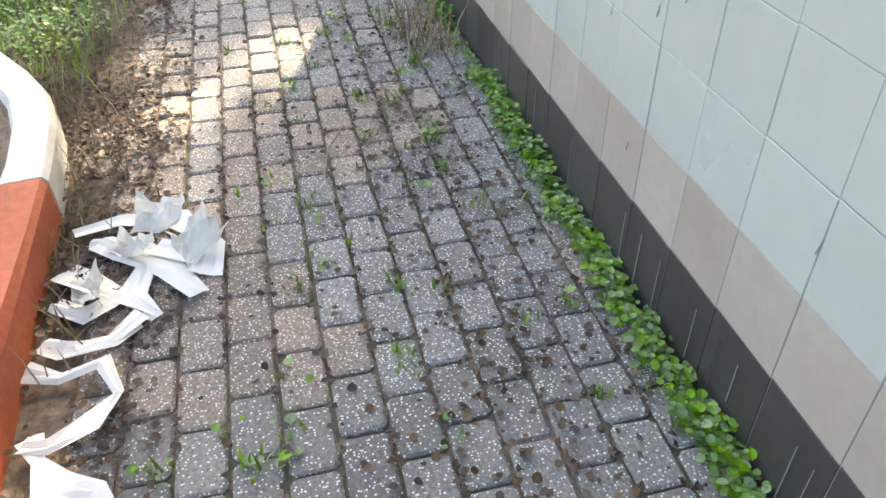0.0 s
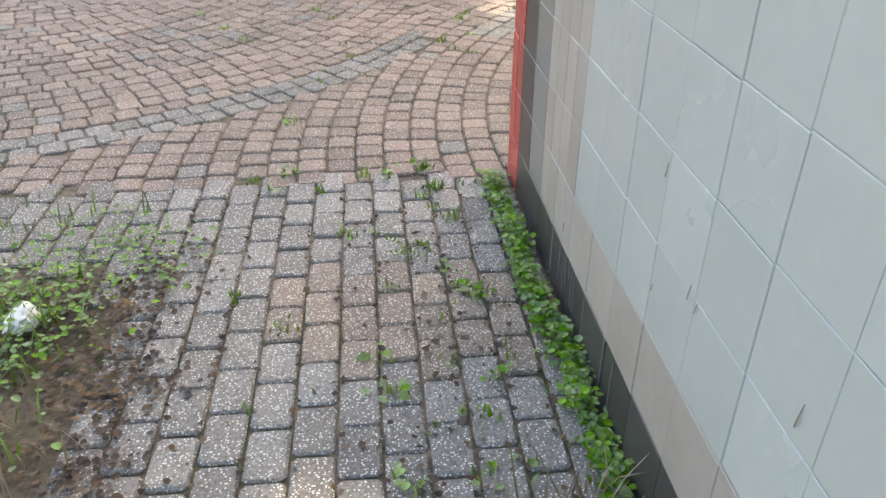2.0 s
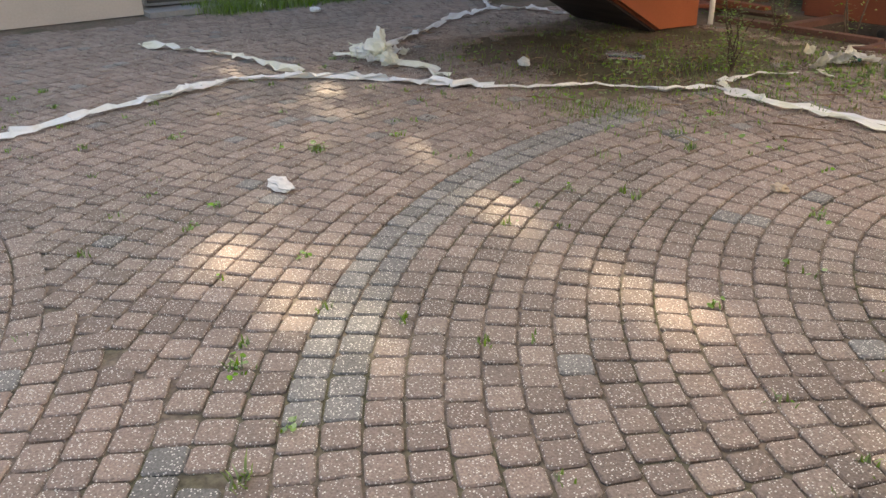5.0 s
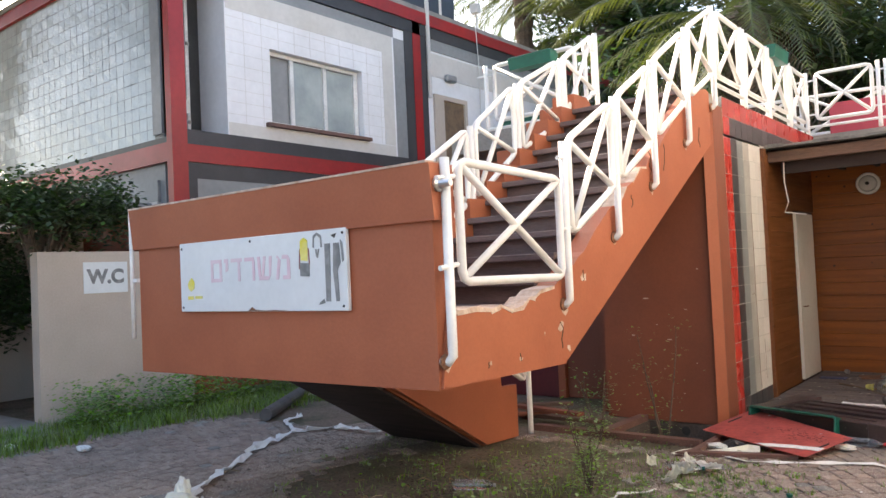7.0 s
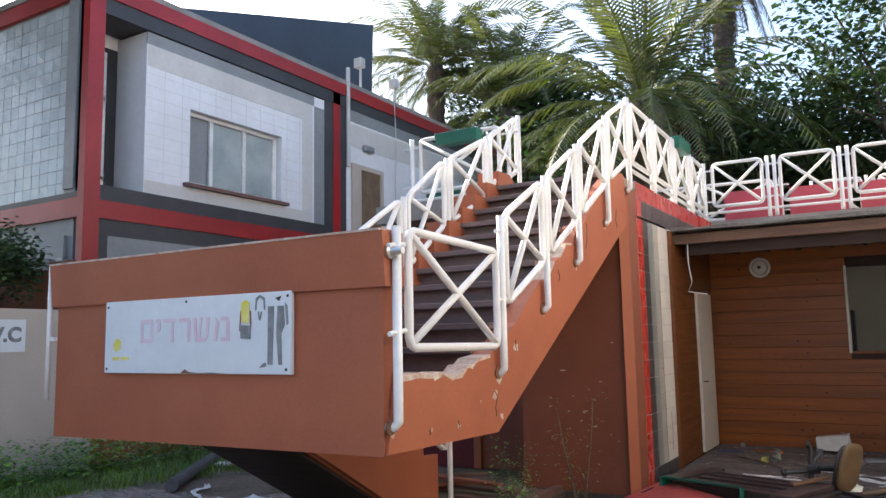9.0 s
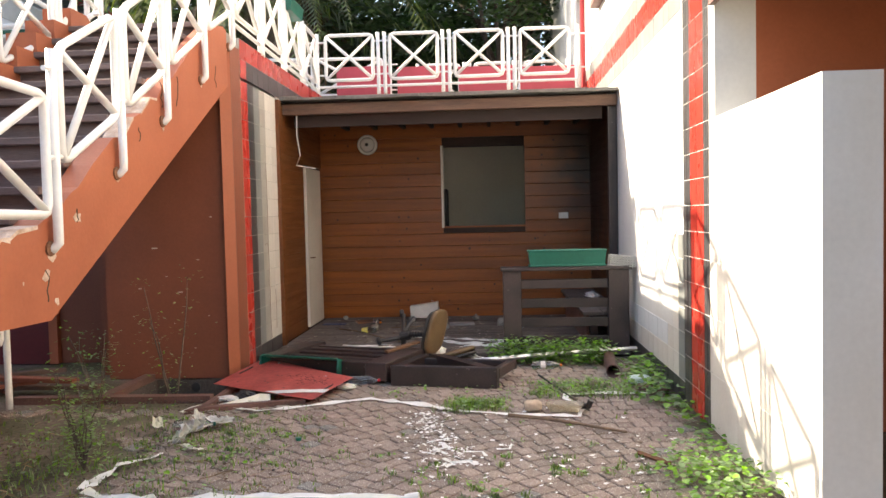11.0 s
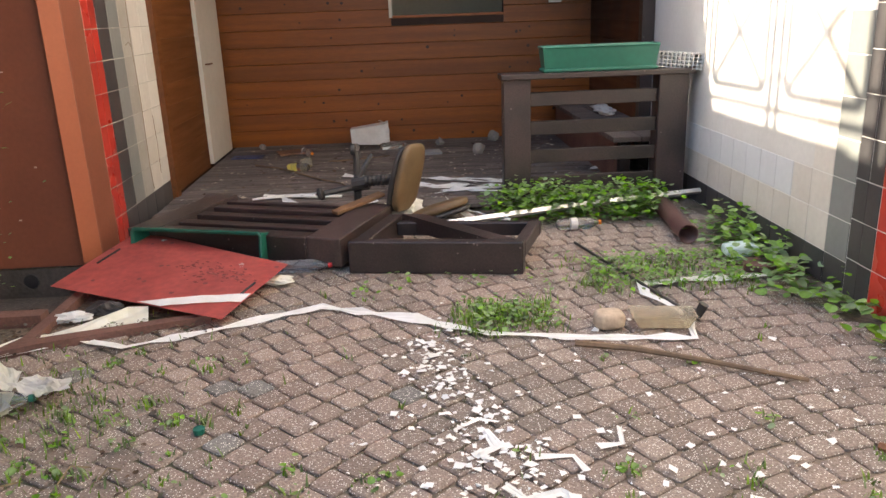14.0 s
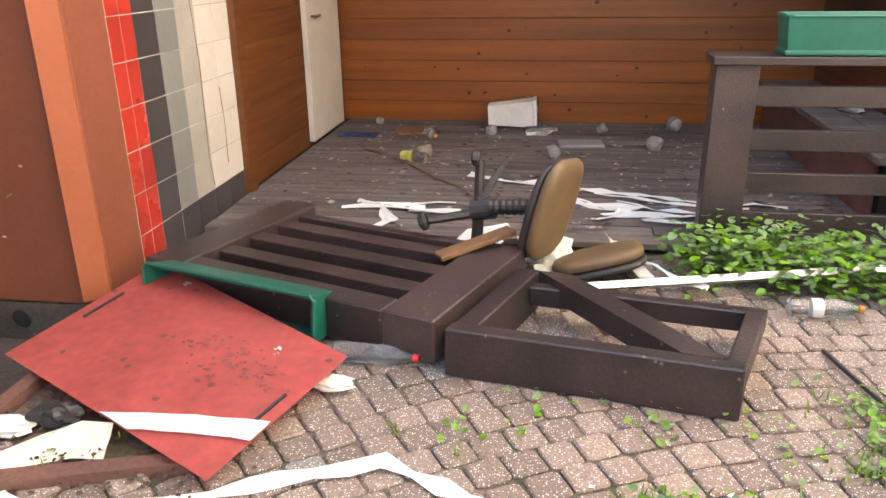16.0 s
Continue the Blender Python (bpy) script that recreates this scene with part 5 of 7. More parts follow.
for s, t in ((0.06, 0.34), (0.955, 0.42)):
    part("slot", tube(bmesh.new(), [on_board(s, t + 0.26 * k / 4, 0.002) for k in range(5)], 0.007, 5), M_black, rb)
for cs, ct, spread, cnt in ((0.56, 0.38, 0.035, 20), (0.73, 0.37, 0.05, 44), (0.85, 0.40, 0.03, 18), (0.66, 0.55, 0.04, 10), (0.22, 0.06, 0.012, 4), (0.80, 0.20, 0.02, 4)):
    for i in range(cnt):
        s, t = rng.gauss(cs, spread), rng.gauss(ct, spread * 1.4)
        bm = bmesh.new()
        k = rng.uniform(0.004, 0.016)
        bm.faces.new([bm.verts.new(on_board(s + k * math.cos(a) * rng.uniform(0.3, 1.2), t + k * math.sin(a) * rng.uniform(0.3, 1.2), 0.004 + 0.0002 * (i % 9))) for a in [0.785 * q for q in range(8)]])
        part("scuff", bm, M_scuff if spread > 0.025 else M_paper, rb)
planter((-2.28, 9.48, 0.0), 0.86, 0.2, 0.17, Matrix.Translation((-2.21, 9.46, 0.115)) @ Matrix.Rotation(radians(-17), 4, "Z") @ Matrix.Rotation(radians(82), 4, "X"), "green plastic planter box tipped on its side")

# ---- overturned office chair ----
ch = thing("office_chair", (-1.05, 10.2, 0.05), "broken tan office chair lying on the deck", "chair")


def cushion(m, a, b, c, n=18):
    bm = bmesh.new()
    bmesh.ops.create_uvsphere(bm, u_segments=n, v_segments=10, radius=1)
    for v in bm.verts:
        x, y, z = v.co
        e = lambda q: math.copysign(abs(q) ** 0.6, q)
        v.co = m @ Vector((e(x) * a, e(y) * b, e(z) * c))
    return bm


mb = Matrix.Translation((-0.97, 9.98, 0.36)) @ Matrix.Rotation(radians(14), 4, "Y") @ Matrix.Rotation(radians(62), 4, "Z")
part("backrest", cushion(mb, 0.17, 0.033, 0.24), M_tan, ch, smooth=True)
part("back_shell", cushion(mb @ Matrix.Translation((0, 0.043, -0.02)), 0.17, 0.027, 0.23), M_plastic, ch, "black plastic shell", smooth=True)
ms = Matrix.Translation((-0.77, 10.0, 0.13)) @ Matrix.Rotation(radians(-16), 4, "Y") @ Matrix.Rotation(radians(-10), 4, "X")
part("seat", cushion(ms, 0.21, 0.17, 0.035), M_tan, ch, smooth=True)
part("seat_shell", cushion(ms @ Matrix.Translation((0, 0, -0.045)), 0.215, 0.17, 0.025), M_plastic, ch, "black plastic shell", smooth=True)
part("bellows", lathe(bmesh.new(), [(0.035 + 0.006 * (i % 2), 0.015 * i) for i in range(16)], Matrix.Translation((-1.05, 10.1, 0.33)) @ Matrix.Rotation(radians(-92), 4, "Y"), 12), M_plastic, ch)
part("column", tube(bmesh.new(), [(-1.25, 10.12, 0.31), (-1.36, 10.14, 0.29)], 0.05, 10), M_plastic, ch)
part("base_leg", tube(bmesh.new(), [(-1.34, 10.14, 0.10), (-1.33, 10.16, 0.34), (-1.33, 10.2, 0.52)], 0.03, 8, r2=0.022), M_plastic, ch)
part("base_leg", tube(bmesh.new(), [(-1.33, 10.14, 0.33), (-1.23, 10.3, 0.47)], 0.024, 8, r2=0.016), M_plastic, ch)
part("base_leg", tube(bmesh.new(), [(-1.33, 10.14, 0.28), (-1.56, 10.05, 0.26)], 0.026, 8, r2=0.02), M_plastic, ch)
part("caster", lathe(bmesh.new(), [(0.03, -0.02), (0.04, -0.01), (0.04, 0.01), (0.03, 0.02)], Matrix.Translation((-1.35, 10.2, 0.53)) @ Matrix.Rotation(radians(90), 4, "Y"), 12), M_plastic, ch)
part("caster", lathe(bmesh.new(), [(0.03, -0.02), (0.045, -0.01), (0.045, 0.01), (0.03, 0.02)], Matrix.Translation((-1.58, 10.04, 0.26)) @ Matrix.Rotation(radians(70), 4, "Y"), 12), M_plastic, ch)
single("plank_offcut", boxm(-0.19, 0.19, -0.04, 0.04, 0, 0.025, Matrix.Translation((-1.31, 9.86, 0.215)) @ Matrix.Rotation(radians(34), 4, "Z") @ Matrix.Rotation(radians(-10), 4, "Y"), bev=0.004), mat("pine_offcut", (0.19, 0.095, 0.04), (0.11, 0.06, 0.03), 0.7, 4, 40, 0.2, 0.3), "short brown board resting on the fallen fence", "board")

def crumple_mesh(c, r):
    bm = bmesh.new()
    bmesh.ops.create_icosphere(bm, subdivisions=3, radius=1)
    for v in bm.verts:
        k = 0.78 + 0.38 * noise.noise(v.co * 2.3 + Vector(c) * 7) + 0.22 * abs(noise.noise(v.co * 4.5 + Vector(c) * 3))
        v.co = Vector((c[0] + v.co.x * r[0] * k, c[1] + v.co.y * r[1] * k, max(0.004, c[2] + v.co.z * r[2] * k)))
    return bm


# ---- loose things on the deck and yard ----
bk = thing("bucket", (-1.25, 13.3, 0.05), "dirty white square bucket lying on its side", "bucket")
mk = Matrix.Translation((-1.57, 13.22, 0.166)) @ Matrix.Rotation(radians(87), 4, "Y") @ Matrix.Rotation(radians(45), 4, "Z")
bm = lathe(bmesh.new(), [(0.0001, 0), (0.115, 0), (0.155, 0.38), (0.165, 0.385), (0.165, 0.405), (0.148, 0.40), (0.11, 0.02), (0.0001, 0.02)], mk, 4)
part("pail", bm, M_bucket, bk)
part("handle", tube(bmesh.new(), [mk @ Vector((0.14 * math.cos(a), 0.14 * math.sin(a), 0.36 + 0.05 * math.sin(a * 2))) for a in [0.3 * k for k in range(9)]], 0.004, 5), M_alu, bk)


def bottle(loc, yaw, cap_mat, L=0.30, label="clear crushed plastic bottle lying on the ground", r=0.04, wrap=False):
    t = thing("plastic_bottle", loc, label, "bottle", "plastic bottles")
    m = Matrix.Translation(loc) @ Matrix.Rotation(radians(yaw), 4, "Z") @ Matrix.Rotation(radians(90), 4, "Y")
    prof = [(0.0001, 0), (r * 0.8, 0.002), (r, 0.02)] + [(r * (0.94 + 0.06 * (i % 2)), 0.03 + i * L * 0.055) for i in range(10)] + [(r, L * 0.68), (r * 0.75, L * 0.8), (r * 0.34, L * 0.92), (r * 0.33, L * 0.95)]
    bm = lathe(bmesh.new(), prof, m, 14)
    for v in bm.verts:
        v.co += Vector((rng.uniform(-1, 1), rng.uniform(-1, 1), rng.uniform(-1, 1))) * 0.002
    b = part("body", bm, M_clear, t, smooth=True)
    b.visible_shadow = False
    part("cap", lathe(bmesh.new(), [(r * 0.38, L * 0.94), (r * 0.38, L), (0.0001, L)], m, 10), cap_mat, t)
    if wrap:
        part("band", lathe(bmesh.new(), [(r * 1.01, L * 0.3), (r * 1.01, L * 0.45)], m, 14), M_bucket, t, "pale wrap around the bottle")
    return t


bottle((-1.78, 9.14, 0.045), -4, M_cap, 0.34, "clear plastic bottle with red cap beside the fence")
bottle((0.0, 9.74, 0.045), 3, M_orange_cap, 0.30, "clear plastic bottle with orange cap beside the weeds", wrap=True)
bottle((-2.05, 12.85, 0.09), -60, M_orange_cap, 0.22, "brown tinted plastic bottle lying on the deck")
bottle((-1.25, 12.9, 0.09), 20, M_house_grey, 0.28, "clear plastic bottle lying on the deck")
bottle((-1.9, 11.95, 0.085), 160, M_house_grey, 0.2, "small clear cup lying on the deck")
bottle((-3.95, 6.30, 0.05), 25, M_house_grey, 0.34, "crushed clear bottle lying in the dirt")
bottle((-2.75, 7.55, 0.06), 10, M_green, 0.3, "green tinted plastic bottle on torn paper")

single("round_stone", cushion(Matrix.Translation((-0.08, 8.10, 0.05)), 0.072, 0.06, 0.042), M_rock, "smooth pale brown stone beside the paper", "stone", smooth=True)
single("clear_tray", lathe(bmesh.new(), [(0.0001, 0), (0.15, 0), (0.19, 0.075), (0.2, 0.077), (0.2, 0.079), (0.187, 0.077), (0.147, 0.003), (0.0001, 0.003)], Matrix.Translation((0.17, 8.10, 0.012)) @ Matrix.Rotation(radians(-8), 4, "Z") @ Matrix.Diagonal((1.05, 0.52, 0.75, 1)) @ Matrix.Rotation(radians(45), 4, "Z"), 4), M_film, "yellowish translucent tray lying on paper", "tray")
bm = tube(bmesh.new(), [(-0.28, 7.90, 0.03), (-0.05, 7.82, 0.028), (0.2, 7.68, 0.025), (0.54, 7.47, 0.018)], 0.016, 7, r2=0.009)
single("stick", bm, M_stick, "long bare wooden stick on the paving", "stick")
single("rusty_bar", tube(bmesh.new(), [(0.53, 7.0, 0.02), (0.6, 6.9, 0.022), (0.68, 6.79, 0.018)], 0.016, 5), M_rust, "short dark rusty bar on the paving", "bar")
uh = thing("umbrella_shaft", (0.1, 8.8, 0), "thin black rod with a bent plastic handle", "rod")
part("rod", tube(bmesh.new(), [(0.05, 9.42, 0.015), (0.33, 8.22, 0.015)], 0.009, 6), M_plastic, uh)
part("handle", tube(bmesh.new(), [(0.33, 8.22, 0.02), (0.36, 8.15, 0.03), (0.38, 8.14, 0.08)], 0.024, 8), M_plastic, uh)
dp = thing("drain_pipe", (0.8, 10.0, 0), "brown plastic drain pipe lying among weeds", "pipe")
mm = look((0.74, 9.33, 0.06), (0.88, 10.7, 0.06))
part("barrel", lathe(bmesh.new(), [(0.062, 0.0), (0.062, -1.4), (0.055, -1.4), (0.055, 0.0), (0.062, 0.0)], mm, 16, caps=False), M_drain, dp, smooth=True)
single("aluminium_strip", tube(bmesh.new(), [(-0.82, 9.79, 0.07), (0.2, 9.98, 0.11), (1.12, 10.16, 0.13)], 0.022, 4), M_alu, "long bright aluminium strip resting on the frame", "strip")
single("grey_tray", boxm(-0.17, 0.17, -0.1, 0.1, 0, 0.025, Matrix.Translation((-0.8, 12.6, 0.05)) @ Matrix.Rotation(radians(6), 4, "Z"), bev=0.006), M_house_grey, "flat grey tray lying on the deck", "tray")
single("blue_rag", boxm(-0.16, 0.16, -0.08, 0.08, 0, 0.012, Matrix.Translation((-2.62, 12.8, 0.052)), bev=0.004), M_blue, "dark blue flat scrap on the deck", "scrap")
single("metal_sheet", boxm(-0.13, 0.13, -0.12, 0.12, 0, 0.02, Matrix.Translation((-2.2, 12.95, 0.053)) @ Matrix.Rotation(radians(20), 4, "Z"), bev=0.004), M_rust, "rusty flat plate on the deck", "plate")
for i, (x, y, s) in enumerate(((-1.0, 12.2, 0.06), (-0.25, 12.5, 0.07), (-0.02, 13.25, 0.07), (-2.55, 13.3, 0.04), (-1.52, 12.95, 0.05), (-0.62, 13.1, 0.05))):
    bm = bmesh.new()
    bmesh.ops.create_icosphere(bm, subdivisions=2, radius=s)
    for v in bm.verts:
        v.co = Vector((x, y, 0.05 + s * 0.6)) + v.co * rng.uniform(0.7, 1.15)
    single("rubble_lump", bm, M_concrete, "pale lump of broken rubble on the deck", "rubble", "rubble lumps")
gr = thing("plastic_grille", (1.05, 10.45, 0.983), "white plastic lattice grille lying on the fence top", "grille")
mg = Matrix.Translation((0.88, 10.50, 0.985)) @ Matrix.Rotation(radians(5), 4, "Y") @ Matrix.Rotation(radians(-24), 4, "Z")
for k in range(5):
    part("long_bar", boxm(0, 0.34, 0.0, 0.16, 0.004 + 0.026 * k, 0.010 + 0.026 * k, mg), M_bucket, gr)
for k in range(12):
    part("cross_bar", boxm(0.03 * k, 0.03 * k + 0.006, -0.004, 0.15, 0.0, 0.118, mg), M_bucket, gr)
lm = thing("bulkhead_lamp", (-2.19, 13.49, 2.64), "round white bulkhead lamp on the pine wall", "lamp")
mm = Matrix.Translation((-2.19, 13.497, 2.64)) @ Matrix.Rotation(radians(90), 4, "X")
part("rim", lathe(bmesh.new(), [(0.15, 0), (0.15, 0.03), (0.12, 0.05), (0.115, 0.03)], mm, 24), M_bucket, lm, smooth=True)
part("glass", lathe(bmesh.new(), [(0.115, 0.03), (0.09, 0.06), (0.04, 0.075), (0.0001, 0.078)], mm, 24), M_house_cream, lm, smooth=True)
part("bulb_socket", lathe(bmesh.new(), [(0.025, 0.07), (0.025, 0.1), (0.0001, 0.1)], mm, 10), M_black, lm)
single("wall_socket", boxm(0.63, 0.77, 13.475, 13.497, 1.48, 1.57, bev=0.006), M_bucket, "small white wall socket on the pine wall", "socket")
single("hanging_wire", tube(bmesh.new(), [(-2.75, 11.5, 2.84), (-2.76, 11.52, 2.6), (-2.72, 11.5, 2.35), (-2.82, 11.7, 2.24), (-2.6, 11.8, 2.2)], 0.008, 5), M_bucket, "loose white wire hanging from the shed roof", "wire")
single("grey_pipe", tube(bmesh.new(), [(-7.7, 7.45, 0.08), (-8.9, 9.2, 0.10)], 0.075, 12), M_pipe_grey, "long grey pipe lying in the grass", "pipe")
single("green_cap", lathe(bmesh.new(), [(0.02, 0), (0.022, 0.02), (0.0001, 0.022)], Matrix.Translation((-1.77, 7.36, 0.004)), 12), M_green, "small green bottle cap on the paving", "cap")
single("silver_wrapper", crumple_mesh((-2.78, 2.84, 0.012), (0.15, 0.07, 0.025)), M_bucket, "crumpled silver wrapper on the paving", "wrapper")
single("brown_leaf", crumple_mesh((-1.2, 4.83, 0.015), (0.06, 0.035, 0.03)), M_rock, "curled dry scrap on the paving", "scrap")
single("brick_scrap", boxm(-0.14, 0.14, -0.07, 0.07, 0, 0.05, Matrix.Translation((1.0, 8.78, 0.0)) @ Matrix.Rotation(radians(-20), 4, "Z"), bev=0.01), M_sill, "broken dark red slab by the wall", "slab")
single("teal_plastic", cushion(Matrix.Translation((0.93, 9.02, 0.05)), 0.10, 0.07, 0.04), mat("teal_film", (0.45, 0.58, 0.55), (0.6, 0.7, 0.68), 0.3, 12, 40, 0.1, 0.6), "crumpled pale teal plastic film", "plastic")
for i in range(7):
    x0, y0 = -8.2 + 0.5 * rng.random() * 4, 8.6 + rng.random() * 1.6
    single("white_board", boxm(-0.5, 0.5, -0.09, 0.09, 0, 0.03, Matrix.Translation((x0, y0, 0.01 + 0.03 * (i % 3))) @ Matrix.Rotation(radians(rng.uniform(10, 60)), 4, "Z"), bev=0.004), M_house_cream, "pale discarded board in the grass", "board", "discarded boards")
for i in range(5):
    x0, y0 = -5.3 + 0.9 * rng.random(), 8.7 + rng.random() * 0.8
    single("timber_scrap", boxm(-0.45, 0.45, -0.05, 0.05, 0, 0.04, Matrix.Translation((x0, y0, 0.01 + 0.03 * i)) @ Matrix.Rotation(radians(rng.uniform(-40, 40)), 4, "Z"), bev=0.004), M_beam if i % 2 else M_terra_dark, "discarded timber piece beside the stair", "timber", "discarded timber")


# ---- paper strips ----
def strip(pts, w, material, label, crumple=0.04, lift=0.006, cat="paper strip"):
    path = []
    for (a, b), (c, d) in zip(pts, pts[1:]):
        L = math.hypot(c - a, d - b)
        k = max(1, int(L / 0.09))
        path += [(a + (c - a) * i / k, b + (d - b) * i / k) for i in range(k)]
    path.append(pts[-1])
    bm = bmesh.new()
    prev = None
    tw = 0
    for i, p in enumerate(path):
        q0, q1 = path[max(i - 1, 0)], path[min(i + 1, len(path) - 1)]
        dx, dy = q1[0] - q0[0], q1[1] - q0[1]
        L = math.hypot(dx, dy) or 1
        tw = tw * 0.6 + rng.uniform(-0.8, 0.8)
        ww = w * rng.uniform(0.3, 1.1) / 2
        ox, oy = rng.uniform(-crumple, crumple) * 0.5, rng.uniform(-crumple, crumple) * 0.5
        ring = []
        for s in (-1, -0.3, 0.35, 1):
            h = lift + max(0, math.sin(tw) * s * ww * 0.5) + rng.uniform(0, crumple * 0.5)
            ring.append(bm.verts.new((p[0] + ox - dy / L * s * ww, p[1] + oy + dx / L * s * ww, h)))
        if prev:
            for j in range(3):
                bm.faces.new((prev[j], prev[j + 1], ring[j + 1], ring[j]))
        prev = ring
    return single("paper_strip", bm, material, label, cat, "paper strips")


LW = "crumpled white paper strip trailing over the paving"
LY_ = "crumpled yellowed paper strip trailing over the paving"
strip([(-4.9, -0.7), (-4.45, -0.12), (-4.7, 1.0), (-4.67, 1.73), (-5.2, 3.28), (-5.0, 2.64), (-5.24, 3.45), (-4.84, 4.17), (-4.21, 4.58), (-3.75, 4.96)], 0.12, M_paper, LW, 0.10)
strip([(-5.3, 3.3), (-5.05, 3.9), (-4.5, 4.4), (-3.7, 4.98), (-3.3, 5.6), (-2.9, 5.86), (-2.73, 6.21), (-2.23, 6.11)], 0.10, M_paper, LW, 0.05)
strip([(-7.3, 3.15), (-6.41, 3.71), (-5.8, 3.83), (-5.1, 3.96)], 0.11, M_paper_y, LY_, 0.10)
strip([(-2.75, 6.3), (-2.23, 6.11), (-1.76, 6.15), (-1.43, 6.14), (-1.1, 6.2), (-0.86, 6.16)], 0.085, M_paper_y, LY_, 0.07)
strip([(-2.2, 6.2), (-1.6, 6.24), (-1.2, 6.26), (-0.88, 6.2)], 0.09, M_paper, LW, 0.04)
strip([(-2.8, 6.34), (-2.78, 6.8), (-2.6, 7.05)], 0.09, M_paper, LW, 0.05)
strip([(-5.6, 4.5), (-5.3, 4.7), (-4.7, 4.9), (-4.28, 4.83)], 0.13, M_paper_y, LY_, 0.08)
strip([(-5.45, 4.95), (-5.79, 5.28), (-6.1, 5.8), (-6.47, 6.33), (-6.83, 7.14), (-6.6, 7.5), (-5.93, 7.51)], 0.12, M_paper, LW, 0.10)
strip([(-6.83, 7.14), (-7.4, 7.5), (-7.6, 7.9)], 0.1, M_paper, LW, 0.08)
strip([(-2.86, 8.13), (-2.56, 8.28), (-2.31, 8.15), (-1.9, 8.33), (-1.44, 8.54), (-1.07, 8.36), (-0.63, 8.09), (-0.3, 8.02), (0.05, 7.96), (0.27, 7.94), (0.30, 8.12)], 0.072, M_paper, "long white paper strip lying across the paving", 0.02)
strip([(0.33, 8.2), (0.22, 8.5), (0.25, 8.64), (0.55, 8.66), (0.97, 8.67)], 0.08, M_paper, "white paper strip bent beside the rod", 0.02)
strip([(-2.95, 8.1), (-2.7, 8.3), (-2.5, 8.45), (-2.3, 8.5)], 0.12, M_paper_y, LY_, 0.05)
bm = bmesh.new()
prevp = None
for k in range(8):
    f = k / 7
    ring = [bm.verts.new(on_board(s0 + (1.0 - s0) * f, 1.0 + (t0 - 1.0) * f, 0.006 + 0.006 * rng.random())) for s0, t0 in ((0.54, 0.60), (0.60, 0.67), (0.67, 0.74))]
    if prevp:
        bm.faces.new((prevp[0], prevp[1], ring[1], ring[0]))
        bm.faces.new((prevp[1], prevp[2], ring[2], ring[1]))
    prevp = ring
single("paper_strip", bm, M_paper, "white paper strip draped over the red board", "paper strip", "paper strips")
for pts in ([(4.22, 0.60), (4.18, 0.72), (4.20, 0.86), (4.32, 0.95), (4.40, 0.90), (4.33, 0.82)], [(4.26, 0.66), (4.40, 0.78), (4.52, 0.76), (4.60, 0.82), (4.66, 0.74), (4.69, 0.66)], [(4.54, 0.92), (4.44, 0.84), (4.30, 0.74), (4.24, 0.64)],
            [(4.50, 0.56), (4.56, 0.64), (4.50, 0.72), (4.42, 0.64), (4.36, 0.58)], [(4.62, 0.55), (4.68, 0.62), (4.68, 0.70), (4.60, 0.80)], [(4.72, 0.54), (4.76, 0.62), (4.74, 0.72), (4.84, 0.745), (4.93, 0.71), (4.97, 0.63), (4.94, 0.57)],
            [(4.93, 0.57), (5.0, 0.61), (5.06, 0.66), (5.11, 0.74), (5.25, 0.80)], [(4.22, 0.90), (4.34, 0.98), (4.46, 0.95)]):
    strip(pts, 0.085, M_paper, "tangled heap of white paper strip by the kerb", 0.035, 0.012)
for pts in ([(-2.2, 10.83), (-1.95, 10.86), (-1.72, 10.9)], [(-1.95, 10.8), (-1.88, 10.6), (-1.95, 10.45)], [(-1.8, 10.78), (-1.5, 10.85)], [(-1.1, 11.3), (-0.75, 11.0), (-0.5, 10.95), (-0.7, 10.85), (-0.4, 10.85)], [(-1.0, 11.4), (-0.5, 11.25), (-0.1, 11.12), (0.35, 11.1)], [(-1.55, 11.6), (-1.2, 11.45), (-0.9, 11.45)], [(-1.5, 10.2), (-1.4, 10.45), (-1.2, 10.6)], [(-0.75, 10.3), (-0.6, 10.1), (-0.55, 9.95)], [(0.6, 11.4), (0.8, 11.6)]):
    strip(pts, 0.09, M_paper, "white paper strip scattered on the deck", 0.03, 0.054)


def crumple(c, r, material, label, n=70):
    bm = bmesh.new()
    bmesh.ops.create_icosphere(bm, subdivisions=3, radius=1)
    for v in bm.verts:
        k = 0.78 + 0.38 * noise.noise(v.co * 2.3 + Vector(c) * 7) + 0.22 * abs(noise.noise(v.co * 4.5 + Vector(c) * 3))
        v.co = Vector((c[0] + v.co.x * r[0] * k, c[1] + v.co.y * r[1] * k, max(0.004, c[2] + v.co.z * r[2] * k)))
    return single("crumpled_paper", bm, material, label, "paper", "crumpled papers")


crumple((-1.0, 10.12, 0.12), (0.13, 0.1, 0.11), M_paper_y, "yellowed paper tangled in the chair")
crumple((-2.56, 8.62, 0.03), (0.10, 0.06, 0.05), M_plastic, "crumpled dark plastic bag under the red board")
crumple((-2.70, 8.55, 0.02), (0.12, 0.06, 0.03), M_paper, "dirty white paper under the red board")
crumple((-1.72, 8.93, 0.03), (0.10, 0.05, 0.03), M_paper_y, "yellowed paper under the board edge")
crumple((-4.2, 5.6, 0.03), (0.07, 0.05, 0.05), M_paper, "scrap of white paper in the dirt")
crumple((2.05, 0.4, 0.04), (0.07, 0.05, 0.035), M_paper, "crumpled white scrap in the weeds")
crumple((-9.0, 5.1, 0.03), (0.12, 0.07, 0.04), M_paper, "scrap of white paper by the grass")
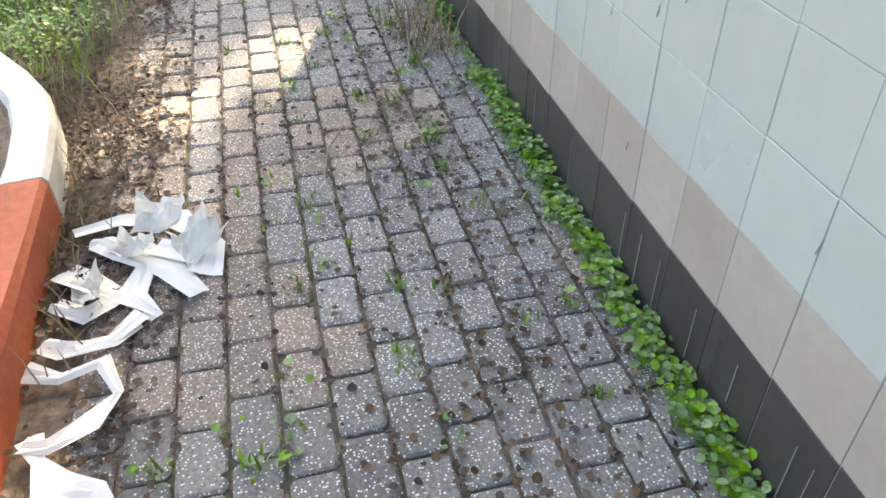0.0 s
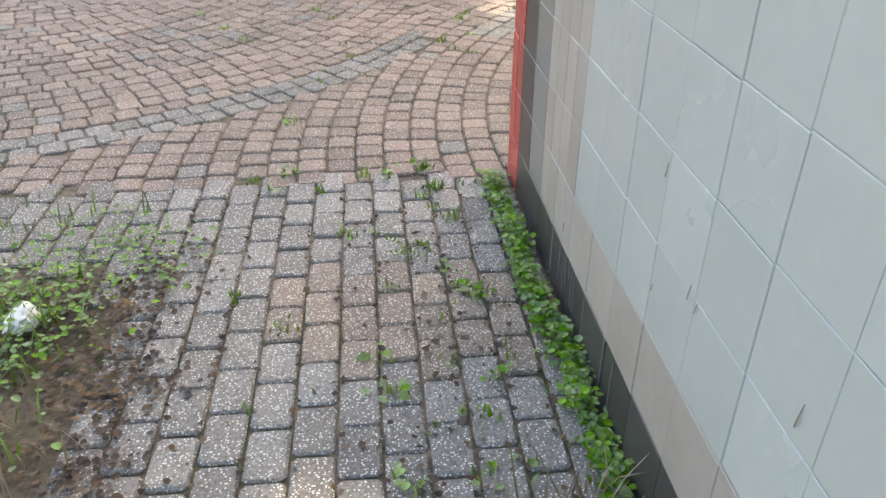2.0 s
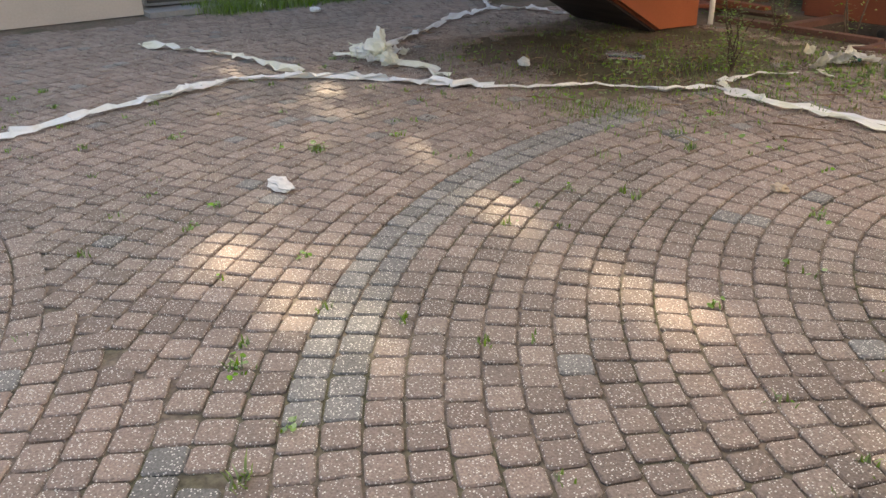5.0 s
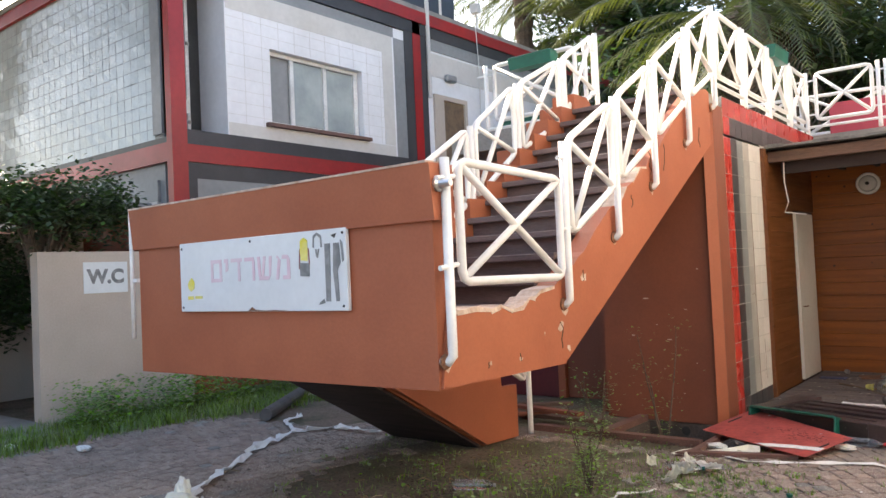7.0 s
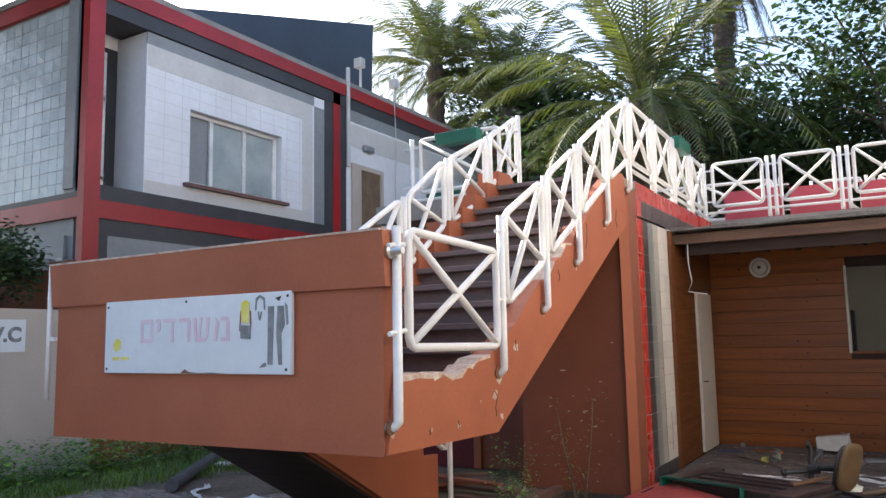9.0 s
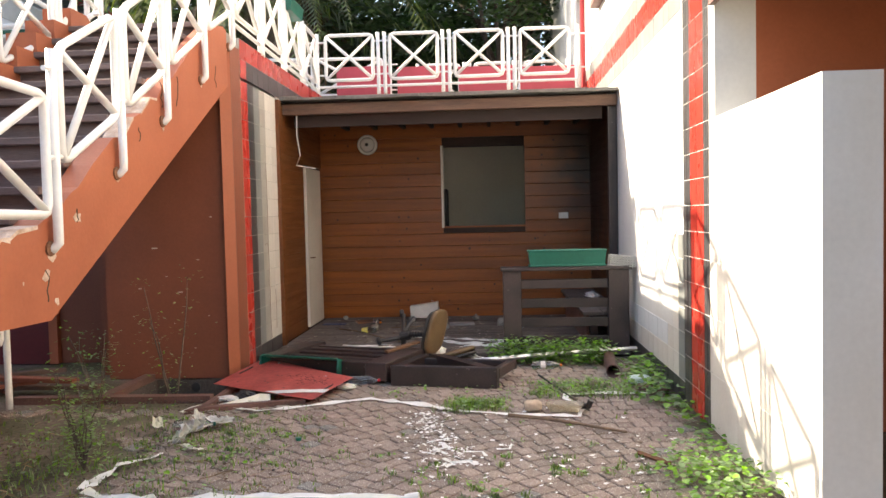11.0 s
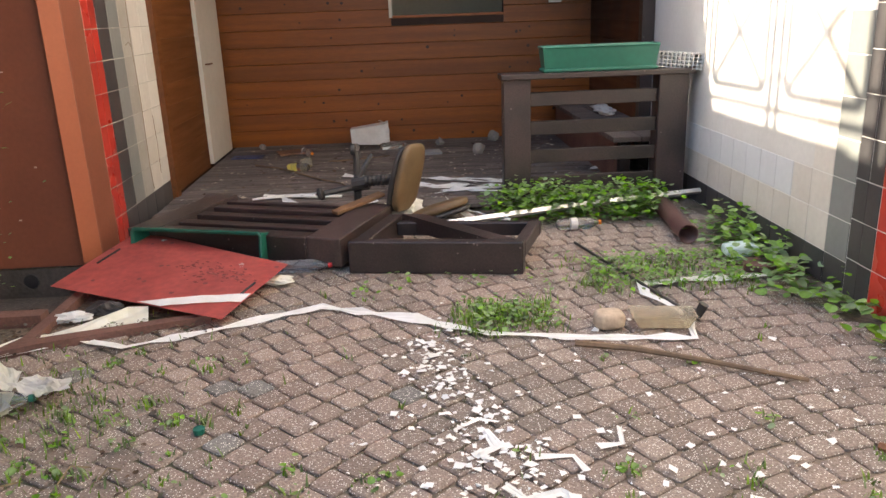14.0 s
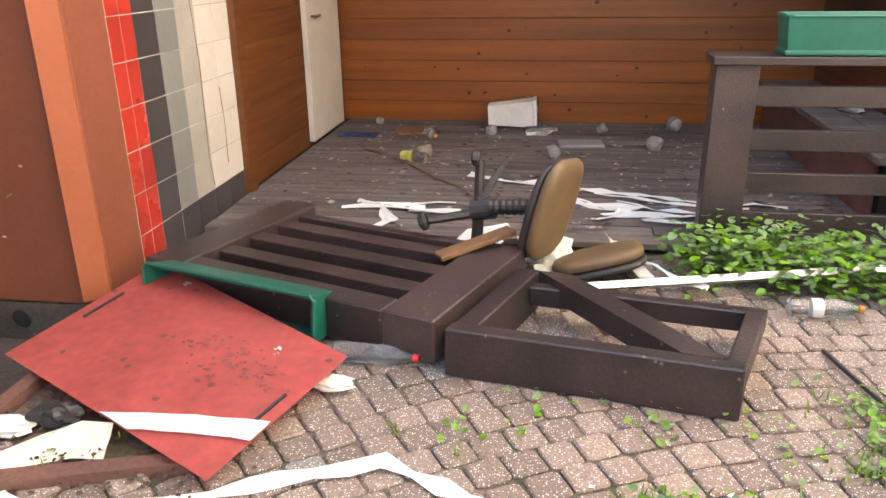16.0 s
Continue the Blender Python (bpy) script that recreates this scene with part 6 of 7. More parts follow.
crumple((-8.2, 5.5, 0.03), (0.12, 0.07, 0.04), M_paper, "scrap of white paper by the grass")
rl = thing("paper_roll", (-0.84, 6.15, 0), "small white paper roll end on the paving", "paper roll")
part("roll", lathe(bmesh.new(), [(0.010, 0), (0.028, 0), (0.028, 0.075), (0.010, 0.075), (0.010, 0)], Matrix.Translation((-0.88, 6.17, 0.029)) @ Matrix.Rotation(radians(80), 4, "Y"), 14, caps=False), M_paper, rl)

# ---- bench and more litter ----
bn = thing("timber_bench", (0.85, 12.0, 0.05), "low timber bench with grey plank top and dark red boarded side", "bench")
for x0, x1 in ((0.64, 0.86), (0.867, 1.10)):
    part("top_plank", boxm(x0, x1, 10.75, 13.44, 0.40, 0.44, bev=0.004), M_deck, bn)
part("side_board", boxm(0.70, 0.73, 10.95, 13.40, 0.05, 0.398), M_sill, bn)
for y0 in (10.9, 12.2, 13.3):
    part("leg", boxm(0.74, 0.82, y0, y0 + 0.08, 0.05, 0.398), M_stain, bn)
single("torn_cloth", crumple_mesh((0.93, 12.2, 0.475), (0.10, 0.34, 0.045)), M_bucket, "dirty white rag lying along the bench top", "rag")


def sheet(c, w, h, yaw, material, label, lift=0.05, n=7, name="paper_sheet"):
    bm = bmesh.new()
    g = []
    ca, sa = math.cos(yaw), math.sin(yaw)
    f1, f2 = rng.uniform(-0.6, 0.6), rng.uniform(-0.6, 0.6)
    for i in range(n + 1):
        row = []
        for j in range(n + 1):
            u, v = i / n * 2 - 1, j / n * 2 - 1
            e = 1 + 0.22 * noise.noise(Vector((u * 2 + c[0], v * 2 + c[1], 1)))
            z = c[2] + lift * (abs(u - f1) * 0.6 * (1 if u > f1 else 0.3) + max(0, v - f2) * 0.8) * (0.6 + 0.5 * noise.noise(Vector((u * 1.5, v * 1.5 + c[0], 3)))) + 0.3 * lift * abs(noise.noise(Vector((u * 4, v * 4, c[1]))))
            row.append(bm.verts.new((c[0] + (u * w * ca - v * h * sa) * 0.5 * e, c[1] + (u * w * sa + v * h * ca) * 0.5 * e, max(0.005, z))))
        g.append(row)
    for i in range(n):
        for j in range(n):
            bm.faces.new((g[i][j], g[i + 1][j], g[i + 1][j + 1], g[i][j + 1]))
    bmesh.ops.solidify(bm, geom=bm.faces[:], thickness=0.001)
    return single(name, bm, material, label, "paper", "crumpled sheets")


for x, y, w, h, a in ((4.22, 0.82, 0.14, 0.09, 1.3), (4.36, 0.93, 0.13, 0.09, 2.2), (4.50, 0.66, 0.14, 0.08, 0.2), (4.33, 0.75, 0.13, 0.07, 0.9)):
    sheet((x, y, 0.02), w, h, a, M_paper, "folded white paper sheet by the kerb", 0.09)
for cx, cy, cnt, sx, sy in ((-5.25, 4.76, 15, 0.16, 0.1), (-2.6, 7.55, 12, 0.16, 0.16)):
    for i in range(cnt):
        sheet((cx + rng.gauss(0, sx), cy + rng.gauss(0, sy), 0.015 + 0.012 * (i % 4)), rng.uniform(0.10, 0.2), rng.uniform(0.05, 0.11), rng.uniform(0, 6.28), M_paper_y if i % 3 else M_paper, "torn crumpled paper sheet on the ground", rng.uniform(0.04, 0.11))
for x, y, z, r in ((-5.28, 4.78, 0.07, (0.20, 0.14, 0.12)), (-5.42, 4.68, 0.05, (0.14, 0.10, 0.08)), (-5.08, 4.78, 0.04, (0.13, 0.09, 0.06)), (-5.33, 4.84, 0.16, (0.07, 0.06, 0.12))):
    crumple((x, y, z), r, M_paper_y, "crumpled heap of yellowed paper on the paving")
for pts in ([(-2.15, 10.95), (-1.95, 10.9), (-1.75, 10.95), (-1.55, 10.98)], [(-1.98, 10.92), (-1.93, 10.75), (-1.85, 10.62)], [(-1.9, 10.85), (-1.65, 10.78), (-1.5, 10.8)], [(-0.75, 10.75), (-0.5, 10.9), (-0.25, 10.85), (-0.5, 10.75), (-0.2, 10.72)], [(-0.62, 11.1), (-0.4, 10.95), (-0.1, 10.9), (-0.35, 10.82)], [(-0.75, 11.25), (-0.35, 11.1), (0.1, 11.0)], [(-1.35, 10.55), (-1.25, 10.35), (-1.3, 10.15)], [(-0.7, 10.25), (-0.5, 10.1), (-0.42, 9.92), (-0.3, 9.85)]):
    strip(pts, 0.06, M_paper, "narrow white paper strip tangled on the deck", 0.03, 0.058)
for x, y, w, h, a in ((-1.05, 10.35, 0.2, 0.14, 1.1), (-0.62, 10.15, 0.2, 0.14, 2.0), (-0.95, 9.95, 0.16, 0.14, 0.7)):
    sheet((x, y, 0.065), w, h, a, M_paper_y, "crumpled yellowed paper sheet on the deck", 0.08)
yc = thing("yellow_cup", (-1.95, 12.05, 0.05), "small clear cup with yellow residue on the deck", "cup")
part("cup", lathe(bmesh.new(), [(0.0001, 0), (0.04, 0), (0.05, 0.1), (0.046, 0.1), (0.037, 0.006), (0.0001, 0.006)], Matrix.Translation((-1.98, 12.05, 0.10)) @ Matrix.Rotation(radians(80), 4, "Y"), 12), M_film, yc, smooth=True)
part("residue", cushion(Matrix.Translation((-2.06, 12.04, 0.08)), 0.05, 0.045, 0.03), M_yellow, yc, smooth=True)
single("twig", tube(bmesh.new(), [(-2.45, 12.3, 0.06), (-2.2, 12.1, 0.062), (-2.0, 11.85, 0.06), (-1.75, 11.5, 0.062), (-1.55, 11.3, 0.06), (-1.45, 11.05, 0.07)], 0.012, 5, r2=0.005), M_stick, "bent bare twig lying on the deck", "twig", "twigs")
single("twig", tube(bmesh.new(), [(-1.75, 12.35, 0.06), (-1.4, 12.4, 0.062), (-1.15, 12.55, 0.06)], 0.008, 5, r2=0.004), M_stick, "thin pale twig lying on the deck", "twig", "twigs")
single("twig", tube(bmesh.new(), [(3.75, 1.40, 0.012), (3.9, 1.33, 0.016), (4.05, 1.30, 0.012), (4.25, 1.31, 0.014)], 0.004, 5, r2=0.002), M_dry, "thin curved dry twig on the paving", "twig", "twigs")
for i in range(9):
    x, y, a, L = rng.uniform(-5.2, -1.6), rng.uniform(4.6, 7.8), rng.uniform(0, 6.28), rng.uniform(0.15, 0.45)
    single("twig", tube(bmesh.new(), [(x + math.cos(a) * L * k / 3 + rng.uniform(-0.02, 0.02), y + math.sin(a) * L * k / 3, 0.012 + 0.006 * (k % 2)) for k in range(4)], 0.006, 5, r2=0.003), M_stick, "dry twig on the ground", "twig", "twigs")
bm = bmesh.new()
for i in range(900):
    x, y = rng.uniform(-2.8, 0.6), rng.gauss(11.9, 0.9)
    if y > 13.4 or y < 10.5:
        continue
    s, a, z = rng.uniform(0.006, 0.03), rng.uniform(0, 6.28), rng.uniform(0.054, 0.062)
    bm.faces.new([bm.verts.new((x + s * math.cos(a + k) * rng.uniform(0.4, 1.3), y + s * math.sin(a + k) * rng.uniform(0.4, 1.3), z + rng.uniform(0, 0.012))) for k in (0, 1.4, 2.9, 4.4)])
single("deck_scraps", bm, mat("grey_scraps", (0.35, 0.31, 0.26), (0.12, 0.09, 0.07), 0.9, 8, 40, 0.3, 0.2, rnd="isl", rnd_amt=0.6, mix=(0.45, 0.55)), "small pale and brown scraps scattered over the deck", "litter", kind="stuff")
# runs and hairline marks on the tiled wall
bm = bmesh.new()
for i in range(34):
    x, h = rng.uniform(1.6, 6.4), rng.uniform(0.05, 0.19)
    box(bm, x, x + rng.uniform(0.0012, 0.003), 1.9988, 2.0003, rng.uniform(0.02, 0.2 - h if h < 0.18 else 0.021), 0.198)
tagged(part("lime_runs", bm, M_tile_grey, wall_alley, "thin pale runs down the black skirting"), kind="stuff")
bm = bmesh.new()
for i in range(16):
    x, z, h = rng.uniform(2.0, 6.6), rng.uniform(0.22, 0.8), rng.uniform(0.015, 0.05)
    prism(bm, [(x, z), (x + 0.0025, z), (x + 0.006, z + h * 0.6), (x + 0.008, z + h), (x + 0.004, z + h * 0.6)], "y", 1.9988, 2.0003)
tagged(part("hairline_marks", bm, mat("tile_marks", (0.30, 0.27, 0.22), None, 0.8), wall_alley, "fine dark scratches on the pale tiles"), kind="stuff")


# torn paper shreds
bm = bmesh.new()
for i in range(520):
    if i < 300:
        t = rng.random()
        x, y = -0.95 + 0.28 * t + rng.gauss(0, 0.10), 8.15 - 1.35 * t + rng.gauss(0, 0.1)
    else:
        x, y = rng.gauss(-0.2, 0.6), rng.gauss(6.9, 0.55)
    if x > 1.05:
        continue
    s, a, z = rng.uniform(0.006, 0.022) * (1.6 if rng.random() < 0.1 else 1), rng.uniform(0, 6.28), rng.uniform(0.004, 0.012)
    bm.faces.new([bm.verts.new((x + s * math.cos(a + k) * rng.uniform(0.5, 1.2), y + s * math.sin(a + k) * rng.uniform(0.5, 1.2), z + rng.uniform(0, 0.01))) for k in (0, 1.4, 2.9, 4.4)])
single("paper_shreds", bm, M_paper, "scattered torn white paper shreds on the paving", "paper shreds", kind="stuff")
for x, y, a in ((-0.8, 7.1, 0.5), (-0.45, 6.98, 1.9), (-0.68, 7.3, 2.6), (-0.7, 6.75, 1.0), (-0.38, 7.1, 0.2), (-0.5, 6.8, 2.2)):
    strip([(x, y), (x + 0.09 * math.cos(a), y + 0.09 * math.sin(a)), (x + 0.17 * math.cos(a + 0.7), y + 0.17 * math.sin(a + 0.7))], 0.05, M_paper, "torn curl of white paper on the paving", 0.02)


# ---- planting ----
def blades(spots, material, name, label, h=(0.04, 0.10), n=(8, 18), spread=0.04, w=0.004, cat="grass"):
    vs, fs = [], []
    for x, y, k in spots:
        for _ in range(int(rng.randint(*n) * k)):
            a, L = rng.uniform(0, 6.28), rng.uniform(*h) * (0.6 + 0.4 * k)
            px, py = x + rng.gauss(0, spread), y + rng.gauss(0, spread)
            lean = rng.uniform(0.2, 0.9) * L
            dx, dy = math.cos(a), math.sin(a)
            i = len(vs)
            vs += [(px - dy * w, py + dx * w, 0), (px + dy * w, py - dx * w, 0), (px + dx * lean * 0.4 + dy * w * 0.7, py + dy * lean * 0.4 - dx * w * 0.7, L * 0.6), (px + dx * lean * 0.4 - dy * w * 0.7, py + dy * lean * 0.4 + dx * w * 0.7, L * 0.6), (px + dx * lean, py + dy * lean, L)]
            fs += [(i, i + 1, i + 2, i + 3), (i + 3, i + 2, i + 4)]
    me = bpy.data.meshes.new(name)
    me.from_pydata(vs, [], fs)
    return tagged(linked(name, me, material, None), label, cat, kind="stuff")


def leaves(spots, material, name, label, size=(0.02, 0.05), n=(10, 20), spread=0.06, h=0.12, cat="weeds"):
    vs, fs = [], []
    for x, y, k in spots:
        for _ in range(int(rng.randint(*n) * k)):
            a, s, tl = rng.uniform(0, 6.28), rng.uniform(*size), rng.uniform(-0.3, 0.7)
            c = Vector((x + rng.gauss(0, spread), y + rng.gauss(0, spread), rng.uniform(0.01, h * k)))
            d = Vector((math.cos(a), math.sin(a), tl)).normalized()
            sd = Vector((-math.sin(a), math.cos(a), rng.uniform(-0.3, 0.3)))
            i = len(vs)
            for u, v in ((0, 0), (0.12, 0.34), (0.45, 0.48), (0.8, 0.34), (1, 0), (0.8, -0.34), (0.45, -0.48), (0.12, -0.34)):
                p = c + d * s * u + sd * s * v + Vector((0, 0, -0.25 * s * u * u + 0.15 * s * abs(v)))
                vs.append((p.x, p.y, max(0.003, p.z)))
            fs += [(i, i + 1, i + 2, i + 3, i + 4), (i, i + 4, i + 5, i + 6, i + 7)]
    me = bpy.data.meshes.new(name)
    me.from_pydata(vs, [], fs)
    return tagged(linked(name, me, material, None), label, cat, kind="stuff")


U = rng.uniform
spots = []
x = 1.2
while x < 6.4:
    spots.append((x, 1.975 - U(0, 0.03) - (0.04 if x < 2.2 else 0), U(0.5, 1.2) * (0.2 if 2.95 < x < 3.5 else 1)))
    x += 0.045
leaves(spots, M_leaf, "wall_weeds", "low bright green weeds along the tiled wall", (0.012, 0.027), (48, 70), 0.018, 0.075)
tufts = [(2.0, 1.75, 1.0), (1.25, 1.68, 1.2), (1.12, 1.5, 0.8), (1.1, 1.4, 0.8), (1.08, 1.1, 0.8), (1.13, 0.95, 0.6), (1.06, 1.65, 1.0), (1.5, 1.72, 1.0), (2.9, 1.72, 0.9), (3.3, 1.75, 0.9), (3.6, 1.6, 0.8), (3.9, 1.68, 0.8), (-0.75, 1.9, 1.2), (-3.2, 3.24, 1.4), (-1.9, 4.98, 1.3), (-0.9, 4.7, 0.9)]
for _ in range(110):
    tufts.append((U(1.2, 5.2), min(1.93, rng.gauss(1.55, 0.3)), U(0.15, 0.6)))
for _ in range(260):
    tufts.append((U(-6, 1.0), U(0.2, 9.0), U(0.15, 0.6)))
for _ in range(90):
    tufts.append((U(-0.9, 1.0), U(5.0, 7.0), U(0.3, 1.0)))
for _ in range(70):
    tufts.append((U(-3.0, -1.6), U(6.8, 8.0), U(0.2, 0.8)))
blades(tufts, M_grass, "joint_grass", "small grass tufts growing in the paving joints", (0.018, 0.05), (14, 28), 0.018, 0.0045)
leaves([p for p in tufts if p[0] < 1.15][::2] + [p for p in tufts if p[0] > 1.15][::3], M_leaf, "joint_weeds", "small leafy weeds growing in the paving joints", (0.012, 0.030), (8, 16), 0.028, 0.05)
blades([(rng.gauss(-3.4, 1.0), rng.gauss(6.5, 0.85), U(0.4, 1.2)) for _ in range(420)] + [(rng.gauss(-2.55, 0.35), rng.gauss(7.3, 0.4), U(0.4, 1.0)) for _ in range(90)] + [(rng.gauss(-2.9, 0.25), rng.gauss(5.15, 0.18), U(0.5, 1.2)) for _ in range(60)], M_grass, "soil_grass", "sparse grass and weeds on bare soil under the stair", (0.02, 0.06), (5, 12), 0.07, 0.0035)
leaves([(rng.gauss(-3.3, 0.8), rng.gauss(6.6, 0.7), U(0.3, 0.9)) for _ in range(90)], M_leaf, "soil_weeds", "small broad weeds on bare soil under the stair", (0.015, 0.04), (6, 14), 0.08, 0.10)
lawn = []
for _ in range(1500):
    y = U(4.4, 12)
    x = -9.9 + U(0, 1.2) + max(0, (y - 6.5) * 0.35) * U(0.1, 1)
    lawn.append((x, y, U(0.5, 1.3)))
blades(lawn, M_grass, "lawn_strip", "bright green grass strip along the far walls", (0.05, 0.16), (10, 18), 0.08, 0.006)
leaves([(-9.85 + U(0, 0.7), U(6.0, 11), U(0.5, 1.4)) for _ in range(120)], M_leaf, "far_weeds", "leafy weeds against the far walls", (0.03, 0.06), (44, 70), 0.13, 0.42)
leaves([(0.0 + U(-0.35, 0.85), 10.12 + U(-0.2, 0.22), U(0.6, 1.2)) for _ in range(70)] + [(-0.2, 10.2, 1), (0.7, 10.15, 1.0)], M_leaf, "fence_weeds", "broad green weeds at the foot of the fence", (0.026, 0.052), (22, 38), 0.08, 0.22)
leaves([(1.0 + U(-0.12, 0.1), U(8.3, 9.6), U(0.5, 1.1)) for _ in range(34)], M_leaf, "wall_leaf_weeds", "large leaved weeds at the foot of the white wall", (0.035, 0.068), (10, 18), 0.07, 0.2)
leaves([(0.92 + U(-0.22, 0.15), U(6.0, 7.05), U(0.5, 1.1)) for _ in range(30)], M_leaf, "sunny_weeds", "bright leafy weeds by the sunlit wall", (0.022, 0.045), (22, 36), 0.09, 0.18)
leaves([(1.05 + U(-0.08, 0.06), U(7.1, 8.4), U(0.4, 0.8)) for _ in range(26)], M_leaf, "stripe_weeds", "small weeds under the tile stripe", (0.03, 0.07), (6, 12), 0.05, 0.14)
blades([(0.3 + U(-0.4, 0.6), 8.75 + U(-0.25, 0.3), U(0.3, 0.7)) for _ in range(30)] + [(-0.55 + U(-0.2, 0.25), 8.25 + U(-0.12, 0.2), U(0.5, 1)) for _ in range(30)], M_grass, "yard_grass", "grass patches among the paving near the shed", (0.03, 0.075), (18, 34), 0.05, 0.004)
leaves([(0.3 + U(-0.3, 0.6), 8.8 + U(-0.22, 0.28), U(0.3, 0.9)) for _ in range(90)] + [(-0.5 + U(-0.2, 0.2), 8.25 + U(-0.1, 0.2), U(0.3, 0.9)) for _ in range(34)] + [(-0.55 + U(-0.7, 0.7), 8.85 + U(-0.15, 0.1), U(0.2, 0.5)) for _ in range(14)], M_leaf, "yard_weeds", "small broad weeds among the paving near the shed", (0.013, 0.032), (14, 26), 0.05, 0.09)
# passage verge
blades([(U(3.1, 6.0), U(-1.4, 0.30), U(0.4, 1.1)) for _ in range(420)], M_grass, "bed_grass", "rough grass on the raised bed behind the kerb", (0.04, 0.14), (6, 12), 0.06, 0.004).location.z = 0.09
leaves([(U(4.0, 6.0), U(0.1, 0.36), U(0.5, 1.0)) for _ in range(120)], M_deadleaf, "bed_leaves", "dry leaves on the raised bed behind the kerb", (0.012, 0.03), (5, 11), 0.05, 0.014, "leaf litter").location.z = 0.11
blades([(U(1.8, 3.2), U(-1.6, 0.5), U(0.4, 1.2)) for _ in range(420)] + [(U(1.15, 1.9), U(-0.7, 0.6), U(0.2, 0.5)) for _ in range(40)], M_grass, "verge_grass", "rough grass on the verge of the passage", (0.04, 0.14), (6, 12), 0.06, 0.004)
leaves([(U(1.75, 2.9), U(-0.5, 0.55), U(0.4, 1.0)) for _ in range(210)] + [(rng.gauss(1.72, 0.13), rng.gauss(0.5, 0.16), U(0.2, 0.6)) for _ in range(40)], M_leaf, "verge_weeds", "green trailing weeds beside the passage", (0.010, 0.026), (18, 34), 0.07, 0.11)
blades([(3.05 + rng.gauss(0, 0.13), 1.82 + rng.gauss(0, 0.05), 1.0) for _ in range(14)] + [(U(2.6, 4.8), U(0.3, 0.7), 0.5) for _ in range(60)], M_dry, "dry_stalks", "dry brown stalks by the tiled wall", (0.06, 0.22), (8, 16), 0.06, 0.0025, "stalks")
lv = [(U(1.8, 3.4), U(0.15, 0.72), U(0.7, 1.3)) for _ in range(200)] + [(U(-2.95, -1.85), U(8.3, 9.2), U(0.8, 1.4)) for _ in range(110)] + [(U(-3.9, -2.7), U(8.2, 8.6), 1.0) for _ in range(50)] + [(U(1.6, 6.0), 0.62 + abs(rng.gauss(0, 0.12)), U(0.5, 1.2)) for _ in range(260)] + [(U(2.6, 5.9), rng.gauss(1.55, 0.22), U(0.3, 0.8)) for _ in range(160)] + [(rng.gauss(-3.9, 0.85), rng.gauss(6.3, 0.75), U(0.6, 1.2)) for _ in range(420)] + [(rng.gauss(-5.2, 0.3), rng.gauss(4.7, 0.2), 0.8) for _ in range(40)] + [(U(3.2, 4.6), U(0.45, 0.75), 1.2) for _ in range(120)]
leaves([p for p in lv if p[1] < 1.9 or p[0] < 0], M_deadleaf, "dead_leaves", "dry brown leaf litter on the ground", (0.010, 0.026), (5, 11), 0.06, 0.014, "leaf litter")
leaves([(U(-2.8, 1.0), U(11, 13.4), 0.5) for _ in range(60)], M_deadleaf, "deck_litter", "small scattered litter on the deck", (0.015, 0.05), (2, 6), 0.08, 0.0, "litter").location.z = 0.052


bm = bmesh.new()
for i in range(1500):
    x = rng.uniform(1.2, 5.4) if i % 3 else rng.uniform(3.4, 5.6)
    y = 1.945 - 0.1125 * (rng.randrange(12) + 0.5) + rng.gauss(0, 0.008) if rng.random() < 0.65 else min(1.95, rng.gauss(1.7, 0.16))
    if y < 0.6:
        continue
    s, a = rng.uniform(0.005, 0.016), rng.uniform(0, 6.28)
    bm.faces.new([bm.verts.new((x + s * math.cos(a + k) * rng.uniform(0.4, 1.3), y + s * math.sin(a + k) * rng.uniform(0.4, 1.3), rng.uniform(0.004, 0.016))) for k in (0, 1.4, 2.9, 4.4)])
single("leaf_crumbs", bm, M_deadleaf, "dark leaf crumbs caught in the paving joints", "leaf litter", kind="stuff")


def shrub(base, h, n, material, label, lean=0.1):
    t = thing("sapling", base, label, "shrub", "thin saplings")
    vs, fs = [], []
    for i in range(n):
        a = U(0, 6.28)
        p = [Vector(base)]
        L = h * U(0.6, 1)
        for k in range(1, 6):
            p.append(Vector(base) + Vector((math.cos(a) * lean * k / 5 * L * 2 + U(-0.02, 0.02), math.sin(a) * lean * k / 5 * L * 2 + U(-0.02, 0.02), L * k / 5)))
        part("stem", tube(bmesh.new(), p, 0.009 * h, 5, r2=0.003), M_bark, t)
        for q in p[1:]:
            for _ in range(13):
                c = q + Vector((rng.gauss(0, 0.07), rng.gauss(0, 0.07), rng.gauss(0, 0.06)))
                b, s = U(0, 6.28), U(0.025, 0.05)
                d, sd = Vector((math.cos(b), math.sin(b), U(-0.4, 0.5))), Vector((-math.sin(b), math.cos(b), 0))
                j = len(vs)
                vs += [c, c + d * s * 0.5 + sd * s * 0.25, c + d * s, c + d * s * 0.5 - sd * s * 0.25]
                fs.append((j, j + 1, j + 2, j + 3))
    me = bpy.data.meshes.new("foliage")
    me.from_pydata([tuple(v) for v in vs], [], fs)
    tagged(linked("foliage", me, material, t), kind="stuff")


shrub((-3.0, 6.75, 0), 0.66, 9, M_leaf, "thin straggly sapling in the bare soil", 0.12)
shrub((-3.75, 8.35, 0), 0.7, 5, M_leaf, "small sapling at the edge of the pit", 0.15)
shrub((-3.35, 8.95, -0.2), 1.25, 3, M_leaf, "thin sapling against the terracotta wall", 0.10)


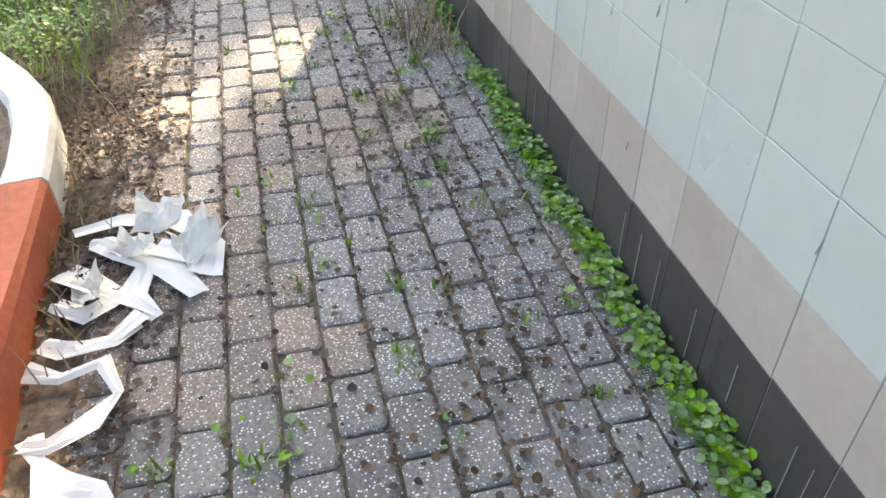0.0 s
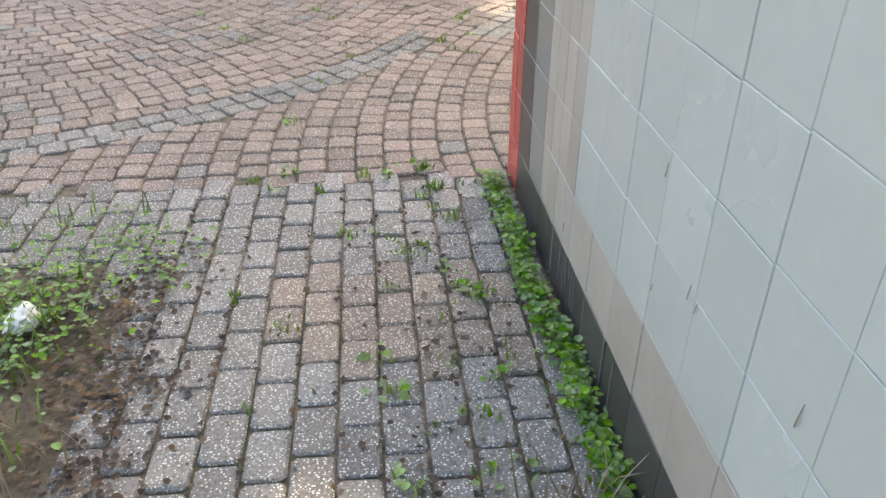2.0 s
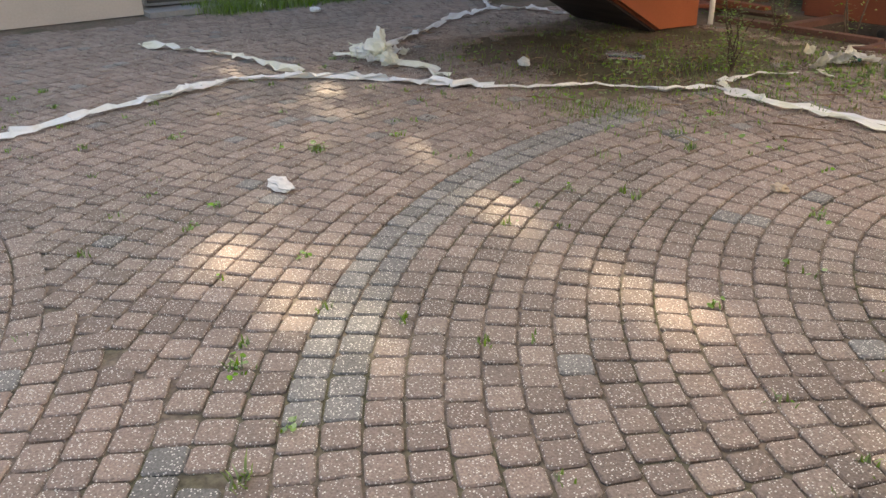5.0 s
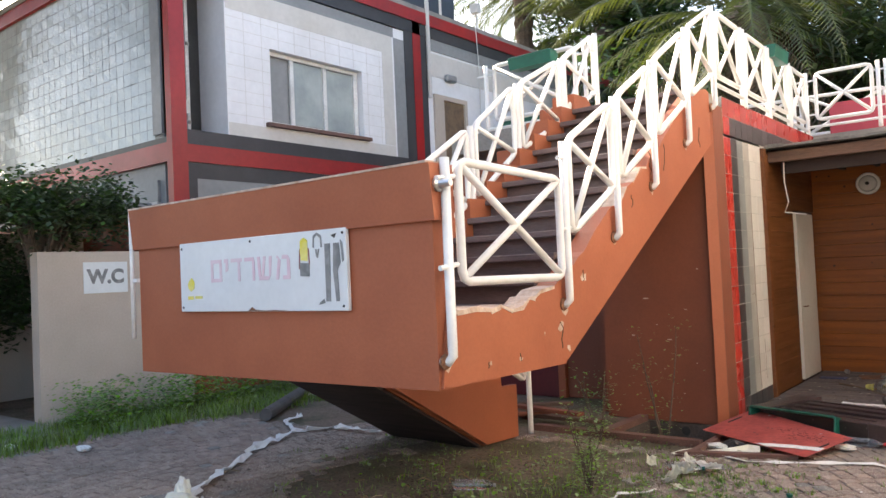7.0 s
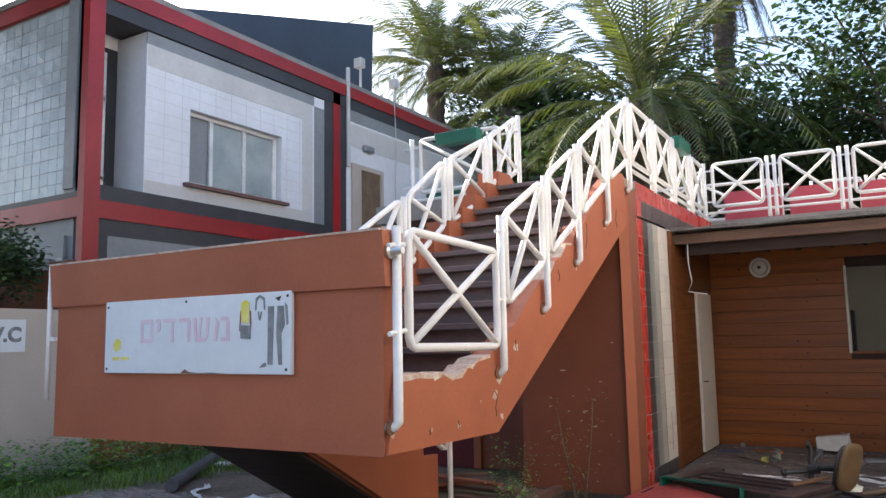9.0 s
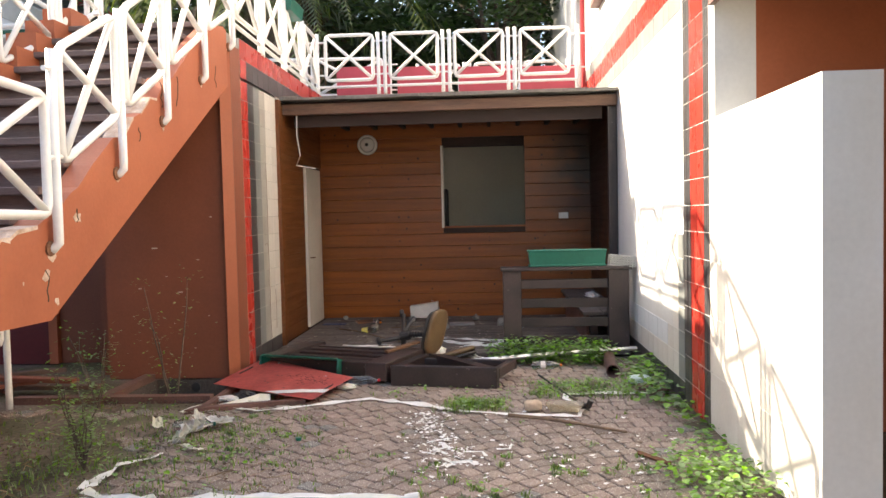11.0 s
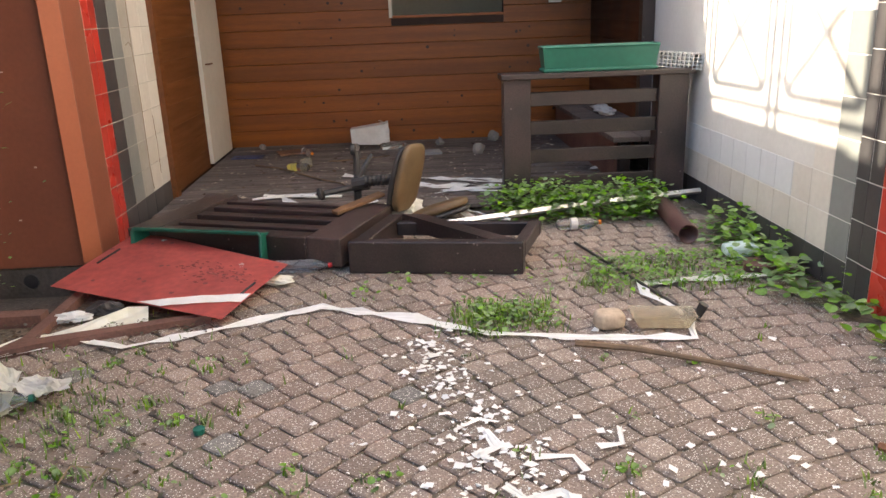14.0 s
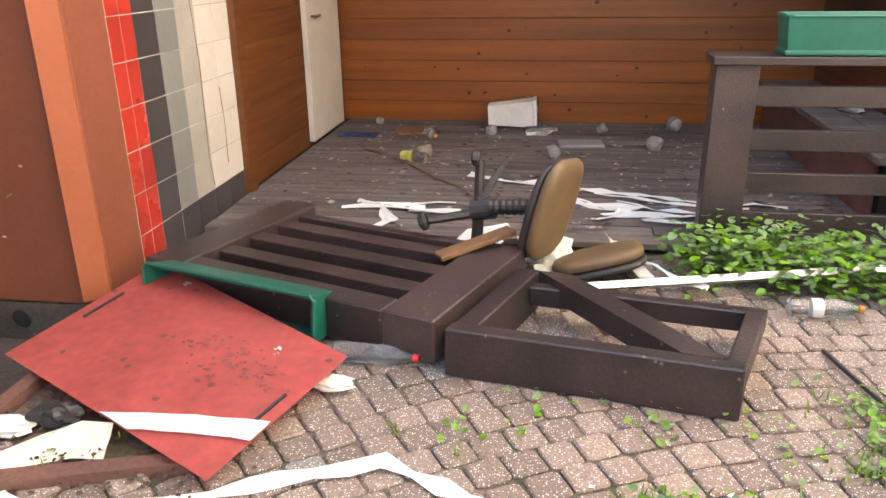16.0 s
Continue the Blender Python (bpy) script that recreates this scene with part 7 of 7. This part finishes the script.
# ground spots to be lit: leaves are left out along their sun rays
SUN_PATCHES = [(Vector((x, y, 0)), r) for x, y, r in ((-1.25, 2.4, 0.34), (-2.0, 2.35, 0.28), (-0.9, 3.42, 0.22), (-3.9, 0.0, 0.55), (-4.9, -0.2, 0.9), (-4.0, -0.9, 0.9), (-3.1, -0.75, 0.6), (-2.4, -0.95, 0.45), (3.05, 1.0, 0.2), (3.5, 0.8, 0.3), (3.85, 0.62, 0.24), (3.3, 1.38, 0.2))]


def on_sun_ray(p):
    for g, r in SUN_PATCHES:
        v = p - g
        if (v - sun_to * v.dot(sun_to)).length < r * (0.95 + 0.7 * noise.noise(p * 1.7)):
            return True
    return False


def tree(base, h, r, n, material, label, leaf=0.16, trunk=0.16, lobes=9, squash=0.75):
    t = thing("tree", base, label, "tree", "background trees")
    b = Vector(base)
    wood = tube(bmesh.new(), [b, b + Vector((0.1, 0.05, h * 0.3)), b + Vector((-0.1, 0.1, h * 0.6)), b + Vector((0, 0, h * 0.85))], trunk, 8, r2=trunk * 0.4)
    cs = []
    for i in range(lobes):
        a, e = U(0, 6.28), U(-0.5, 1.0)
        c = b + Vector((math.cos(a) * r * U(0.3, 0.85), math.sin(a) * r * U(0.3, 0.85), h + e * r * squash * 0.7))
        cs.append((c, r * U(0.3, 0.55)))
        tube(wood, [b + Vector((0, 0, h * U(0.45, 0.7))), (b + Vector((0, 0, h * 0.8)) + c) / 2 + Vector((0, 0, 0.2)), c], trunk * 0.35, 5, r2=0.02)
    part("trunk", wood, M_bark, t)
    vs, fs = [], []
    for i in range(n):
        c, cr = rng.choice(cs)
        d = Vector((rng.gauss(0, 1), rng.gauss(0, 1), rng.gauss(0, 1) * squash))
        d = d.normalized() * cr * (U(0.25, 1.15) ** 0.6)
        p = c + d
        if b.x < -14 and on_sun_ray(p) and rng.random() < 0.95:
            continue
        a, s = U(0, 6.28), leaf * U(0.6, 1.3)
        u = Vector((math.cos(a), math.sin(a), U(-0.8, 0.3))).normalized()
        w = Vector((-math.sin(a), math.cos(a), U(-0.5, 0.5))).normalized()
        j = len(vs)
        vs += [p, p + u * s * 0.5 + w * s * 0.3, p + u * s, p + u * s * 0.5 - w * s * 0.3]
        fs.append((j, j + 1, j + 2, j + 3))
    me = bpy.data.meshes.new("crown")
    me.from_pydata([tuple(v) for v in vs], [], fs)
    tagged(linked("crown", me, material, t), kind="stuff")
    return t


def palm(base, h, L, n, label, droop=1.0, dead=True, seed=1, girth=0.42):
    t = thing("palm_tree", base, label, "palm tree", "palm trees")
    b = Vector(base)
    r = random.Random(seed)
    tr = bmesh.new()
    prof = []
    k = int(h / 0.22)
    for i in range(k + 1):
        prof += [(girth + 0.05 * (i % 2) + 0.04 * r.random(), i * h / k)]
    lathe(tr, prof + [(girth * 1.4, h + 0.2), (girth * 0.5, h + 0.7)], Matrix.Translation(b), 12)
    part("trunk", tr, M_bark, t)
    top = b + Vector((0, 0, h + 0.3))
    for group, material in (("fronds", M_palm), ("dead_fronds", M_palm_dead)):
        vs, fs = [], []
        cnt = n if group == "fronds" else int(n * 0.6) * dead
        for i in range(cnt):
            a = 6.2832 * i / max(1, cnt) * 2.618 + r.uniform(-0.2, 0.2)
            e = radians(r.uniform(-22, 55) if i % 3 else r.uniform(45, 85)) if group == "fronds" else radians(r.uniform(-75, -15))
            ln = L * r.uniform(0.8, 1.1)
            p, d = Vector(top), Vector((math.cos(a) * math.cos(e), math.sin(a) * math.cos(e), math.sin(e)))
            steps = 26
            side = Vector((-math.sin(a), math.cos(a), 0))
            prev = None
            for s in range(steps + 1):
                f = s / steps
                q = p.copy()
                w = 0.03 * (1 - f) + 0.006
                j = len(vs)
                vs += [q - side * w, q + side * w]
                if prev is not None:
                    fs.append((prev, prev + 1, j + 1, j))
                prev = j
                if f > 0.12:
                    ll = 0.50 * (math.sin(math.pi * min(1, f * 0.93 + 0.1)) ** 0.6) * L / 4.2
                    up = side.cross(d).normalized()
                    for sg_ in (-1, 1):
                        for sub in (0, 0.5):
                            qq = q + d * (ln / steps) * sub
                            dd = (side * sg_ * 0.8 + d * 0.65 + up * r.uniform(0.05, 0.35)).normalized()
                            tip = qq + dd * ll * r.uniform(0.8, 1.1) + Vector((0, 0, -0.12 * ll))
                            j = len(vs)
                            wd = d * 0.03
                            vs += [qq - wd, qq + wd, (qq + tip) / 2 + wd * 0.9 + Vector((0, 0, 0.02)), tip]
                            fs.append((j, j + 1, j + 2, j + 3))
                p += d * (ln / steps)
                d = (d + Vector((0, 0, -0.075 * droop * (0.4 + f)))).normalized()
        me = bpy.data.meshes.new(group)
        me.from_pydata([tuple(v) for v in vs], [], fs)
        if vs:
            tagged(linked(group, me, material, t), kind="stuff")
    return t


tw = bmesh.new()
for i in range(150):
    x, y, a, L = rng.gauss(-3.6, 0.9), rng.gauss(6.5, 0.7), U(0, 6.28), U(0.05, 0.16)
    tube(tw, [(x, y, 0.006), (x + math.cos(a) * L * 0.5, y + math.sin(a) * L * 0.5, U(0.008, 0.04)), (x + math.cos(a + 0.4) * L, y + math.sin(a + 0.4) * L, 0.008)], 0.0035, 3)
single("dry_bits", tw, M_dry, "dry twigs and stalks strewn over the bare soil", "twigs", kind="stuff")
rng.seed(5)
palm((-5.6, 20.0, 0), 7.0, 6.0, 66, "broad date palm with arching green fronds", 1.15, True, 3)
palm((-12.4, 26.5, 0), 9.6, 5.2, 62, "tall date palm behind the house", 1.1, False, 5)
palm((-15.4, 26.0, 0), 11.8, 5.4, 70, "date palm rising behind the house roof", 1.2, False, 15, 0.3)
palm((-4.7, 26.0, 0), 13.5, 3.4, 34, "tall slender palm with fan of fronds", 1.1, True, 8, 0.26)
palm((1.2, 29.0, 0), 12.0, 3.4, 34, "tall slender palm behind the yard", 1.1, True, 11, 0.26)
tree((-2.5, 25.5, 0), 6.2, 4.0, 12000, M_leaf_dark, "dense dark evergreen tree behind the terrace", 0.24, 0.25, 16)
tree((0.0, 22.0, 0), 7.5, 3.0, 11000, M_leaf_dark, "dark leafy tree beside the white wall", 0.2, 0.2, 14, 1.3)
tree((-9.5, 29.0, 0), 9.2, 4.6, 14000, M_leaf_dark, "dark tree behind the date palm", 0.26, 0.25, 16)
tree((-5.5, 31.0, 0), 7.0, 4.8, 15000, M_leaf_dark, "dark dense tree behind the date palm", 0.28, 0.25, 16)
tree((-4.0, 23.5, 0), 4.6, 3.6, 9000, M_leaf_dark, "low dark tree under the date palm", 0.24, 0.25, 14)
tree((-8.2, 22.5, 0), 4.8, 3.0, 7000, M_leaf_dark, "low dark tree beside the date palm", 0.24, 0.25, 12)
tree((-13.4, 28.5, 0), 10.4, 3.8, 9000, M_leaf_dark, "tree rising behind the house roof", 0.24, 0.25, 10)
tree((-10.8, 6.2, 0), 2.7, 1.1, 8000, M_leaf_dark, "dark leafy tree overhanging the toilet wall", 0.10, 0.07, 18, 0.45)
tree((-12.3, 5.75, 0.0), 1.5, 1.15, 7000, M_leaf_dark, "dark bush inside the toilet entrance", 0.10, 0.06, 14, 1.1)
# next four stand mostly out of view, added to shade the yard
tree((-15.5, 4.6, 0), 9.4, 4.6, 12000, M_leaf_dark, "tall tree added beyond the toilet wall for shade", 0.30, 0.3, 22, 0.9)
tree((-14.2, 2.2, 0), 6.6, 3.2, 4600, M_leaf_dark, "tree added beyond the beige wall for shade", 0.28, 0.3, 18, 0.9)
tree((-19.0, 7.0, 0), 11.5, 4.5, 8000, M_leaf_dark, "tall tree added beyond the house for shade", 0.3, 0.3, 14, 0.9)
tree((-16.0, -1.5, 0), 8.0, 3.6, 3800, M_leaf_dark, "tall tree with gaps added beyond the beige wall for shade", 0.28, 0.3, 12, 0.9)
# slab added to block skylight and keep the entrance behind dark
structure("ceiling_toilet", boxm(-13.2, -11.0, 3.75, 8.0, 2.78, 2.95), M_house_grey, "porch slab added over the toilet entrance to darken it", "ceiling")
structure("wall_boundary_back", boxm(-40, 30, 40, 40.3, 0, 3.0), M_beige, "distant boundary wall behind the trees")
structure("wall_boundary_side", boxm(-30, 14, -14.3, -14, 0, 4.0), M_beige, "boundary wall on the far side of the passage")


# ---- paving ----
def brick_verts(c, ang, a, b, z, tilt, bev=0.006, low=-0.03):
    ca, sa = math.cos(ang), math.sin(ang)
    out = []
    for ka, kb, zz, cut in ((a, b, low, 0.012), (a, b, z - bev, 0.012), (a - bev, b - bev, z, 0.011)):
        for u, v in ((-ka + cut, -kb), (ka - cut, -kb), (ka, -kb + cut), (ka, kb - cut), (ka - cut, kb), (-ka + cut, kb), (-ka, kb - cut), (-ka, -kb + cut)):
            out.append((c[0] + u * ca - v * sa, c[1] + u * sa + v * ca, zz + (tilt[0] * u + tilt[1] * v if zz > low else 0)))
    return out


BF = [tuple(range(16, 24))] + [(k + i, k + (i + 1) % 8, k + 8 + (i + 1) % 8, k + 8 + i) for k in (0, 8) for i in range(8)]
C1, C2, R1, R2 = Vector((-2.7, -1.3)), Vector((0.85, 5.2)), 3.6, 3.45


def yard_ok(x, y):
    if x > 1.12 or x < -9.3 or y > 10.35 or y < -4.5:
        return False
    if x > 1.05 and y > 1.95:
        return False
    if PIT[0] - 0.35 < x < PIT[1] + 0.1 and PIT[2] - 0.35 < y or (x < -3 and y > 8.3) or (x < -2.7 and y > 8.25):
        return False
    nz = 0.5 * noise.noise(Vector((x * 1.1, y * 1.1, 0)))
    if ((x + 4.05) / 1.42) ** 2 + ((y - 6.75) / 1.45) ** 2 < 1 + 1.2 * nz + 0.5 * noise.noise(Vector((x * 4, y * 4, 2))):
        return False
    if x < -9.0 + 0.4 * nz or (y > 7.5 and x < -6.5 + nz):
        return False
    if y < -2.0 + nz:
        return False
    if -2.9 < x < -1.95 and 8.45 < y < 9.6:
        return False
    return True


data = {"red": ([], []), "grey": ([], [])}


def lay(kind, c, ang, a, b):
    vs, fs = data[kind]
    i = len(vs)
    vs += brick_verts(c, ang + rng.uniform(-0.03, 0.03), a, b, rng.uniform(-0.004, 0.004), (rng.uniform(-0.04, 0.04), rng.uniform(-0.04, 0.04)))
    fs += [tuple(i + k for k in f) for f in BF]


def fan_edge(a):
    # reach of the first fan by bearing: full towards the passage, shorter towards the yard
    a = math.degrees(a) % 360
    k = min(1, max(0, (a - 58) / 22)) if a < 200 else 0
    return R1 + 0.02 - 0.75 * k


for C, R0, rmax, inside in ((C1, R1, R1 + 0.06, True), (C2, R2, 13.0, False)):
    r = 0.064
    while r < rmax:
        pitch = 0.1235
        cnt = max(3, int(6.2832 * r / 0.121))
        off = rng.random()
        for i in range(cnt):
            a = 6.2832 * (i + off) / cnt
            x, y = C.x + r * math.cos(a), C.y + r * math.sin(a)
            d1 = Vector((x, y)) - C1
            edge1 = fan_edge(math.atan2(d1.y, d1.x))
            if inside and r > edge1 + 0.06 or not inside and d1.length < edge1 + 0.068:
                continue
            if not yard_ok(x, y):
                continue
            deg = math.degrees(a) % 360
            band = abs(r - R0) < 0.125 and (10 < deg < 62 if inside else 178 < deg < 240)
            lay("grey" if band or rng.random() < 0.025 else "red", (x, y), a, pitch / 2 - 0.0042, 3.1416 * r / cnt - 0.0042)
        r += pitch
bm = bmesh.new()
for a in ((-9.4, PIT[0] - 0.02, -4.6, 10.4), (PIT[1] + 0.02, 1.1, -4.6, 10.4), (PIT[0] - 0.02, PIT[1] + 0.02, -4.6, PIT[2] - 0.02), (PIT[0] - 0.02, PIT[1] + 0.02, 9.75, 10.4)):
    box(bm, *a, -0.25, -0.02)
structure_yard = structure("pavement", bm, M_dirt, "block paving laid in arcs with weeds in the joints", "paving")
for kind, mtl, nm in (("red", M_paver_red, "pink_blocks"), ("grey", M_paver_grey, "grey_blocks")):
    me = bpy.data.meshes.new(nm)
    me.from_pydata(data[kind][0], [], data[kind][1])
    tagged(linked(nm, me, mtl, structure_yard), kind="stuff")
# passage: running bond, long side along the walk
alley = structure("pavement_passage", boxm(1.1, 7.6, -1.2, 2.0, -0.25, -0.02), M_dirt, "grey block paving of the narrow passage", "paving")
base_meshes = []
for k in range(6):
    me = bpy.data.meshes.new("paving_block")
    me.from_pydata(brick_verts((0, 0), 0, 0.083, 0.0525, 0.0, (rng.uniform(-0.05, 0.05), rng.uniform(-0.05, 0.05))), [], BF)
    me.materials.append(M_paver_alley)
    base_meshes.append(me)
warm_meshes = []
for k in range(3):
    me = base_meshes[k].copy()
    me.materials.clear()
    me.materials.append(M_paver_warm)
    warm_meshes.append(me)
count = 0
rest = ([], [])
for j in range(26):
    y = 1.945 - 0.1125 * j
    off = (j % 2) * 0.5 + rng.uniform(-0.1, 0.1)
    for i in range(38):
        x = 1.18 + 0.174 * (i + off * 1.0) - 0.03
        edge_ = 0.60 + 0.12 * noise.noise(Vector((x * 1.5, 3.3, 0)))
        if x < 1.75 + 0.3 * noise.noise(Vector((y * 2.0, 1.7, 0))):
            edge_ = -0.9
        if x > 7.4 or y < edge_ or x < 1.1:
            continue
        if x < 4.95 and y > 0.5 and count < 300:
            # random warm blocks, plus a fixed patch with warm sunlight put into the colour
            warm = noise.noise(Vector((x * 1.2, y * 1.4, 5))) > 0.22 or (3.0 < x < 4.3 and y < 0.9)
            ob = linked("paving_block", rng.choice(warm_meshes if warm else base_meshes), None, alley)
            ob.location = (x, y, rng.uniform(-0.004, 0.003))
            ob.rotation_euler = (0, 0, rng.uniform(-0.025, 0.025) + (math.pi if rng.random() < 0.5 else 0))
            count += 1
        else:
            k = len(rest[0])
            rest[0].extend(brick_verts((x, y), rng.uniform(-0.02, 0.02), 0.083, 0.0525, rng.uniform(-0.004, 0.003), (rng.uniform(-0.04, 0.04), rng.uniform(-0.04, 0.04))))
            rest[1].extend(tuple(k + q for q in f) for f in BF)
me = bpy.data.meshes.new("grey_blocks")
me.from_pydata(rest[0], [], rest[1])
tagged(linked("grey_blocks", me, M_paver_grey, alley), kind="stuff")
